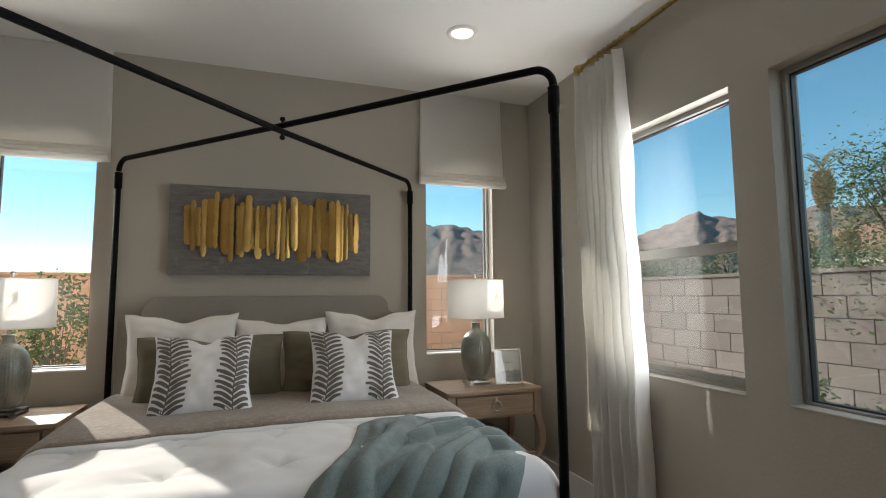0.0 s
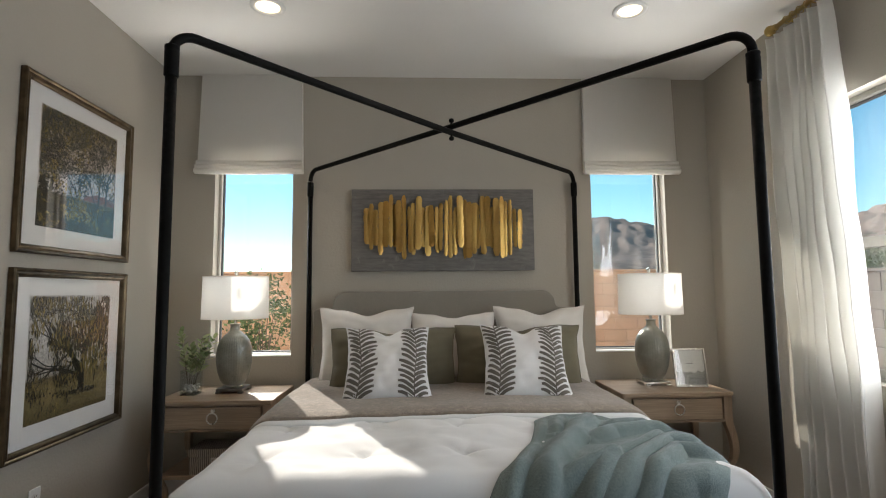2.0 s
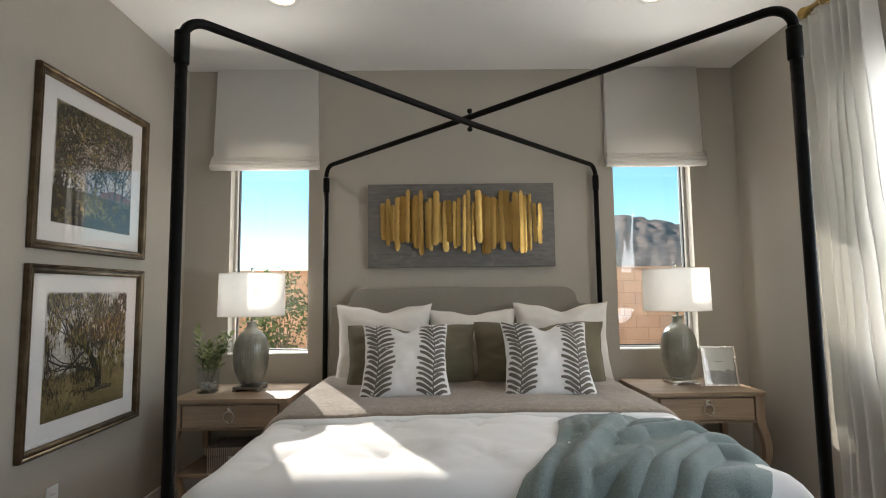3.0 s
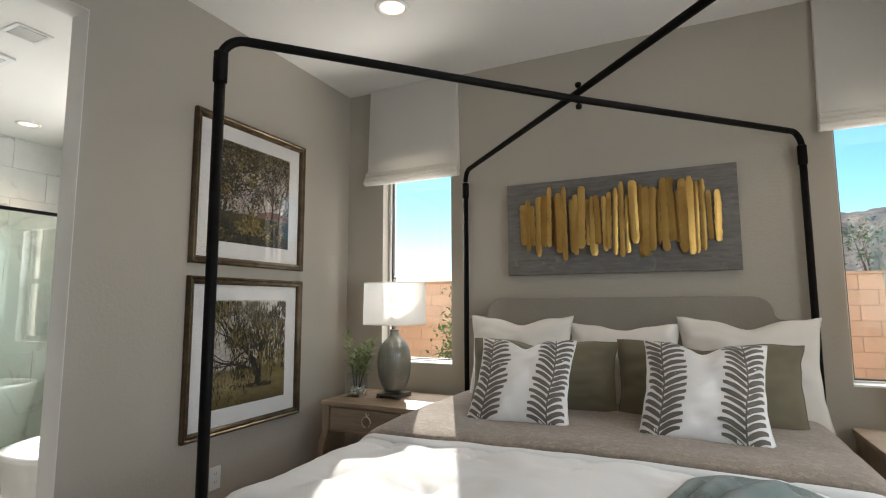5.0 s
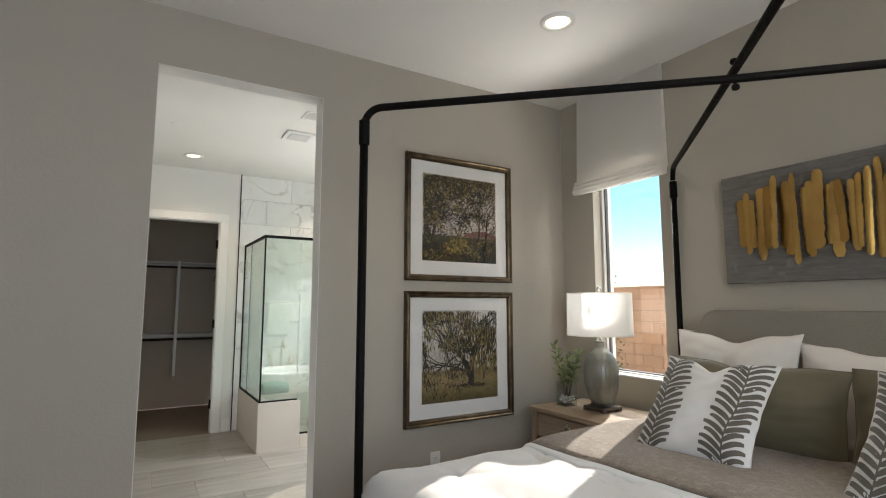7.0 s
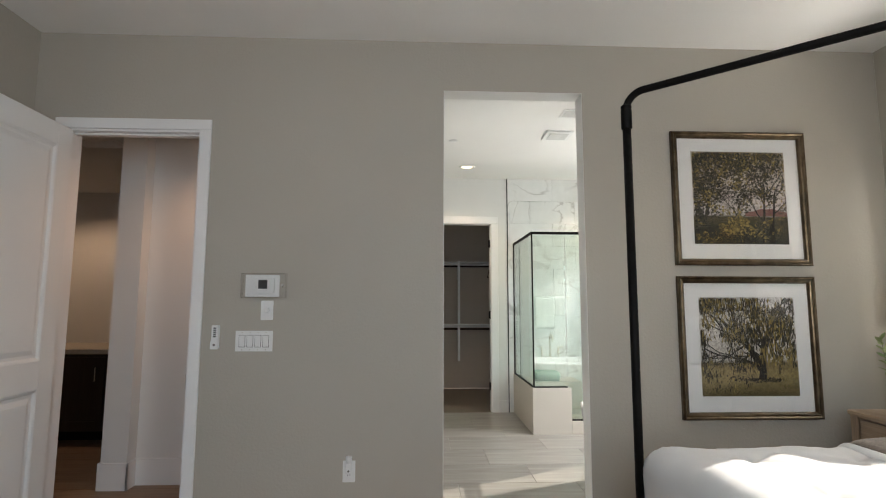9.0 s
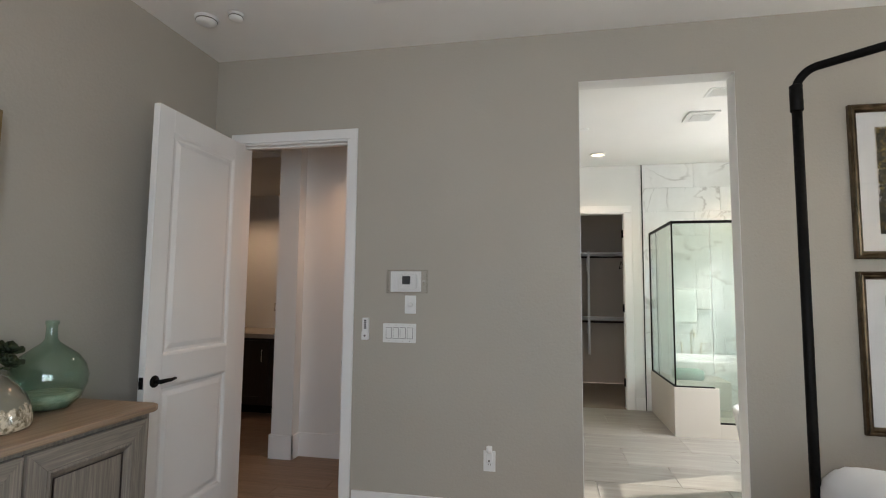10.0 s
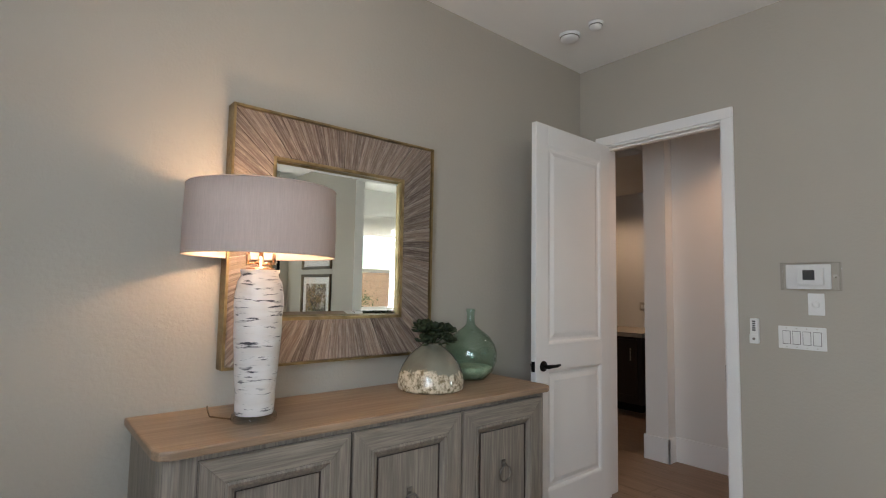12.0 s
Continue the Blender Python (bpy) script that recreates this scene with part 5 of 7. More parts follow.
def photo_frame(x, y):
    t = thing("photo_frame", (x, y, 0.80), "small silver-framed landscape photo standing on the nightstand", "picture frame")
    t.matrix_world = pose(x, y, 0.80, 0, 0, -6)
    tilt = pose(0, 0, 0, -12, 0, 0)
    w, h = 0.105, 0.25

    def put(ob):
        ob.matrix_local = tilt

    f = Shape()
    for a, b, c, d in ((-w, 0, -w + 0.012, h), (w - 0.012, 0, w, h), (-w + 0.012, 0, w - 0.012, 0.012), (-w + 0.012, h - 0.012, w - 0.012, h)):
        f.box(a, -0.008, b, c, 0.008, d)
    put(part("frame", f, M_NICKEL, t, bevel=0.002))
    put(part("print", Shape().box(-w + 0.0125, 0.0, 0.0125, w - 0.0125, 0.006, h - 0.0125), solid("misty_photo_sky", (0.68, 0.69, 0.66), 0.5, 0, 0.1, 8), t))
    hills = Shape()
    for k, (z, amp) in enumerate(((0.10, 0.05), (0.075, 0.04))):
        out = [(-w + 0.014, 0.014)] + [(-w + 0.014 + (2 * w - 0.028) * i / 12, z + amp * noise.noise(Vector((i * 0.35, k * 5, 1)))) for i in range(13)] + [(w - 0.014, 0.014)]
        hills.prism(out[::-1], 'xz', -0.0012 - 0.001 * k, -0.0004 - 0.001 * k)
    put(part("printed_hills", hills, solid("photo_grey_hills", (0.3, 0.31, 0.29), 0.5, 0, 0.3, 30), t))
    put(part("glass", Shape().box(-w + 0.0125, -0.006, 0.0125, w - 0.0125, -0.0045, h - 0.0125), M_PICGLASS, t))
    part("easel_leg", Shape().add([(-0.02, 0.03, 0.15), (0.02, 0.03, 0.15), (0.025, 0.09, 0.0), (-0.025, 0.09, 0.0), (-0.02, 0.035, 0.15), (0.02, 0.035, 0.15), (0.025, 0.095, 0.0), (-0.025, 0.095, 0.0)], [(3, 2, 1, 0), (4, 5, 6, 7), (0, 1, 5, 4), (2, 3, 7, 6)]), M_BLACK, t, "black easel leg")


photo_frame(3.60, -0.37)


# ---- gilded wall art ----
def wall_art():
    t = thing("wall_art", (1.974, 0.0, 1.59), "zinc panel with torn gold metal strips", "wall art")
    part("panel", Shape().box(-0.66, -0.042, 0, 0.67, -0.004, 0.597), M_PLAQUE, t, bevel=0.002)
    rnd = random.Random(11)
    n = 34
    for i in range(n):
        q = (i + 0.5) / n
        x = -0.562 + 1.14 * q + rnd.uniform(-0.005, 0.005)
        w = rnd.choice((0.014, 0.017, 0.02, 0.023)) * rnd.uniform(0.9, 1.15)
        env = min(1.0, 0.45 + 5 * min(q, 1 - q))
        hi = 0.36 + env * rnd.uniform(0.09, 0.2)
        lo = 0.235 - env * rnd.uniform(0.06, 0.155)
        bend, lean = rnd.uniform(0.3, 1.0), rnd.uniform(-0.5, 0.5)
        yaw = rnd.choice((-0.75, -0.5, -0.15, 0.1, 0.45, 0.7)) + rnd.uniform(-0.12, 0.12)
        m = 26
        sl = rnd.uniform(-0.008, 0.008)
        v, f = [], []
        depth = -0.056 - 0.012 * (i % 3)
        for j in range(m + 1):
            p = j / m
            z = lo + (hi - lo) * p
            taper = min(1.0, 0.5 + 11 * min(p * (1 + 0.8 * lean), (1 - p) * (1 - 0.8 * lean)))
            a = x - w * taper * (1 + 0.3 * noise.noise(Vector((z * 30, i * 3.1, 0))) + 0.18 * noise.noise(Vector((z * 95, i * 3.1, 4)))) + sl * (p - 0.5)
            b = x + w * taper * (1 + 0.3 * noise.noise(Vector((z * 30, i * 3.1, 9))) + 0.18 * noise.noise(Vector((z * 95, i * 3.1, 13)))) + sl * (p - 0.5)
            for k in range(4):
                u = k / 3
                yy = depth + yaw * w * (u - 0.5) * 0.9 + 0.003 * bend * ((2 * u - 1) ** 2) + 0.007 * math.sin(p * 3 + i) + (0.006 * max(0, p - 0.9) * 10 if i % 4 == 0 else 0)
                v.append((a + (b - a) * u, yy, z))
        for j in range(m):
            for k in range(3):
                f.append((j * 4 + k, j * 4 + k + 1, j * 4 + k + 5, j * 4 + k + 4))
        ob = part("gold_strip", Shape().add(v, f), M_GOLD, t)
        md = ob.modifiers.new("sheet_thickness", 'SOLIDIFY')
        md.thickness, md.offset = 0.0025, 1
        part("standoff", Shape().tube([(x, -0.0425, 0.3), (x, depth - 0.001, 0.3)], 0.003, 6), M_GOLD, ob)


wall_art()


# ---- framed tree prints on the west wall ----
def tree_print(z0, z1, seed, label, willow):
    y0, y1 = -1.405, -0.538
    t = thing("framed_print", (0.0, (y0 + y1) / 2, z0), label, "framed picture", "framed tree prints")
    hw, h = (y1 - y0) / 2, z1 - z0
    fw = 0.042
    prof = [(0.004, 0), (0.028, 0.0), (0.034, 0.006), (0.032, 0.012), (0.026, 0.018), (0.028, 0.026), (0.024, 0.034), (0.014, 0.04), (0.014, fw), (0.004, fw)]
    corner = [(-hw, 0), (hw, 0), (hw, h), (-hw, h)]
    inw = [(1, 1), (-1, 1), (-1, -1), (1, -1)]
    s = Shape()
    v = []
    for (cy, cz), (iy, iz) in zip(corner, inw):
        v += [(px, cy + iy * q, cz + iz * q) for px, q in prof]
    n = len(prof)
    s.add(v, [(a * n + k, a * n + (k + 1) % n, ((a + 1) % 4) * n + (k + 1) % n, ((a + 1) % 4) * n + k) for a in range(4) for k in range(n)])
    part("frame", s, M_BRONZE, t, "dark bronze moulded frame")
    part("mat", Shape().box(0.004, -hw + fw, fw, 0.008, hw - fw, h - fw), M_MAT, t, "wide white mat")
    pw, pz0, pz1 = 0.303, 0.135, h - 0.125
    rnd = random.Random(seed)
    ph = pz1 - pz0
    k = Nodes("printed_sky")
    g = k.n.new("ShaderNodeSeparateXYZ")
    k.link(k.co, g.inputs[0])
    q = k.add(k.add(g.outputs[2], -pz0), 1 / ph, 'MULTIPLY')
    q = k.add(q, k.add(k.add(k.noise(9, 6, 0.6), -0.5), 0.05, 'MULTIPLY'))
    if willow:
        stops = [(0.0, (0.11, 0.085, 0.03)), (0.14, (0.24, 0.19, 0.075)), (0.24, (0.3, 0.24, 0.1)), (0.28, (0.24, 0.18, 0.07)), (0.33, (0.2, 0.15, 0.07)), (0.36, (0.62, 0.58, 0.52)), (1.0, (0.7, 0.68, 0.66))]
    else:
        stops = [(0.0, (0.012, 0.012, 0.01)), (0.2, (0.05, 0.045, 0.02)), (0.29, (0.1, 0.085, 0.035)), (0.31, (0.5, 0.46, 0.45)), (0.36, (0.66, 0.6, 0.58)), (0.7, (0.66, 0.58, 0.52)), (1.0, (0.45, 0.38, 0.3))]
    col = k.mix(k.ramp(k.noise(70, 4, 0.7), [(0.42, (0.4,) * 3), (0.56, (0, 0, 0))]), k.ramp(q, stops), (0.1, 0.075, 0.04), 'MULTIPLY')
    part("print", Shape().box(0.0085, -pw, pz0, 0.0092, pw, pz1), k.done(col, 0.6), t, "landscape print of trees")
    branch, leaves, sunny = Shape(), Shape(), Shape()
    X = 0.0098

    def inside(y, z):
        return -pw + 0.002 < y < pw - 0.002 and pz0 + 0.002 < z < pz1 - 0.002

    def leaf_cloud(y, z, ry, rz, n, size, drop=0.0, bright=0.25):
        target = sunny if rnd.random() < bright else leaves
        for _ in range(n):
            a, b = y + rnd.gauss(0, ry), z + rnd.gauss(0, rz)
            w = size * rnd.uniform(0.5, 1.4)
            ang = rnd.uniform(0, 6.28)
            e = [(math.cos(ang + m * 1.57 + rnd.uniform(-0.5, 0.5)) * w * (0.6 if drop else 1), math.sin(ang + m * 1.57 + rnd.uniform(-0.5, 0.5)) * w * (1 + drop)) for m in range(4)]
            if all(inside(a + p, b + r) for p, r in e):
                xx = X + rnd.uniform(0.0003, 0.0018)
                target.add([(xx, a + p, b + r) for p, r in e], [(0, 1, 2, 3)])

    def grow(y, z, ang, length, wid, level, leafy):
        pts = [(y, z)]
        steps = 7
        for _ in range(steps):
            ang += rnd.uniform(-0.28, 0.28)
            y, z = y + math.cos(ang) * length / steps, z + math.sin(ang) * length / steps
            if not inside(y, z):
                break
            pts.append((y, z))
        for i in range(len(pts) - 1):
            (a, b), (c, d) = pts[i], pts[i + 1]
            w0, w1 = wid * (1 - 0.5 * i / steps), wid * (1 - 0.5 * (i + 1) / steps)
            nx, ny = -(d - b), c - a
            ln = math.hypot(nx, ny) or 1
            nx, ny = nx / ln, ny / ln
            xx = X + 0.0001 * level
            quad = [(a - nx * w0, b - ny * w0), (a + nx * w0, b + ny * w0), (c + nx * w1, d + ny * w1), (c - nx * w1, d - ny * w1)]
            if all(inside(*p) for p in quad):
                branch.add([(xx, *p) for p in quad], [(0, 1, 2, 3)])
        y, z = pts[-1]
        if level >= 2:
            leaf_cloud(y, z, 0.02, 0.015, leafy, 0.0062, 1.2 if willow else 0.0)
        if level < 5 and len(pts) > 3:
            for _ in range(3 if level < 3 else 2):
                yy, zz = pts[rnd.randint(2, len(pts) - 1)]
                grow(yy, zz, ang + rnd.uniform(-1.0, 1.0), length * rnd.uniform(0.55, 0.85), max(0.0006, wid * 0.5), level + 1, leafy)

    if willow:
        foot = pz0 + 0.16 * ph
        grow(0.075, foot, 1.55, 0.26, 0.026, 0, 7)
        grow(0.06, foot + 0.06, 2.25, 0.3, 0.012, 1, 7)
        grow(0.08, foot + 0.08, 1.0, 0.26, 0.012, 1, 7)
        grow(0.07, foot + 0.1, 1.9, 0.34, 0.012, 1, 7)
        grow(0.085, foot + 0.1, 1.3, 0.34, 0.012, 1, 7)
        grow(0.05, foot + 0.09, 2.6, 0.34, 0.008, 1, 7)
        for _ in range(20):
            leaf_cloud(rnd.uniform(-0.27, 0.05), pz1 - abs(rnd.gauss(0, 0.1)), 0.02, 0.03, 12, 0.006, 1.5, 0.7)
        for _ in range(34):
            leaf_cloud(rnd.uniform(0.16, 0.3), pz0 + ph * rnd.uniform(0.34, 0.95), 0.025, 0.04, 18, 0.009, 0.8, 0.12)
        for _ in range(16):
            leaf_cloud(rnd.uniform(-0.1, 0.26), foot + rnd.gauss(0.0, 0.006), 0.03, 0.004, 10, 0.006, 0.0, 0.0)
        for _ in range(14):
            leaf_cloud(rnd.uniform(0.1, 0.28), pz0 + ph * rnd.uniform(0.34, 0.5), 0.02, 0.02, 14, 0.008, 1.0, 1.0)
    else:
        foot = pz0 + 0.05
        grow(0.2, foot, 1.62, 0.34, 0.0085, 0, 10)
        grow(0.14, foot, 1.72, 0.34, 0.0085, 0, 10)
        grow(0.05, foot + 0.06, 2.0, 0.26, 0.004, 0, 8)
        grow(-0.24, foot, 1.5, 0.34, 0.007, 0, 10)
        grow(0.14, pz0 + 0.55 * ph, 2.9, 0.34, 0.004, 1, 8)
        grow(0.18, pz0 + 0.8 * ph, 2.7, 0.34, 0.004, 1, 8)
        grow(-0.24, pz0 + 0.6 * ph, 0.2, 0.26, 0.004, 1, 8)
        for _ in range(70):
            leaf_cloud(rnd.uniform(-0.29, 0.29), pz1 - abs(rnd.gauss(0, 0.08)), 0.022, 0.018, 12, 0.007, 0.0, 0.3)
        for _ in range(34):
            leaf_cloud(-0.29 + abs(rnd.gauss(0, 0.05)), pz0 + ph * rnd.uniform(0.2, 0.95), 0.022, 0.025, 14, 0.0085, 0.0, 0.15)
        for _ in range(90):
            leaf_cloud(rnd.uniform(-0.29, 0.29), pz0 + abs(rnd.gauss(0.03, 0.055)), 0.025, 0.015, 14, 0.0085, 0.0, 0.08)
        for _ in range(26):
            leaf_cloud(rnd.gauss(-0.02, 0.06), pz0 + 0.06 + abs(rnd.gauss(0, 0.04)), 0.02, 0.014, 12, 0.007, 0.0, 1.0)
        hill = [(0.03 + 0.27 * i / 10, pz0 + ph * (0.33 + 0.05 * math.sin(i * 0.3) + 0.006 * math.sin(i * 2.1))) for i in range(11)]
        part("printed_hill", Shape().add([(X - 0.0003, y, z) for y, z in [(0.03, pz0 + 0.3 * ph)] + hill + [(0.3, pz0 + 0.3 * ph)]], [tuple(range(13))]), solid("printed_rose_hill", (0.22, 0.1, 0.085), 0.6, 0, 0.2, 30), t)
    part("printed_branches", branch, solid("printed_bark", (0.012, 0.009, 0.007), 0.6), t)
    kl = Nodes("printed_leaves")
    island = kl.n.new("ShaderNodeNewGeometry")
    lc = kl.ramp(island.outputs["Random Per Island"], [(0.0, (0.008, 0.007, 0.004)), (0.7, (0.03, 0.025, 0.012)), (1.0, (0.07, 0.055, 0.022))])
    part("printed_leaves", leaves, kl.done(lc, 0.6), t)
    ks = Nodes("printed_sunlit_leaves")
    part("printed_sunlit_leaves", sunny, ks.done(ks.per_island((0.1, 0.075, 0.02), (0.34, 0.25, 0.07)), 0.6), t)
    part("glass", Shape().box(0.0125, -hw + fw - 0.003, fw - 0.003, 0.0138, hw - fw + 0.003, h - fw + 0.003), M_PICGLASS, t)


tree_print(1.63, 2.482, 3, "bronze-framed print of lakeside trees on the wall", False)
tree_print(0.703, 1.562, 8, "bronze-framed print of a willow tree on the wall", True)


# ---- switches and sockets on the west wall ----
def plate(t, y0, y1, z0, z1, x=0.006):
    return part("cover_plate", Shape().prism(rounded_rect(y0, z0, y1, z1, 0.004), 'yz', 0.0005, x), M_PLATE, t, bevel=0.0015)


def outlet(y, z, label, night_light=False):
    t = thing("wall_outlet", (0, y, z), label, "outlet")
    plate(t, -0.036, 0.036, -0.06, 0.06)
    for dz in (-0.021, 0.021):
        if night_light and dz > 0:
            continue
        f = part("socket_face", Shape().prism(rounded_rect(-0.016, dz - 0.013, 0.016, dz + 0.013, 0.008), 'yz', 0.0062, 0.0085), M_PLATE, t)
        for dy in (-0.006, 0.006):
            part("slot", Shape().box(0.0086, dy - 0.0012, dz - 0.002, 0.009, dy + 0.0012, dz + 0.007), M_DARKFRAME, f)
    if night_light:
        n = thing("night_light", (0.0064, y, z + 0.022), "small white plug-in night light", "night light")
        part("body", Shape().prism(rounded_rect(-0.019, -0.03, 0.019, 0.035, 0.012), 'yz', 0.0, 0.022), M_PLATE, n, bevel=0.006)
        part("lamp_cup", Shape().lathe([(0.016, 0.03), (0.018, 0.045), (0.018, 0.062), (0.015, 0.066)], 20, None, 0.012, 0, 0), M_PLATE, n, "", True)
        part("sensor", Shape().tube([(0.022, 0, -0.014), (0.0245, 0, -0.014)], 0.006, 12), M_PEWTER, n)


outlet(-1.17, 0.475, "white double wall outlet beside the bed")
outlet(-3.385, 0.425, "white wall outlet below the switches", True)
sw = thing("light_switch", (0, -3.957, 1.168), "white four-gang rocker switch plate", "light switch")
plate(sw, -0.108, 0.108, -0.06, 0.06)
for i in range(4):
    c = -0.069 + 0.046 * i
    # dark strip paints the shade line round each rocker
    part("gap", Shape().box(0.0061, c - 0.0185, -0.0355, 0.0066, c + 0.0185, 0.0355), M_PEWTER, sw, "dark strip in place of shade round the rocker")
    part("rocker", Shape().add([(0.0062, c - 0.016, -0.033), (0.0062, c + 0.016, -0.033), (0.0062, c + 0.016, 0.033), (0.0062, c - 0.016, 0.033), (0.008, c - 0.016, -0.033), (0.008, c + 0.016, -0.033), (0.012, c + 0.016, 0.033), (0.012, c - 0.016, 0.033)], [(3, 2, 1, 0), (4, 5, 6, 7), (0, 1, 5, 4), (1, 2, 6, 5), (2, 3, 7, 6), (3, 0, 4, 7)]), M_PLATE, sw, bevel=0.001)
    for dz in (-0.05, 0.05):
        part("screw", Shape().tube([(0.006, c, dz), (0.0068, c, dz)], 0.003, 8), M_NICKEL, sw)
dim = thing("dimmer_switch", (0, -3.888, 1.348), "white rotary dimmer switch", "dimmer switch")
plate(dim, -0.036, 0.036, -0.057, 0.057)
part("insert", Shape().box(0.0061, -0.02, -0.035, 0.008, 0.02, 0.035), M_PLATE, dim, bevel=0.001)
kn = part("knob", Shape().lathe([(0.0165, 0), (0.0155, 0.014), (0.013, 0.017), (0.001, 0.017)], 28), M_PLATE, dim, "", True)
kn.matrix_local = pose(0.008, 0, 0, 0, 90, 0)
th = thing("thermostat", (0, -3.905, 1.493), "white thermostat under a clear locking cover", "thermostat")
part("back_plate", Shape().prism(rounded_rect(-0.115, -0.065, 0.085, 0.065, 0.006), 'yz', 0.0005, 0.008), M_PLATE, th, bevel=0.002)
part("body", Shape().prism(rounded_rect(-0.058, -0.045, 0.058, 0.045, 0.008), 'yz', 0.0085, 0.03), M_PLATE, th, bevel=0.003)
part("display", Shape().box(0.0302, -0.032, -0.018, 0.0312, 0.02, 0.034), M_DARKFRAME, th, "dark display")
part("clear_cover", Shape().prism(rounded_rect(-0.13, -0.073, 0.13, 0.073, 0.01), 'yz', 0.0455, 0.048).box(0.0005, -0.13, -0.073, 0.045, -0.127, 0.073).box(0.0005, 0.127, -0.073, 0.045, 0.13, 0.073).box(0.0005, -0.127, -0.073, 0.045, 0.127, -0.07).box(0.0005, -0.127, 0.07, 0.045, 0.127, 0.073), pane_glass("clear_plastic_cover", (0.985, 0.985, 0.985), 1.3), th, "clear plastic cover")
part("lock", Shape().tube([(0.048, 0.112, 0), (0.054, 0.112, 0)], 0.009, 16), M_NICKEL, th)
rem = thing("remote_control", (0.016, -4.177, 1.19), "white slim fan remote in a wall cradle", "remote control")
part("body", Shape().prism(rounded_rect(-0.02, -0.066, 0.02, 0.07, 0.004), 'yz', -0.0155, 0.012), M_PLATE, rem, bevel=0.003)
part("cradle", Shape().prism(rounded_rect(-0.023, -0.068, 0.023, -0.018, 0.004), 'yz', 0.0122, 0.016), M_PLATE, rem, bevel=0.002)
for i in range(5):
    part("button", Shape().box(0.0122, -0.008, 0.002 + 0.012 * i, 0.0135, 0.008, 0.010 + 0.012 * i), M_DARKFRAME, rem)
part("dial_button", Shape().tube([(0.016, 0, -0.042), (0.0172, 0, -0.042)], 0.007, 14), M_PEWTER, rem)


# ---- bedroom door ----
def panel_door(w, h, label):
    t = tagged(new("door_1"), label, "door", kind="structure")
    core = 0.005
    part("core", Shape().box(0, -core, 0, w, core, h), M_DOOR, t)
    st, mid0, mid1, bot, top = 0.118, 0.9, 1.06, 0.2, 0.125
    for y0, y1 in ((-0.0185, -core - 0.0001), (core + 0.0001, 0.0185)):
        f = Shape()
        f.box(0, y0, 0, st, y1, h).box(w - st, y0, 0, w, y1, h).box(st, y0, 0, w - st, y1, bot).box(st, y0, mid0, w - st, y1, mid1).box(st, y0, h - top, w - st, y1, h)
        part("stiles_and_rails", f, M_DOOR, t, bevel=0.0015)
        for z0, z1 in ((bot, mid0), (mid1, h - top)):
            out = -1 if y0 < 0 else 1
            v = []
            for q, d in ((0.0, 0.0185), (0.009, 0.0150), (0.018, 0.0070), (0.034, 0.0060), (0.062, 0.0150)):
                v += [(st + q, out * d, z0 + q), (w - st - q, out * d, z0 + q), (w - st - q, out * d, z1 - q), (st + q, out * d, z1 - q)]
            f = [(4 * i + k, 4 * i + (k + 1) % 4, 4 * i + 4 + (k + 1) % 4, 4 * i + 4 + k) for i in range(4) for k in range(4)] + [(16, 17, 18, 19)]
            part("raised_panel", Shape().add(v, [q if out < 0 else q[::-1] for q in f]), M_DOOR, t)
    for out in (-1, 1):
        hd = part("door_handle", Shape().tube([(w - 0.068, out * 0.019, 0.935), (w - 0.068, out * 0.026, 0.935)], 0.031, 28).tube([(w - 0.068, out * 0.026, 0.935), (w - 0.068, out * 0.062, 0.935)], 0.011, 14), M_BLACK, t, "oil-rubbed black lever", True)
        part("lever", Shape().tube([(w - 0.062, out * 0.062, 0.935), (w - 0.1, out * 0.064, 0.936), (w - 0.15, out * 0.06, 0.934), (w - 0.185, out * 0.056, 0.937)], [0.012, 0.0105, 0.009, 0.007], 14), M_BLACK, hd, "", True)
    part("latch_plate", Shape().box(w + 0.0002, -0.0125, 0.905, w + 0.0025, 0.0125, 0.965).box(w + 0.0025, -0.007, 0.925, w + 0.011, 0.007, 0.945), M_BLACK, t, "black latch plate")
    for z in (0.2, 1.2, 2.2):
        part("hinge", Shape().tube([(-0.004, -0.0185, z - 0.05), (-0.004, -0.0185, z + 0.05)], 0.0075, 12), M_BLACK, t)
    return t


door = panel_door(0.815, 2.41, "white two-panel door standing open with black lever")
door.matrix_world = pose(0.026, -5.092, 0.012, 0, 0, 0.8)
single("strike_plate", Shape().box(-0.036, DOOR_GAP[1] - 0.0185, 0.89, -0.004, DOOR_GAP[1] - 0.0162, 0.98), M_BLACK, "black strike plate on the door jamb", "strike plate")


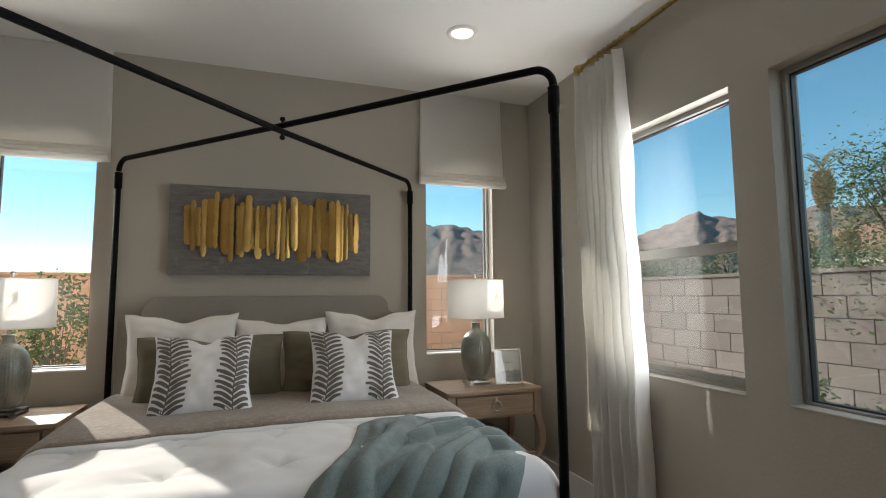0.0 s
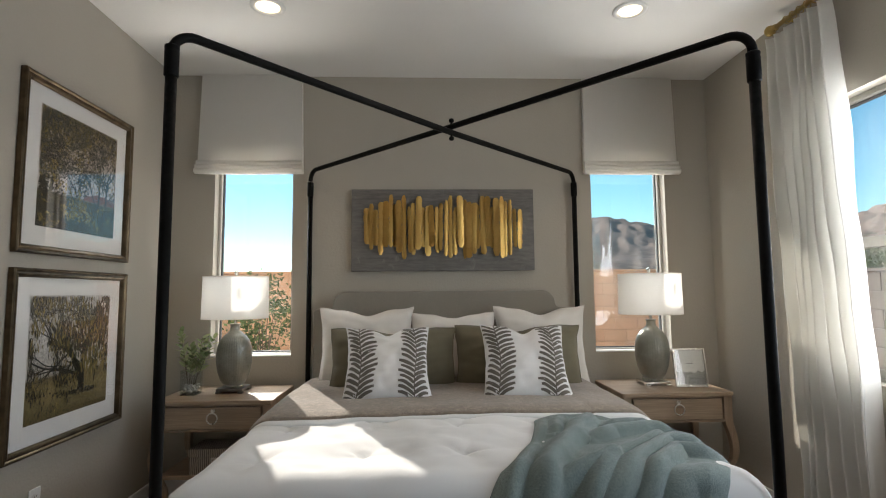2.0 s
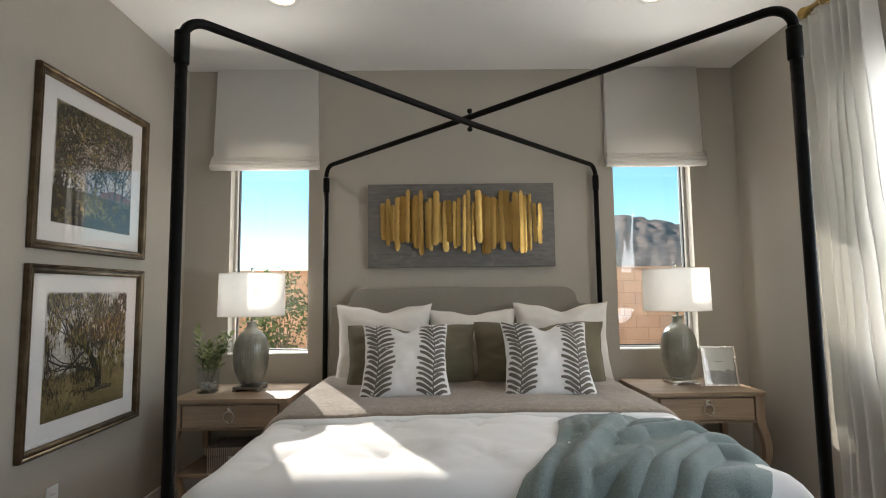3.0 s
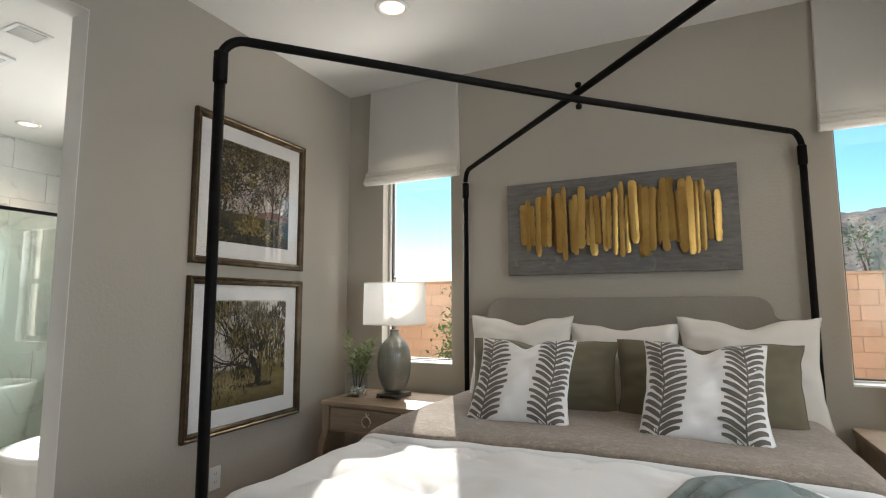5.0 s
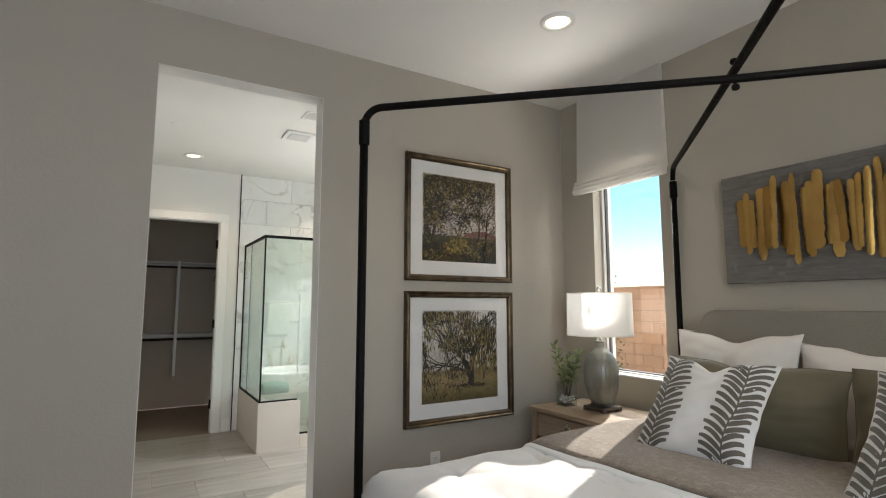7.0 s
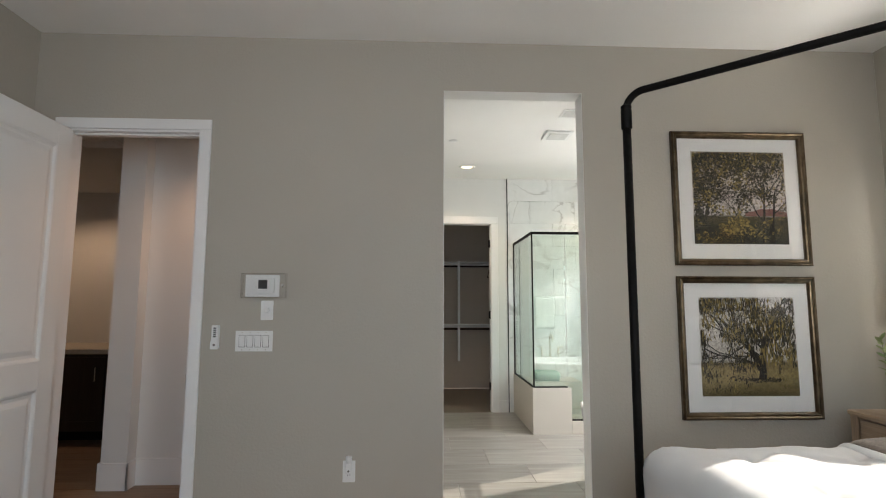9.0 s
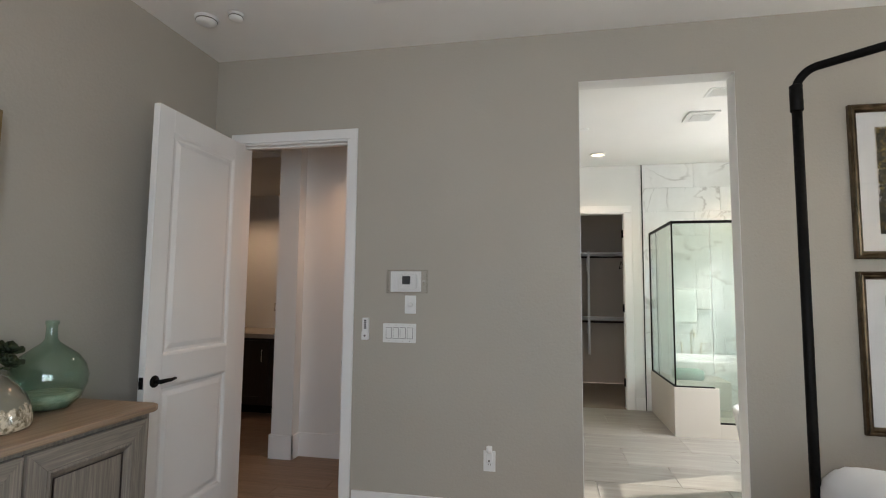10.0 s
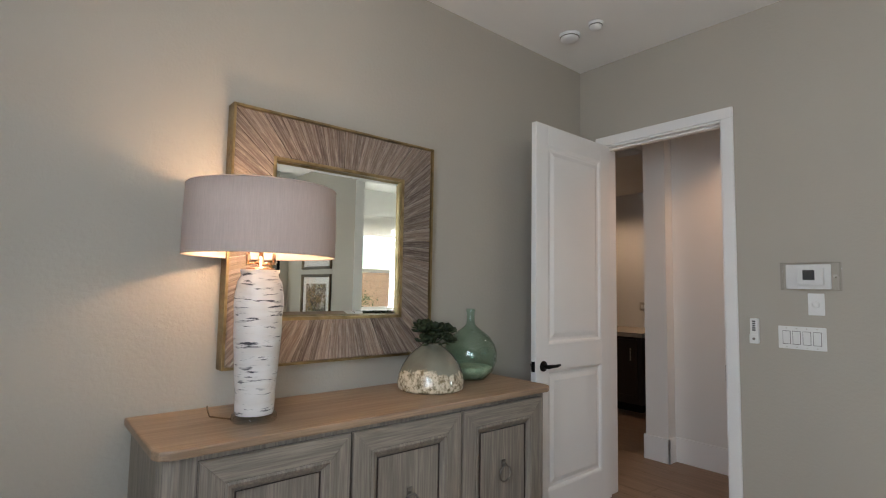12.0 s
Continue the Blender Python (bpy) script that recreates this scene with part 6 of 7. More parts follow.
# ---- dresser ----
def dresser():
    x0, x1, yb, yf, h = 1.03, 2.87, RY + 0.02, -4.79, 0.905
    t = thing("dresser", ((x0 + x1) / 2, (yb + yf) / 2, 0), "grey cerused oak sideboard with three ring-pull doors", "sideboard")
    hw, hd = (x1 - x0) / 2, (yf - yb) / 2
    c = 0.045
    top = [(-hw, -hd), (hw, -hd), (hw, hd - c), (hw - c * 0.3, hd - c * 0.3), (hw - c, hd), (-hw + c, hd), (-hw + c * 0.3, hd - c * 0.3), (-hw, hd - c)]
    part("top", Shape().prism(top, 'xy', h - 0.03, h), M_DRESSTOP, t, "warm oak top", False, 0.006)
    a, b = hw - 0.02, hd - 0.03
    cc = 0.04
    body = [(-a, -b), (a, -b), (a, b - cc), (a - cc * 0.3, b - cc * 0.3), (a - cc, b), (-a + cc, b), (-a + cc * 0.3, b - cc * 0.3), (-a, b - cc)]
    part("case", Shape().prism(body, 'xy', 0.09, h - 0.0305), M_DRESS, t, "", False, 0.003)
    part("plinth", Shape().prism([(u * 0.985, v * 0.96) for u, v in body], 'xy', 0.0, 0.0895), M_DRESSH, t, "", False, 0.004)
    edges = [-0.843, -0.29, 0.262, 0.8]
    for i in range(3):
        u0, u1, z0, z1 = edges[i] + 0.006, edges[i + 1] - 0.006, 0.12, h - 0.05
        d = part("door", Shape().box(u0, b + 0.0008, z0, u1, b + 0.004, z1), M_DARKWOOD, t, "dark recess behind the door frame")
        f = 0.078
        for nm, mt, out in (("stile", M_DRESS, [(u0, z0), (u0 + f, z0 + f), (u0 + f, z1 - f), (u0, z1)]), ("stile", M_DRESS, [(u1, z1), (u1 - f, z1 - f), (u1 - f, z0 + f), (u1, z0)]), ("rail", M_DRESSH, [(u0, z1), (u0 + f, z1 - f), (u1 - f, z1 - f), (u1, z1)]), ("rail", M_DRESSH, [(u1, z0), (u1 - f, z0 + f), (u0 + f, z0 + f), (u0, z0)])):
            part(nm, Shape().prism(out, 'xz', b + 0.0042, b + 0.024), mt, d, "", False, 0.002)
        v = []
        for q, y in ((f, 0.024), (f + 0.008, 0.028), (f + 0.02, 0.022), (f + 0.03, 0.012), (f + 0.036, 0.009)):
            v += [(u0 + q, b + y, z0 + q), (u1 - q, b + y, z0 + q), (u1 - q, b + y, z1 - q), (u0 + q, b + y, z1 - q)]
        part("moulding", Shape().add(v, [(4 * k + (j + 1) % 4, 4 * k + j, 4 * k + 4 + j, 4 * k + 4 + (j + 1) % 4) for k in range(4) for j in range(4)]), M_DRESS, d)
        q = f + 0.036
        part("panel", Shape().box(u0 + q, b + 0.0042, z0 + q, u1 - q, b + 0.009, z1 - q), M_DRESS, d)
        part("bead", Shape().tube([(u0 + q + 0.002, b + 0.0105, z0 + q + 0.002), (u1 - q - 0.002, b + 0.0105, z0 + q + 0.002), (u1 - q - 0.002, b + 0.0105, z1 - q - 0.002), (u0 + q + 0.002, b + 0.0105, z1 - q - 0.002), (u0 + q + 0.002, b + 0.0105, z0 + q + 0.002)], 0.004, 6), M_DARKWOOD, d, "dark bead")
        hx_ = (u0 + u1) / 2
        part("pull_plate", Shape().box(hx_ - 0.012, b + 0.0092, 0.565, hx_ + 0.012, b + 0.016, 0.595).tube([(hx_, b + 0.016, 0.575), (hx_, b + 0.03, 0.575)], 0.006), M_PEWTER, d, "dark pewter pull plate", False, 0.002)
        part("ring_pull", Shape().torus((hx_, b + 0.026, 0.535), 0.036, 0.0048, 'Y', 30, 8), M_PEWTER, d, "dark pewter ring pull", True)
    t.matrix_world = pose((x0 + x1) / 2, (yb + yf) / 2, 0)
    return t


dresser()


# ---- mirror with radiating plank frame ----
def sunburst_mirror():
    x0, x1, z0, z1 = 1.475, 2.553, 1.05, 2.163
    ix0, ix1, iz0, iz1 = 1.668, 2.345, 1.262, 1.955
    cx, cz = (x0 + x1) / 2, (z0 + z1) / 2
    t = thing("wall_mirror", (cx, RY, cz), "square mirror framed in radiating reclaimed wood planks", "mirror")
    ow, oh, iw, ih = (x1 - x0) / 2, (z1 - z0) / 2, (ix1 - ix0) / 2, (iz1 - iz0) / 2
    part("backing", Shape().box(-ow + 0.004, 0.002, -oh + 0.004, ow - 0.004, 0.03, oh - 0.004), M_DARKWOOD, t)
    e = 0.012
    for a, b, c, d in ((-ow, -oh, -ow + e, oh), (ow - e, -oh, ow, oh), (-ow + e, -oh, ow - e, -oh + e), (-ow + e, oh - e, ow - e, oh)):
        part("outer_band", Shape().box(a, 0.001, b, c, 0.072, d), M_ANTIQUE, t, "aged brass outer band", False, 0.002)
    e = 0.016
    for a, b, c, d in ((-iw - e, -ih - e, -iw, ih + e), (iw, -ih - e, iw + e, ih + e), (-iw, -ih - e, iw, -ih), (-iw, ih, iw, ih + e)):
        part("inner_band", Shape().box(a, 0.0305, b, c, 0.056, d), M_ANTIQUE, t, "aged brass inner band", False, 0.002)
    bv = 0.022
    v = [(-iw, 0.0335, -ih), (iw, 0.0335, -ih), (iw, 0.0335, ih), (-iw, 0.0335, ih), (-iw + bv, 0.037, -ih + bv), (iw - bv, 0.037, -ih + bv), (iw - bv, 0.037, ih - bv), (-iw + bv, 0.037, ih - bv)]
    part("mirror_glass", Shape().add(v, [(4, 7, 6, 5)] + [(k, 4 + k, 4 + (k + 1) % 4, (k + 1) % 4) for k in range(4)]), M_MIRROR, t, "bevelled silver mirror glass")
    rnd = random.Random(21)
    a_in, b_in, a_out, b_out = iw + 0.0165, ih + 0.0165, ow - 0.0125, oh - 0.0125

    def on_box(ang, a, b):
        dx, dz = math.cos(ang), math.sin(ang)
        k = min(a / abs(dx) if abs(dx) > 1e-6 else 9e9, b / abs(dz) if abs(dz) > 1e-6 else 9e9)
        return dx * k, dz * k

    corner = math.atan2(b_out, a_out)
    cuts = []
    for s in range(4):
        base = s * math.pi / 2
        cuts += [base + (i + rnd.uniform(-0.25, 0.25)) * (math.pi / 2) / 15 for i in range(15)]
    cuts += [corner, math.pi - corner, math.pi + corner, 2 * math.pi - corner]
    cuts = sorted(c % (2 * math.pi) for c in cuts)
    cuts = [c for i, c in enumerate(cuts) if i == 0 or c - cuts[i - 1] > 0.03 or min(abs(c - q) for q in (corner, math.pi - corner, math.pi + corner, 2 * math.pi - corner)) < 1e-6]
    for a, b in zip(cuts, cuts[1:] + [cuts[0] + 2 * math.pi]):
        gap = 0.003
        p = [on_box(a + gap, a_in, b_in), on_box(a + gap * 0.6, a_out, b_out), on_box(b - gap * 0.6, a_out, b_out), on_box(b - gap, a_in, b_in)]
        mid = (a + b) / 2
        mx, mz = on_box(mid, (a_in + a_out) / 2, (b_in + b_out) / 2)
        ca, sa = math.cos(mid), math.sin(mid)
        loc = []
        for x, z in p:
            dx, dz = x - mx, z - mz
            loc.append((dx * ca + dz * sa, -dx * sa + dz * ca))
        top = 0.056 + rnd.uniform(-0.004, 0.004)
        v = [(u, q, 0.0) for u, q in loc] + [(u, q, 0.026) for u, q in loc]
        ob = part("plank", Shape().add(v, [(0, 1, 2, 3), (7, 6, 5, 4), (0, 4, 5, 1), (1, 5, 6, 2), (2, 6, 7, 3), (3, 7, 4, 0)]), M_RECLAIMED, t)
        ob.matrix_local = Matrix(((ca, -sa, 0, mx), (0, 0, 1, top - 0.026), (sa, ca, 0, mz), (0, 0, 0, 1)))
    return t


sunburst_mirror()


# ---- birch lamp on the dresser ----
def birch_lamp(x, y):
    t = thing("table_lamp", (x, y, 0.905), "white birch-textured ceramic lamp, lit, with taupe drum shade", "table lamp")
    part("acrylic_base", Shape().lathe([(0.078, 0.0), (0.08, 0.004), (0.08, 0.02), (0.077, 0.024)], 40), pane_glass("acrylic_disc", (0.9, 0.92, 0.92), 1.49), t, "clear acrylic disc base", True)
    prof = [(0.001, 0.0245), (0.07, 0.0245), (0.073, 0.03), (0.076, 0.1), (0.083, 0.2), (0.091, 0.32), (0.094, 0.42), (0.092, 0.47), (0.084, 0.505), (0.074, 0.525), (0.071, 0.535), (0.076, 0.545), (0.076, 0.55), (0.001, 0.551)]
    prof = [(r * 0.93, z) for r, z in prof]
    fine = []
    for (r0, z0), (r1, z1) in zip(prof, prof[1:]):
        m = max(2, int(abs(z1 - z0) / 0.006))
        fine += [(r0 + (r1 - r0) * i / m, z0 + (z1 - z0) * i / m) for i in range(m)]
    fine.append(prof[-1])
    wob = lambda a, z: 1 + 0.012 * math.sin(z * 1050) + 0.012 * noise.noise(Vector((math.cos(a) * 2, math.sin(a) * 2, z * 22)))
    part("body", Shape().lathe(fine, 56, wob), M_BIRCH, t, "white glazed body with dark bark marks", True)
    part("collar", Shape().lathe([(0.05, 0.5515), (0.05, 0.557), (0.03, 0.56), (0.011, 0.563), (0.011, 0.6)], 28), M_COPPER, t, "rose copper collar", True)
    for dx in (-0.05, 0.05):
        part("lamp_holder", Shape().tube([(dx * 0.2, 0, 0.575), (dx, 0, 0.575)], 0.004, 8).tube([(dx, 0, 0.57), (dx, 0, 0.63)], 0.006, 12), M_COPPER, t, "", True)
        part("pull_stem", Shape().lathe([(0.005, 0.63), (0.017, 0.64), (0.017, 0.69), (0.01, 0.695)], 16, None, dx, 0, 0), M_PLATE, t, "", True)
        part("bulb", Shape().lathe([(0.01, 0.696), (0.014, 0.702), (0.028, 0.735), (0.029, 0.755), (0.022, 0.775), (0.002, 0.785)], 16, None, dx, 0, 0), glow("warm_bulb", (1.0, 0.62, 0.33), 8), t, "lit warm bulb", True)
    part("stem", Shape().tube([(0, 0, 0.6), (0, 0, 0.84)], 0.008, 12), M_COPPER, t, "", True)
    z0, z1, r = 0.602, 0.852, 0.272
    sh = part("shade", Shape().lathe([(r, z0), (r, (z0 + z1) / 2), (r - 0.004, z1), (r - 0.006, z1)], 96, closed=False), M_TAUPESHADE, t, "taupe slubbed linen drum shade", True)
    part("liner", Shape().lathe([(r - 0.0065, z1 - 0.001), (r - 0.003, z0 + 0.001)], 96, closed=False), M_SHADELINER, sh, "cream shade liner", True)
    part("rim", Shape().torus((0, 0, z0), r - 0.001, 0.003, 'Z', 96, 6), M_TAUPESHADE, sh, "", True)
    part("rim", Shape().torus((0, 0, z1), r - 0.005, 0.003, 'Z', 96, 6), M_TAUPESHADE, sh, "", True)
    sp = Shape()
    for i in range(3):
        a = radians(90 + 120 * i)
        sp.tube([(0, 0, 0.838), ((r - 0.007) * math.cos(a), (r - 0.007) * math.sin(a), z1 - 0.004)], 0.0025, 8)
    part("spider", sp, M_COPPER, sh, "", True)
    d = bpy.data.lights.new("birch_lamp_light", 'POINT')
    d.energy, d.color, d.shadow_soft_size = 7.5, (1.0, 0.66, 0.42), 0.03
    new("birch_lamp_light", d).matrix_world = pose(x, y, 0.905 + 0.74)
    cord = single("lamp_cord", Shape().tube([(x + 0.07, y - 0.04, 0.909), (x + 0.12, y - 0.12, 0.909), (x + 0.1, y - 0.22, 0.909), (x + 0.08, RY + 0.025, 0.909)], 0.003, 8), pane_glass("clear_cord", (0.75, 0.7, 0.62), 1.45), "clear lamp cord on the dresser top", "lamp cord", True)


birch_lamp(2.505, -5.01)


def demijohn(x, y):
    t = thing("glass_bottle", (x, y, 0.905), "round sea-green glass demijohn bottle", "glass bottle")
    prof = [(0.06, 0.0), (0.085, 0.006), (0.125, 0.05), (0.145, 0.105), (0.147, 0.145), (0.135, 0.19), (0.105, 0.232), (0.065, 0.262), (0.035, 0.283), (0.0235, 0.3), (0.0215, 0.345), (0.0215, 0.362), (0.026, 0.364), (0.027, 0.374), (0.024, 0.38)]
    fine = []
    for (r0, z0), (r1, z1) in zip(prof, prof[1:]):
        fine += [(r0 + (r1 - r0) * i / 2, z0 + (z1 - z0) * i / 2) for i in range(2)]
    fine.append(prof[-1])
    g = pane_glass("sea_green_glass", (0.86, 0.94, 0.905), 1.6)
    part("bottle", Shape().lathe(fine, 56, None, 0, 0, 0, False), g, t, "sea-green glass", True)
    part("inner_wall", Shape().lathe([(r * 0.955, z + 0.004) for r, z in fine[2:]], 56, None, 0, 0, 0, False), g, t, "", True)
    k = Nodes("pale_sediment")
    c = k.ramp(k.noise(26, 5, 0.65), [(0.35, (0.3, 0.36, 0.27)), (0.62, (0.62, 0.6, 0.47))])
    k.bump(k.noise(60, 4), 0.5, 0.004)
    part("frosted_base", Shape().lathe([(0.001, 0.006), (0.075, 0.008), (0.112, 0.045), (0.122, 0.068), (0.1, 0.074), (0.001, 0.07)], 44), k.done(c, 0.7), t, "pale frosted lower half", True)


demijohn(1.262, -5.175)


def cloche_vase(x, y):
    t = thing("vase", (x, y, 0.905), "smoky green dome vase with crusted cream base and succulents", "vase")
    k = Nodes("smoky_vase_with_crust")
    g = k.n.new("ShaderNodeSeparateXYZ")
    k.link(k.co, g.inputs[0])
    edge = k.add(g.outputs[2], k.add(k.add(k.noise(17, 4, 0.65), -0.5), 0.16, 'MULTIPLY'))
    mask = k.ramp(edge, [(0.082, (1, 1, 1)), (0.094, (0, 0, 0))])
    crust = k.ramp(k.noise(42, 5, 0.7), [(0.4, (0.16, 0.125, 0.07)), (0.56, (0.66, 0.58, 0.43))])
    smoke = k.ramp(k.noise(6, 3), [(0.3, (0.13, 0.125, 0.09)), (0.7, (0.22, 0.215, 0.165))])
    k.bump(k.add(mask, k.add(k.noise(60, 4), 0.3, 'MULTIPLY'), 'MULTIPLY'), 0.5, 0.004)
    m = k.done(k.mix(mask, smoke, crust), 0.22, 0, Coat_Weight=0.6)
    prof = [(0.001, 0.0), (0.15, 0.0), (0.163, 0.008), (0.166, 0.03), (0.158, 0.075), (0.14, 0.12), (0.112, 0.16), (0.08, 0.19), (0.058, 0.205), (0.047, 0.218), (0.05, 0.224), (0.045, 0.226), (0.04, 0.215), (0.001, 0.21)]
    fine = []
    for (r0, z0), (r1, z1) in zip(prof, prof[1:]):
        fine += [(r0 + (r1 - r0) * i / 3, z0 + (z1 - z0) * i / 3) for i in range(3)]
    fine.append(prof[-1])
    part("body", Shape().lathe(fine, 64), m, t, "smoky glass with cream crust", True)
    rnd = random.Random(9)
    lv = Shape()
    for c in range(13):
        a, rr = rnd.uniform(0, 6.28), rnd.uniform(0.02, 0.115)
        hx_, hy_, hz_ = rr * math.cos(a), rr * math.sin(a), 0.255 + rnd.uniform(0.0, 0.085) - rr * 0.4
        lean = Vector((math.cos(a) * rr * 6, math.sin(a) * rr * 6, 1)).normalized()
        s = lean.orthogonal().normalized()
        lv.tube([(hx_ * 0.25, hy_ * 0.25, 0.21), (hx_, hy_, hz_)], 0.004, 6)
        for i in range(13):
            w = Matrix.Rotation(i * 2.4, 3, lean) @ s
            el = 0.25 + 0.1 * i
            way = (w * math.cos(el) + lean * math.sin(el)).normalized()
            side = way.cross(lean).normalized()
            up = side.cross(way)
            ln, wd = rnd.uniform(0.05, 0.07) * (1 - 0.028 * i), 0.0185
            o = Vector((hx_, hy_, hz_))
            lv.add([o, o + way * ln * 0.4 + side * wd * 0.6, o + way * ln * 0.78 + side * wd, o + way * ln + up * 0.003, o + way * ln * 0.78 - side * wd, o + way * ln * 0.4 - side * wd * 0.6, o + way * ln * 0.6 + up * 0.006, o + way * ln * 0.6 - up * 0.004],
                   [(0, 1, 6), (1, 2, 6), (2, 3, 6), (3, 4, 6), (4, 5, 6), (5, 0, 6), (1, 0, 7), (2, 1, 7), (3, 2, 7), (4, 3, 7), (5, 4, 7), (0, 5, 7)])
    part("succulent", lv, M_SUCC, t, "dark green succulent rosettes", True)


cloche_vase(1.607, -5.09)


# ---- bathroom ----
PX, PY = -2.5, -1.765
M_PONY = paint("beige_pony_wall_paint", (0.55, 0.5, 0.435), 0.55, 0.2, 60)
pony = Shape().box(BATH_X + 0.002, PY, 0, PX - 0.12, PY + 0.12, 0.49).box(PX - 0.12, PY, 0, PX, -1.34, 0.49).box(PX - 0.12, -1.34, 0, PX, -0.002, 0.14)
structure("shower_curb", pony, M_PONY, "beige low wall carrying the shower glass", "low wall", 0.004)
sg = thing("shower_enclosure", (PX - 0.02, PY + 0.02, 0.49), "frameless greenish glass shower enclosure with black trim", "shower enclosure")
gx, gl = 0.0, 1.68
part("side_panel", Shape().box(BATH_X - PX + 0.025, -0.004, 0.006, -0.008, 0.004, gl), M_SHOWER, sg, "greenish clear glass")
part("front_panel", Shape().box(-0.004, -0.004, 0.006, 0.004, 0.365, gl), M_SHOWER, sg, "greenish clear glass")
part("door_panel", Shape().box(-0.004, 0.372, -0.335, 0.004, 1.68, gl), M_SHOWER, sg, "greenish clear glass")
tr = Shape()
tr.box(BATH_X - PX + 0.025, -0.012, gl, 0.012, 0.012, gl + 0.028).box(-0.012, 0.0125, gl, 0.012, 1.7, gl + 0.028)
part("top_rail", tr, M_BLACK, sg, "black top rail", False, 0.002)
lr = Shape().box(BATH_X - PX + 0.025, -0.012, 0.0005, 0.012, 0.012, 0.014).box(-0.012, 0.0125, 0.0005, 0.012, 0.362, 0.014).box(-0.012, 0.366, -0.3495, 0.012, 1.7, -0.334)
part("bottom_channel", lr, M_BLACK, sg, "black bottom channel")
part("corner_post", Shape().box(-0.007, -0.007, 0.0145, 0.007, 0.007, gl - 0.0005), M_BLACK, sg, "black corner profile")
part("wall_post", Shape().box(BATH_X - PX + 0.025, -0.01, 0.0145, BATH_X - PX + 0.04, 0.01, gl - 0.0005), M_BLACK, sg, "black wall profile")
part("step_post", Shape().box(-0.008, 0.3655, -0.333, 0.008, 0.3715, 0.012), M_BLACK, sg, "black step profile")
structure("trim_tile_edge", Shape().box(BATH_X + 0.001, -1.832, 0.0, BATH_X + 0.012, -1.822, BH), M_BLACK, "black metal tile edge strip", "trim")
structure("shower_floor", Shape().box(BATH_X + 0.012, PY + 0.121, 0.0, PX - 0.121, -0.012, 0.06), solid("pebble_shower_floor", (0.42, 0.38, 0.31), 0.6, 0, 0.35, 40, 0.8), "pebble-tiled shower floor", "floor")


def towel_roll(x, y, z, label):
    t = thing("rolled_towel", (x, y, z), label, "towel", "rolled towels in the shower")
    k = [(0.001, -0.15), (0.055, -0.15), (0.062, -0.14), (0.062, 0.14), (0.055, 0.15), (0.001, 0.15)]
    o = part("roll", Shape().lathe(k, 28, lambda a, q: 1 + 0.05 * math.sin(3 * a)), fabric("mint_terry", (0.25, 0.4, 0.33), 200, 0.1, 0.9), t, "", True)
    o.matrix_local = pose(0, 0, 0.06, 90, 0, 0)


structure("shower_bench", Shape().box(BATH_X + 0.013, -1.6, 0.0605, -3.2, -1.0, 0.45), M_PONY, "tiled shower bench", "bench", 0.004)
towel_roll(-3.4, -1.42, 0.45, "rolled mint towel on the shower bench")
towel_roll(-3.27, -1.42, 0.45, "rolled mint towel on the shower bench")


def bathtub():
    t = thing("bathtub", (-0.9, -0.88, 0), "white freestanding oval bathtub below the window", "bathtub")

    def ring(a, k, z, n=48):
        out = []
        for i in range(n):
            q = 2 * math.pi * i / n
            c_, s_ = math.cos(q), math.sin(q)
            out.append((math.copysign(abs(c_) ** 0.75, c_) * a * k, math.copysign(abs(s_) ** 0.75, s_) * (a + 0.42) * k, z))
        return out

    prof = [(0.3, 0.0), (0.33, 0.02), (0.36, 0.2), (0.395, 0.45), (0.42, 0.585), (0.42, 0.605), (0.405, 0.615), (0.375, 0.61), (0.355, 0.56), (0.31, 0.3), (0.27, 0.14), (0.2, 0.11)]
    v = [p for a, z in prof for p in ring(a, 1, z)]
    n = 48
    f = [(j * n + i, j * n + (i + 1) % n, (j + 1) * n + (i + 1) % n, (j + 1) * n + i) for j in range(len(prof) - 1) for i in range(n)]
    f += [tuple(range(n))[::-1], tuple((len(prof) - 1) * n + i for i in range(n))]
    part("shell", Shape().add(v, f), M_CERAMIC, t, "", True)
    part("drain", Shape().lathe([(0.035, 0.111), (0.035, 0.116), (0.02, 0.118)], 24), M_BRASS, t, "brass drain")
    return t


bathtub()
fc = thing("tub_faucet", (-0.2, -0.98, 0), "tall brass floor-mounted tub faucet with lever handles", "faucet")
part("spout", Shape().tube([(0, 0, 0.0), (0, 0, 0.82), (-0.02, 0, 0.9), (-0.07, 0, 0.935), (-0.13, 0, 0.92), (-0.16, 0, 0.87), (-0.165, 0, 0.83)], 0.013, 14), M_BRASS, fc, "", True)
part("mount", Shape().lathe([(0.05, 0), (0.05, 0.012), (0.016, 0.016)], 24), M_BRASS, fc, "", True)
for dy in (-0.13, 0.13):
    part("handle", Shape().tube([(0, dy, 0.0), (0, dy, 0.74)], 0.011, 12).tube([(0, dy, 0.735), (-0.01, dy + math.copysign(0.07, dy), 0.74)], 0.008, 10), M_BRASS, fc, "", True)
tb = thing("towel_rail", (-0.121, -0.95, 1.5), "brass towel rail on the bathroom wall", "towel rail")
part("bar", Shape().tube([(-0.06, -0.3, 0), (-0.06, 0.3, 0)], 0.008, 12), M_BRASS, tb, "", True)
for dy in (-0.28, 0.28):
    part("bracket", Shape().tube([(-0.0005, dy, 0), (-0.06, dy, 0)], 0.01, 12), M_BRASS, tb, "", True)


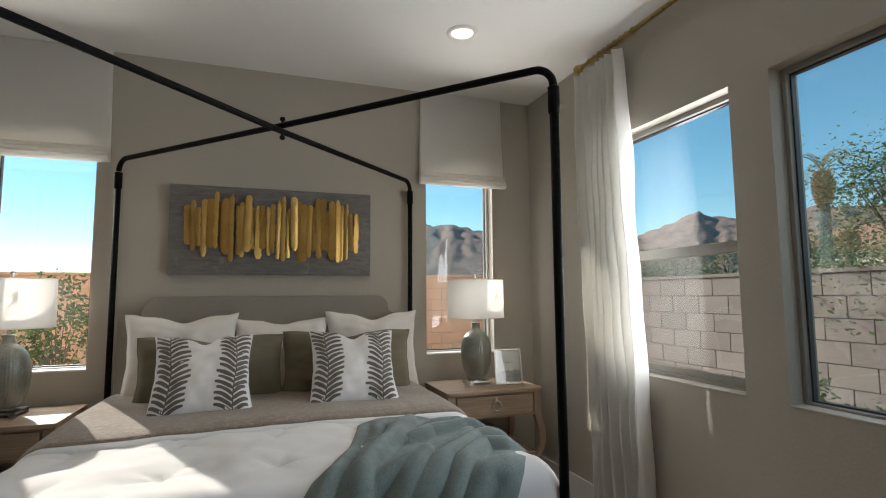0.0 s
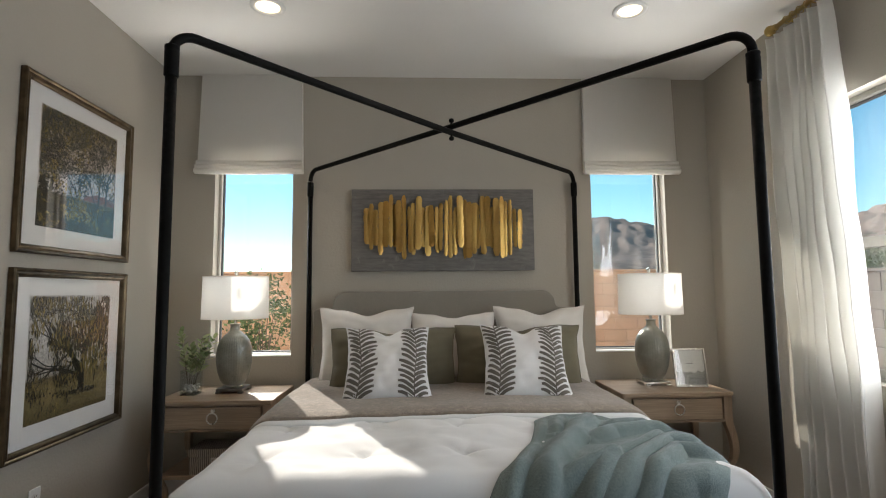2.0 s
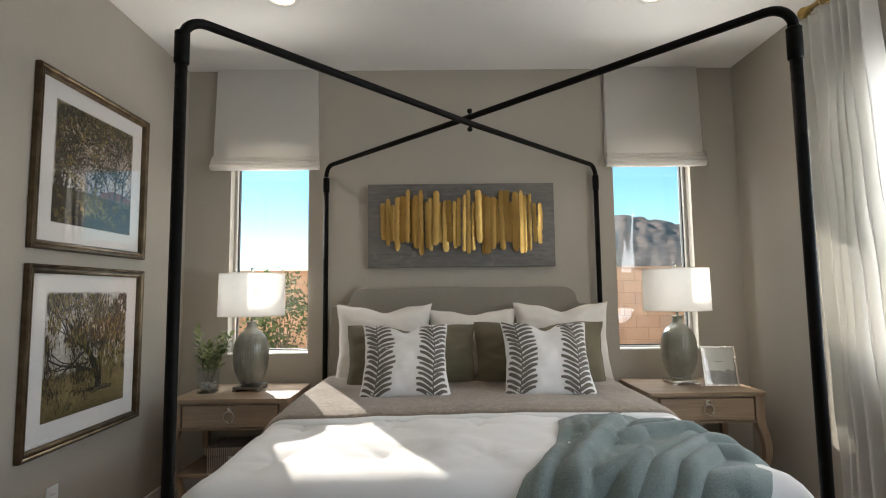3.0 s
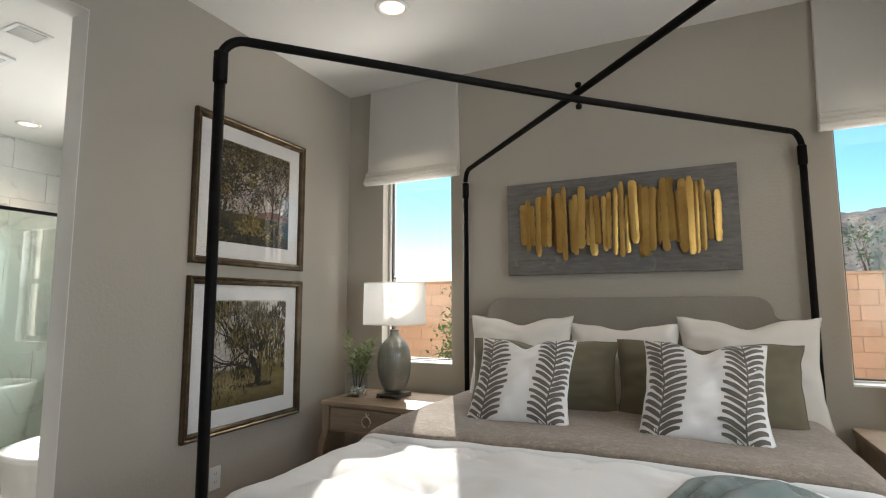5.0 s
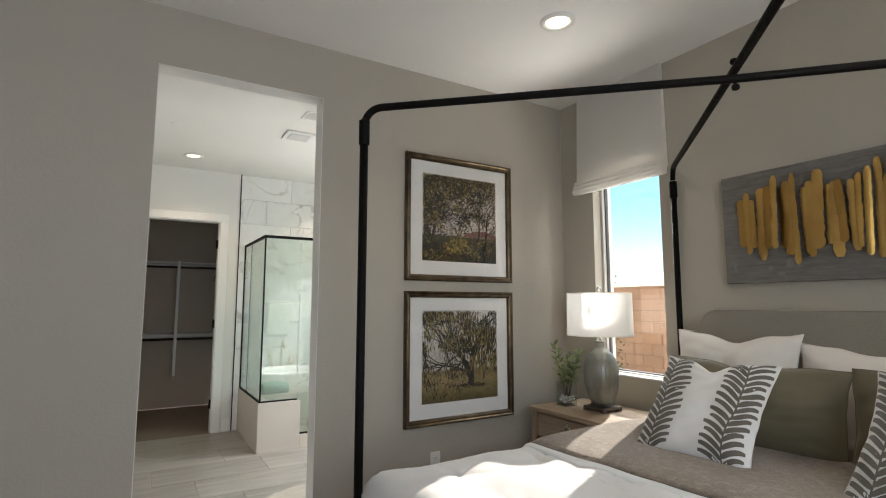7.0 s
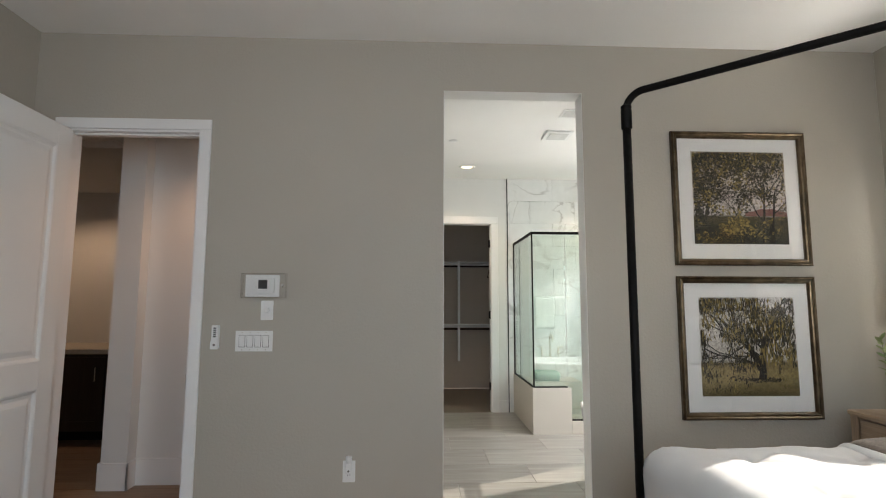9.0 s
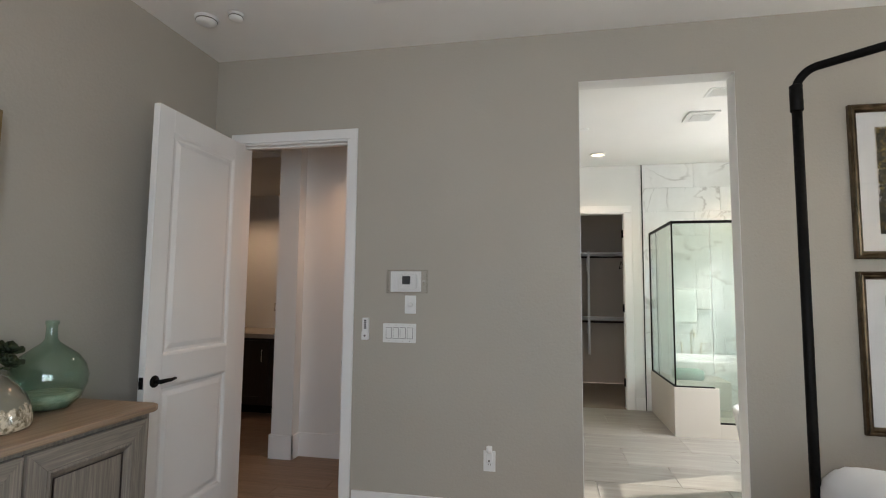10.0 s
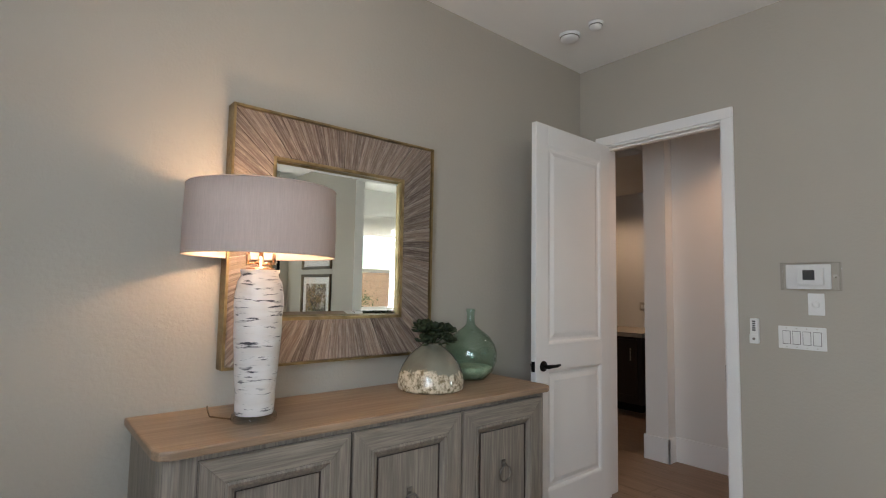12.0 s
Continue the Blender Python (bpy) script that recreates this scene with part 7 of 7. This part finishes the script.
def towel(y, w, drop, col, label):
    t = thing("hanging_towel", (-0.181, y, 1.5), label, "towel", "towels on the rail")

    def fn(u, v):
        a = v * 2 - 1
        yy = (u - 0.5) * w + 0.008 * math.sin(7 * u)
        x = 0.0185 * (1 if a > 0 else -1) * min(1, abs(a) * 8) + 0.004 * math.sin(12 * u) * abs(a)
        return (x, yy, 0.012 - drop * abs(a))

    ob = part("cloth", Shape().grid(fn, 16, 24), fabric("towel_terry", col, 300, 0.05, 0.9), t, "", True)
    ob.modifiers.new("cloth_thickness", 'SOLIDIFY').thickness = 0.008


towel(-1.05, 0.3, 0.5, (0.62, 0.66, 0.6), "pale sage bath towel folded over the rail")
towel(-0.8, 0.18, 0.3, (0.75, 0.74, 0.7), "white hand towel folded over the rail")

bs = thing("roman_shade", (-1.35, 0, 2.62), "white roman shade in the bathroom window", "roman shade", "roman shades")
part("panel", Shape().grid(lambda u, v: ((2 * u - 1) * 0.98, -0.03 - 0.003 * math.sin(8 * u), -0.33 * v), 20, 6).grid(lambda u, v: ((1 - 2 * u) * 0.98, -0.004, -0.33 * v), 20, 6), M_BLIND, bs, "", True)
part("fold", Shape().tube([(-0.985, -0.035, -0.335), (0.985, -0.035, -0.335)], 0.022, 12), M_BLIND, bs, "", True)

# ---- walk-in closet ----
for z in (1.0, 2.02):
    sh = thing("closet_shelf", (CLOSET_X, -2.1, z), "white closet shelf with dark hanging rod", "closet shelf", "closet shelves")
    part("board", Shape().box(0.001, -1.15, 0.045, 0.34, 1.15, 0.063), M_TRIM, sh, bevel=0.002)
    part("cleat", Shape().box(0.001, -1.15, 0.0, 0.018, 1.15, 0.0445), M_TRIM, sh)
    part("rod", Shape().tube([(0.27, -1.15, -0.01), (0.27, 1.15, -0.01)], 0.016, 14), metal("bronze_rod", (0.06, 0.045, 0.035), 0.4), sh, "dark bronze rod", True)
    part("bracket", Shape().prism([(0.0185, -0.22), (0.035, -0.22), (0.3, 0.02), (0.3, 0.0445), (0.0185, 0.0445)], 'xz', -0.27, -0.245), M_TRIM, sh)
up = thing("closet_upright", (CLOSET_X, -2.36, 0), "white vertical closet support", "closet support")
part("post", Shape().box(0.275, -0.018, 0.48, 0.31, 0.018, 2.1), M_TRIM, up, bevel=0.002)
part("saddle", Shape().box(0.25, -0.025, 0.97, 0.274, 0.025, 1.05).box(0.25, -0.025, 1.99, 0.274, 0.025, 2.06), M_TRIM, up)


def hanger(y, z):
    t = thing("coat_hanger", (CLOSET_X + 0.27, y, z), "dark plastic coat hanger on the closet rod", "coat hanger", "coat hangers")
    hook = [(0.021 * math.cos(q), 0, 0.0 + 0.021 * math.sin(q)) for q in [radians(a) for a in range(-20, 181, 20)]] + [(-0.02, 0, -0.02), (0, 0, -0.045), (0, 0, -0.07)]
    part("hook", Shape().tube(hook, 0.0025, 8), M_CHROME, t, "", True)
    part("body", Shape().tube([(0, 0, -0.07), (-0.2, 0, -0.16), (-0.2, 0, -0.175), (0.2, 0, -0.175), (0.2, 0, -0.16), (0, 0, -0.07)], 0.005, 8), M_BLACK, t, "", True)


hanger(-1.86, 2.01)
hanger(-1.8, 0.99)

# ---- bar niche beyond the hall ----
bar = thing("base_cabinet", (-2.75, -6.6, 0), "espresso shaker base cabinet in the dim bar niche", "cabinet")
part("body", Shape().box(-0.5, -1.4, 0.1, 0.38, 0.45, 0.87), M_DARKWOOD, bar)
part("toe_kick", Shape().box(-0.45, -1.38, 0.0, 0.31, 0.4, 0.0995), M_BLACK, bar)
for i in range(3):
    y0 = -1.38 + 0.6 * i
    d = part("door", Shape().box(0.3805, y0, 0.14, 0.39, y0 + 0.58, 0.84), M_DARKWOOD, bar)
    part("door_frame", Shape().box(0.3905, y0, 0.14, 0.4, y0 + 0.06, 0.84).box(0.3905, y0 + 0.52, 0.14, 0.4, y0 + 0.58, 0.84).box(0.3905, y0 + 0.06, 0.14, 0.4, y0 + 0.52, 0.2).box(0.3905, y0 + 0.06, 0.78, 0.4, y0 + 0.52, 0.84), M_DARKWOOD, d)
    part("handle", Shape().tube([(0.415, y0 + 0.5, 0.6), (0.415, y0 + 0.5, 0.74)], 0.005, 8).tube([(0.4005, y0 + 0.5, 0.61), (0.415, y0 + 0.5, 0.61)], 0.004, 8).tube([(0.4005, y0 + 0.5, 0.73), (0.415, y0 + 0.5, 0.73)], 0.004, 8), M_NICKEL, d)
ct = thing("countertop", (-2.75, -6.6, 0.8705), "beige stone countertop on the bar cabinet", "countertop")
part("slab", Shape().box(-0.54, -1.43, 0, 0.42, 0.47, 0.05), solid("beige_quartz", (0.5, 0.44, 0.37), 0.25, 0, 0.1, 40), ct, bevel=0.004)
bo = thing("wall_outlet", (-3.3, -6.63, 1.2), "small outlet above the bar counter", "outlet")
part("cover_plate", Shape().box(0.0005, -0.055, -0.055, 0.007, 0.055, 0.055), M_NICKEL, bo, bevel=0.002)
part("socket_face", Shape().box(0.0072, -0.03, -0.025, 0.01, -0.004, 0.025).box(0.0072, 0.004, -0.025, 0.01, 0.03, 0.025), M_PLATE, bo)
dk = thing("tall_cabinet", (-2.9, -5.86, 0), "dark wood tall cabinet beside the bar", "cabinet")
part("body", Shape().box(-0.38, -0.25, 0.0, 0.30, 0.35, 2.55), M_DARKWOOD, dk, bevel=0.003)
part("door", Shape().box(0.3005, -0.23, 0.1, 0.32, 0.33, 2.5), M_DARKWOOD, dk, bevel=0.002)
part("glass_strip", Shape().box(-0.1, -0.262, 1.1, 0.0, -0.2505, 2.0), M_MIRROR, dk, "narrow mirrored strip")

# ---- outside: gravel yard, block walls, planting, hills, palm, neighbour ----
ground = Shape()
gr = [0.2, 12, 30, 80, 250, 900, 2600]
gv, gf = [(1.0, -2.0, -0.16)], []
for r in gr[1:]:
    gv += [(1 + r * math.cos(2 * math.pi * i / 48), -2 + r * math.sin(2 * math.pi * i / 48), -0.16) for i in range(48)]
gf += [(0, 1 + i, 1 + (i + 1) % 48) for i in range(48)]
for j in range(len(gr) - 2):
    gf += [(1 + j * 48 + i, 1 + (j + 1) * 48 + i, 1 + (j + 1) * 48 + (i + 1) % 48, 1 + j * 48 + (i + 1) % 48) for i in range(48)]
structure("ground", ground.add(gv, gf), M_GRAVEL, "brown desert gravel ground", "ground")


def hills():
    """Desert hills: heights by bearing (degrees from north to east) and distance."""
    ridge_line = [(-15, 0.2), (-6, 0.5), (0, 2.2), (6, 5.8), (12.9, 7.7), (17, 7.9), (21, 7.8), (25.6, 6.6), (31, 5.0), (36, 5.0), (40.7, 6.1), (43.2, 7.0), (45.2, 7.7), (46.4, 8.2), (48, 7.5), (52, 7.2), (56, 7.7), (66, 6.8), (80, 5.5), (101, 3)]

    def high(b):
        for (b0, e0), (b1, e1) in zip(ridge_line, ridge_line[1:]):
            if b <= b1:
                q = max(0.0, (b - b0) / (b1 - b0))
                return e0 + (e1 - e0) * q
        return 3.0

    s = Shape()
    nb, nr = 420, 60
    v = []
    for j in range(nr + 1):
        q = j / nr
        r = 260 + 460 * q
        for i in range(nb + 1):
            b = -15 + 115 * i / nb
            el = high(b) + 0.22 * noise.fractal(Vector((b * 0.22, 3.3, 0.4)), 1.0, 2.2, 5)
            ridge = math.sin(math.pi * min(1.0, q * 0.98 + 0.02) * 0.5) ** 0.9
            z = max(-0.5, math.tan(radians(max(0, el))) * 720 * ridge * (0.62 + 0.38 * q))
            z += 4.5 * ridge * min(1, z / 15) * noise.fractal(Vector((b * 0.8, r * 0.02, 1.0)), 0.9, 2.1, 6)
            z = max(z, -0.5)
            v.append((r * math.sin(radians(b)), r * math.cos(radians(b)), z))
    f = [(j * (nb + 1) + i, j * (nb + 1) + i + 1, (j + 1) * (nb + 1) + i + 1, (j + 1) * (nb + 1) + i) for j in range(nr) for i in range(nb)]
    s.add(v, f)
    ob = single("desert_hill", s, M_HILL, "rugged brown desert hills beyond the garden walls", "hill", True, 0, "structure")
    return ob


hills()
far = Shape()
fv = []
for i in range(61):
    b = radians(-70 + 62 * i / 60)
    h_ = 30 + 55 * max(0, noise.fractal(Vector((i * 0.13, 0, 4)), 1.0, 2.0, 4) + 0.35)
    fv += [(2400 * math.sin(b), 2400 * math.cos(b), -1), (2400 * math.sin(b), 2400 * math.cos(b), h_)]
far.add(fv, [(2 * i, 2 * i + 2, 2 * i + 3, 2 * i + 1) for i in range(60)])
structure("backdrop_far_hills", far, M_FARHILL, "far hills on the horizon, painted blue for haze", "backdrop")


def tree(name, loc, height, spread, leaves, leaf, mat_leaf, seed, label, category="tree", trunk=0.06, low=0.3, clumps=26):
    t = thing(name, loc, label, category)
    rnd = random.Random(seed)
    tk, lv = Shape(), Shape()
    top = height * (low + 0.25)
    tk.tube([(0, 0, 0), (rnd.uniform(-0.05, 0.05), rnd.uniform(-0.05, 0.05), top * 0.5), (rnd.uniform(-0.1, 0.1), rnd.uniform(-0.1, 0.1), top)], [trunk, trunk * 0.75, trunk * 0.5], 9)
    cs = []
    for i in range(clumps):
        a, q = rnd.uniform(0, 6.28), rnd.uniform(0, 1)
        z = height * (low + (1 - low) * q)
        rr = spread * math.sin(math.pi * (0.18 + 0.74 * q)) * rnd.uniform(0.25, 1.0)
        c = Vector((rr * math.cos(a), rr * math.sin(a), z))
        cs.append(c)
        mid = Vector((0, 0, top * rnd.uniform(0.6, 1.0))).lerp(c, 0.5) + Vector((0, 0, 0.05 * height))
        tk.tube([(0, 0, top * rnd.uniform(0.5, 1.0)), mid, c], [trunk * 0.35, trunk * 0.2, trunk * 0.06], 6)
    for i in range(leaves):
        c = rnd.choice(cs)
        g = spread * 0.2
        p = c + Vector((rnd.gauss(0, g), rnd.gauss(0, g), rnd.gauss(0, g * 0.8)))
        p.z = max(p.z, 0.03)
        d = Vector((rnd.uniform(-1, 1), rnd.uniform(-1, 1), rnd.uniform(-0.6, 1))).normalized()
        s = d.orthogonal().normalized()
        ln = leaf * rnd.uniform(0.6, 1.2)
        lv.add([p, p + d * ln * 0.5 + s * ln * 0.22, p + d * ln, p + d * ln * 0.5 - s * ln * 0.22], [(0, 1, 2, 3)])
    part("trunk", tk, M_BARK, t, "", True)
    part("crown", lv, mat_leaf, t)
    return t


G = -0.16
tree("shrub", (-0.28, 3.2, G), 1.75, 0.5, 1900, 0.075, M_DARKLEAF, 1, "dark green flowering shrub in front of the tan wall", "shrub", 0.03, 0.12, 22)
tree("shrub", (-2.9, 3.5, G), 2.1, 0.6, 1500, 0.07, M_LEAF, 2, "green shrub in front of the tan wall", "shrub", 0.03, 0.2, 16)
tree("shrub", (6.05, -0.9, G), 0.85, 0.42, 900, 0.06, M_DARKLEAF, 3, "low dark shrub by the block wall", "shrub", 0.02, 0.12, 14)
tree("olive_tree", (8.1, -0.62, G), 2.95, 1.35, 26000, 0.055, M_LEAF, 4, "light green olive tree by the garden wall", "tree", 0.09, 0.3, 60)
for i, (x, y, h_, sp) in enumerate(((22, 20, 3.6, 2.6), (26, 22, 3.8, 3.0), (19, 21, 3.4, 2.3), (30, 21, 4.2, 3.0), (24, 12, 4.0, 2.4))):
    tree("tree", (x, y, G), h_, sp, 4200, 0.22, M_LEAF, 20 + i, "round green tree beyond the block wall", "tree", 0.12, 0.2, 40)
tree("tree", (3.9, 8.2, G), 3.1, 1.0, 1600, 0.09, M_LEAF, 31, "sparse green tree beyond the tan wall", "tree", 0.05, 0.3, 24)
tree("tree", (5.6, 9.0, G), 2.9, 0.9, 1300, 0.09, M_LEAF, 32, "sparse green tree beyond the tan wall", "tree", 0.05, 0.3, 20)


def palm(loc, height):
    t = thing("palm_tree", loc, "tall date palm with trimmed shaggy crown", "palm tree")
    rnd = random.Random(6)
    prof = [(0.42, 0)] + [(0.25 + 0.03 * (i % 2), height * 0.7 * i / 24) for i in range(1, 25)]
    part("trunk", Shape().lathe(prof, 14), M_BARK, t, "", True)
    cr = Shape()
    z0 = height * 0.7
    for j in range(12):
        for i in range(12):
            a = 2 * math.pi * (i + 0.5 * (j % 2)) / 12
            z = z0 + (height * 0.2) * j / 12
            r = 0.27 + 0.17 * math.sin(math.pi * (j + 1) / 13)
            p = Vector((r * math.cos(a), r * math.sin(a), z))
            o = Vector((math.cos(a), math.sin(a), 0))
            s = Vector((-math.sin(a), math.cos(a), 0))
            cr.add([p - s * 0.11, p + s * 0.11, p + o * 0.16 + Vector((0, 0, 0.22)), p - o * 0.2 - s * 0.1, p - o * 0.2 + s * 0.1], [(0, 1, 2), (1, 4, 2), (4, 3, 2), (3, 0, 2)])
    cr.lathe([(0.24, z0), (0.42, z0 + height * 0.1), (0.22, z0 + height * 0.2)], 14)
    part("boot_collar", cr, solid("palm_boot_husk", (0.36, 0.25, 0.15), 0.9, 0, 0.25, 4), t, "brown trimmed frond boots")
    zt = height * 0.9
    for i in range(6):
        a = i * 1.05 + rnd.uniform(-0.2, 0.2)
        el = rnd.uniform(0.7, 1.3)
        ln = rnd.uniform(1.9, 2.6)
        pts = []
        for k in range(9):
            q = k / 8
            e = el - 0.9 * q * q
            pts.append(Vector((math.cos(a) * ln * q * math.cos(e), math.sin(a) * ln * q * math.cos(e), zt + ln * q * math.sin(e))))
        f = Shape().tube(pts, [0.035 * (1 - 0.8 * k / 8) for k in range(9)], 5)
        side = Vector((-math.sin(a), math.cos(a), 0))
        for k in range(2, 9):
            for m in range(5):
                p = pts[k - 1].lerp(pts[k], m / 5)
                d = (pts[k] - pts[k - 1]).normalized()
                for sg_ in (-1, 1):
                    w = (side * sg_ + d * 1.1 + Vector((0, 0, 0.25))).normalized()
                    f.add([p, p + w * 0.16 + d * 0.02, p + w * 0.32, p + w * 0.15 - d * 0.025], [(0, 1, 2, 3)])
        part("frond", f, M_FROND, t)


palm((29.95, 14.85, G), 9.0)
palm((33.5, 16.0, G), 5.6)


def neighbour_house():
    t = thing("house", (42, 20, G), "pale stucco neighbouring house with terracotta roof", "house")
    part("wall", Shape().box(-3, -7, 0, 6, 7, 4.6), M_STUCCO, t)
    part("roof", Shape().add([(-3.6, -7.6, 4.6), (6.6, -7.6, 4.6), (6.6, 7.6, 4.6), (-3.6, 7.6, 4.6), (1.5, -5, 6.6), (1.5, 5, 6.6)], [(0, 1, 4), (1, 2, 5, 4), (2, 3, 5), (3, 0, 4, 5), (3, 2, 1, 0)]), M_ROOFTILE, t)
    for y in (-4, -1, 2):
        w = part("window", Shape().box(-3.06, y, 2.4, -3.0005, y + 1.2, 3.8), M_DARKFRAME, t)
        part("frame", Shape().box(-3.1, y - 0.1, 2.3, -3.0605, y, 3.9).box(-3.1, y + 1.2, 2.3, -3.0605, y + 1.3, 3.9).box(-3.1, y, 3.8, -3.0605, y + 1.2, 3.9), M_TRIM, w)


neighbour_house()

# unseen slab added over all rooms to keep light out from above
structure("roof", Shape().box(CLOSET_X - 0.1, -8.72, H + 0.16, RX + 0.171, 0.171, H + 0.4), M_STUCCO, "unseen slab added over the rooms to block light", "roof")


# ---- pieces: planks, tiles, blocks ----
def sized_box(cache, name, material, w, d, h, c=0.002):
    """A box mesh of real size with a small chamfer round its upper face, shared by alike pieces."""
    key = (name, material.name, round(w, 3), round(d, 3), round(h, 3))
    if key not in cache:
        v = [(0, 0, 0), (w, 0, 0), (w, d, 0), (0, d, 0), (0, 0, h - c), (w, 0, h - c), (w, d, h - c), (0, d, h - c), (c, c, h), (w - c, c, h), (w - c, d - c, h), (c, d - c, h)]
        f = [(3, 2, 1, 0), (0, 1, 5, 4), (1, 2, 6, 5), (2, 3, 7, 6), (3, 0, 4, 7), (4, 5, 9, 8), (5, 6, 10, 9), (6, 7, 11, 10), (7, 4, 8, 11), (8, 9, 10, 11)]
        me = bpy.data.meshes.new(name)
        me.from_pydata(v, [], f)
        me.materials.append(material)
        cache[key] = me
    return cache[key]


CACHE = {}


def piece(name, me, parent, m):
    ob = new(name, me)
    ob.parent = parent
    ob.matrix_local = m
    return ob


def lay_planks(floor_name, x0, x1, y0, y1, w, length, material, top, seed):
    fl = bpy.data.objects[floor_name]
    rnd = random.Random(seed)
    x = x0
    while x < x1 - 0.02:
        ww = min(w, x1 - x) - 0.002
        y = y0 - rnd.uniform(0, length * 0.8)
        while y < y1 - 0.01:
            a, b = max(y, y0), min(y + length, y1)
            if b - a > 0.05:
                q = round((b - a) / 0.1) * 0.1 if a > y0 and b < y1 else b - a
                piece("plank", sized_box(CACHE, "plank", material, ww, q - 0.002, 0.0118, 0.0015), fl, pose(x, a, top - 0.0118))
            y += length
        x += w


lay_planks("floor", 0.0, RX, RY, -0.0, 0.19, 1.6, M_FLOORWOOD, 0.0, 1)
lay_planks("floor_hall", -3.29, -0.125, -8.5, -3.43, 0.19, 1.6, M_FLOORWOOD, 0.0, 2)
single("threshold_planks", Shape().box(-0.1245, -5.113, -0.012, -0.0005, -4.342, -0.0005), M_FLOORWOOD, "brown wood threshold in the doorway", "threshold", kind="structure")

bf = bpy.data.objects["floor_bath"]
x = -0.125
row = 0
while x > BATH_X + 0.02:
    x_lo = max(x - 0.4575, BATH_X)
    y = -3.3 - (0.31 * (row % 3))
    while y < -0.01:
        a, b = max(y, -3.3), min(y + 0.93, -0.002)
        if b - a > 0.03:
            piece("tile", sized_box(CACHE, "bath_tile", M_BATHTILE, x - x_lo - 0.004, b - a - 0.004, 0.0075, 0.001), bf, pose(x_lo + 0.002, a + 0.002, -0.006))
        y += 0.93
    x -= 0.4575
    row += 1


def marble_wall(parent, place, u0, u1, z0, z1, skip=None):
    z, r = z1, 0
    while z > z0 + 0.01:
        zl = max(z - 0.305, z0)
        u = u0 - 0.305 * (r % 2)
        while u < u1 - 0.005:
            a, b = max(u, u0), min(u + 0.61, u1)
            if b - a > 0.02 and not (skip and skip(a, b, zl, z)):
                me = sized_box(CACHE, "marble", M_MARBLE, b - a - 0.003, z - zl - 0.003, 0.009, 0.001)
                piece("tile", me, parent, place(a, zl))
            u += 0.61
        z -= 0.305
        r += 1


YZ = Matrix(((0, 0, 1, 0), (1, 0, 0, 0), (0, 1, 0, 0), (0, 0, 0, 1)))
marble_wall(bpy.data.objects["wall_bath_west"], lambda a, z: Matrix.Translation((BATH_X + 0.0008, a, z)) @ YZ, -1.821, -0.01, 0.06, BH - 0.001)
XZ = Matrix(((-1, 0, 0, 0), (0, 0, -1, 0), (0, 1, 0, 0), (0, 0, 0, 1)))
marble_wall(bpy.data.objects["wall_north_bath"], lambda a, z: Matrix.Translation((-a, -0.0008, z)) @ XZ, 2.5, 3.64, 0.06, BH - 0.001)
NX = Matrix(((0, 0, -1, 0), (-1, 0, 0, 0), (0, 1, 0, 0), (0, 0, 0, 1)))
marble_wall(bpy.data.objects["wall_west_bath_side"], lambda a, z: Matrix.Translation((-0.1212, -a, z)) @ NX, 0.012, 1.93, 0.002, BH - 0.001)


def block_wall(name, axis, at, u0, u1, z0, z1, material, mortar, label, limit):
    """A garden wall of 0.4 x 0.2 m blocks proud of a mortar core; the nearest blocks are pieces, the rest one part."""
    core = Shape()
    if axis == 'y':
        core.box(at + 0.006, u0, z0, at + 0.15, u1, z1)
    else:
        core.box(u0, at + 0.006, z0, u1, at + 0.15, z1)
    w = structure(name, core, mortar, label, "garden wall")
    rest = Shape()
    r, z = 0, z1
    while z > z0 + 0.02:
        zl = max(z - 0.203, z0)
        u = u0 - 0.203 * (r % 2)
        while u < u1 - 0.02:
            a, b = max(u, u0) + 0.0035, min(u + 0.406, u1) - 0.0035
            if b - a > 0.03:
                near = limit[0] < (a + b) / 2 < limit[1]
                if near:
                    me = sized_box(CACHE, "block", material, b - a, z - zl - 0.007, 0.016, 0.003)
                    m = Matrix.Translation((at + 0.0058, b, zl)) @ NX if axis == 'y' else Matrix.Translation((b, at + 0.0058, zl)) @ XZ
                    if axis == 'x':
                        m = Matrix.Translation((a, at + 0.0058, zl)) @ Matrix(((1, 0, 0, 0), (0, 0, -1, 0), (0, 1, 0, 0), (0, 0, 0, 1)))
                    piece("block", me, w, m)
                elif axis == 'y':
                    rest.box(at - 0.01, a, zl, at + 0.0058, b, z - 0.01)
                else:
                    rest.box(a, at - 0.01, zl, b, at + 0.0058, z - 0.01)
            u += 0.406
        z -= 0.203
        r += 1
    if rest.v:
        tagged(part("far_blocks", rest, material, w), kind="stuff")
    return w


block_wall("garden_wall_east", 'y', 6.75, -9.0, 5.2, -0.16, 1.62, M_BLOCK, M_MORTAR, "grey-pink concrete block garden wall", (-2.0, 4.5))
block_wall("garden_wall_north", 'x', 5.2, -9.0, 6.74, -0.16, 1.78, M_TANBLOCK, solid("tan_mortar", (0.45, 0.28, 0.19), 0.95), "tan-orange block garden wall", (-4.5, 6.7))
structure("wall_cap_east", Shape().box(6.72, -9.0, 1.6205, 6.93, 5.2, 1.66), M_BLOCK, "flat concrete cap on the block wall", "wall cap", 0.006)
structure("wall_cap_north", Shape().box(-9.0, 5.17, 1.7805, 6.72, 5.38, 1.82), M_TANBLOCK, "flat cap on the tan wall", "wall cap", 0.006)
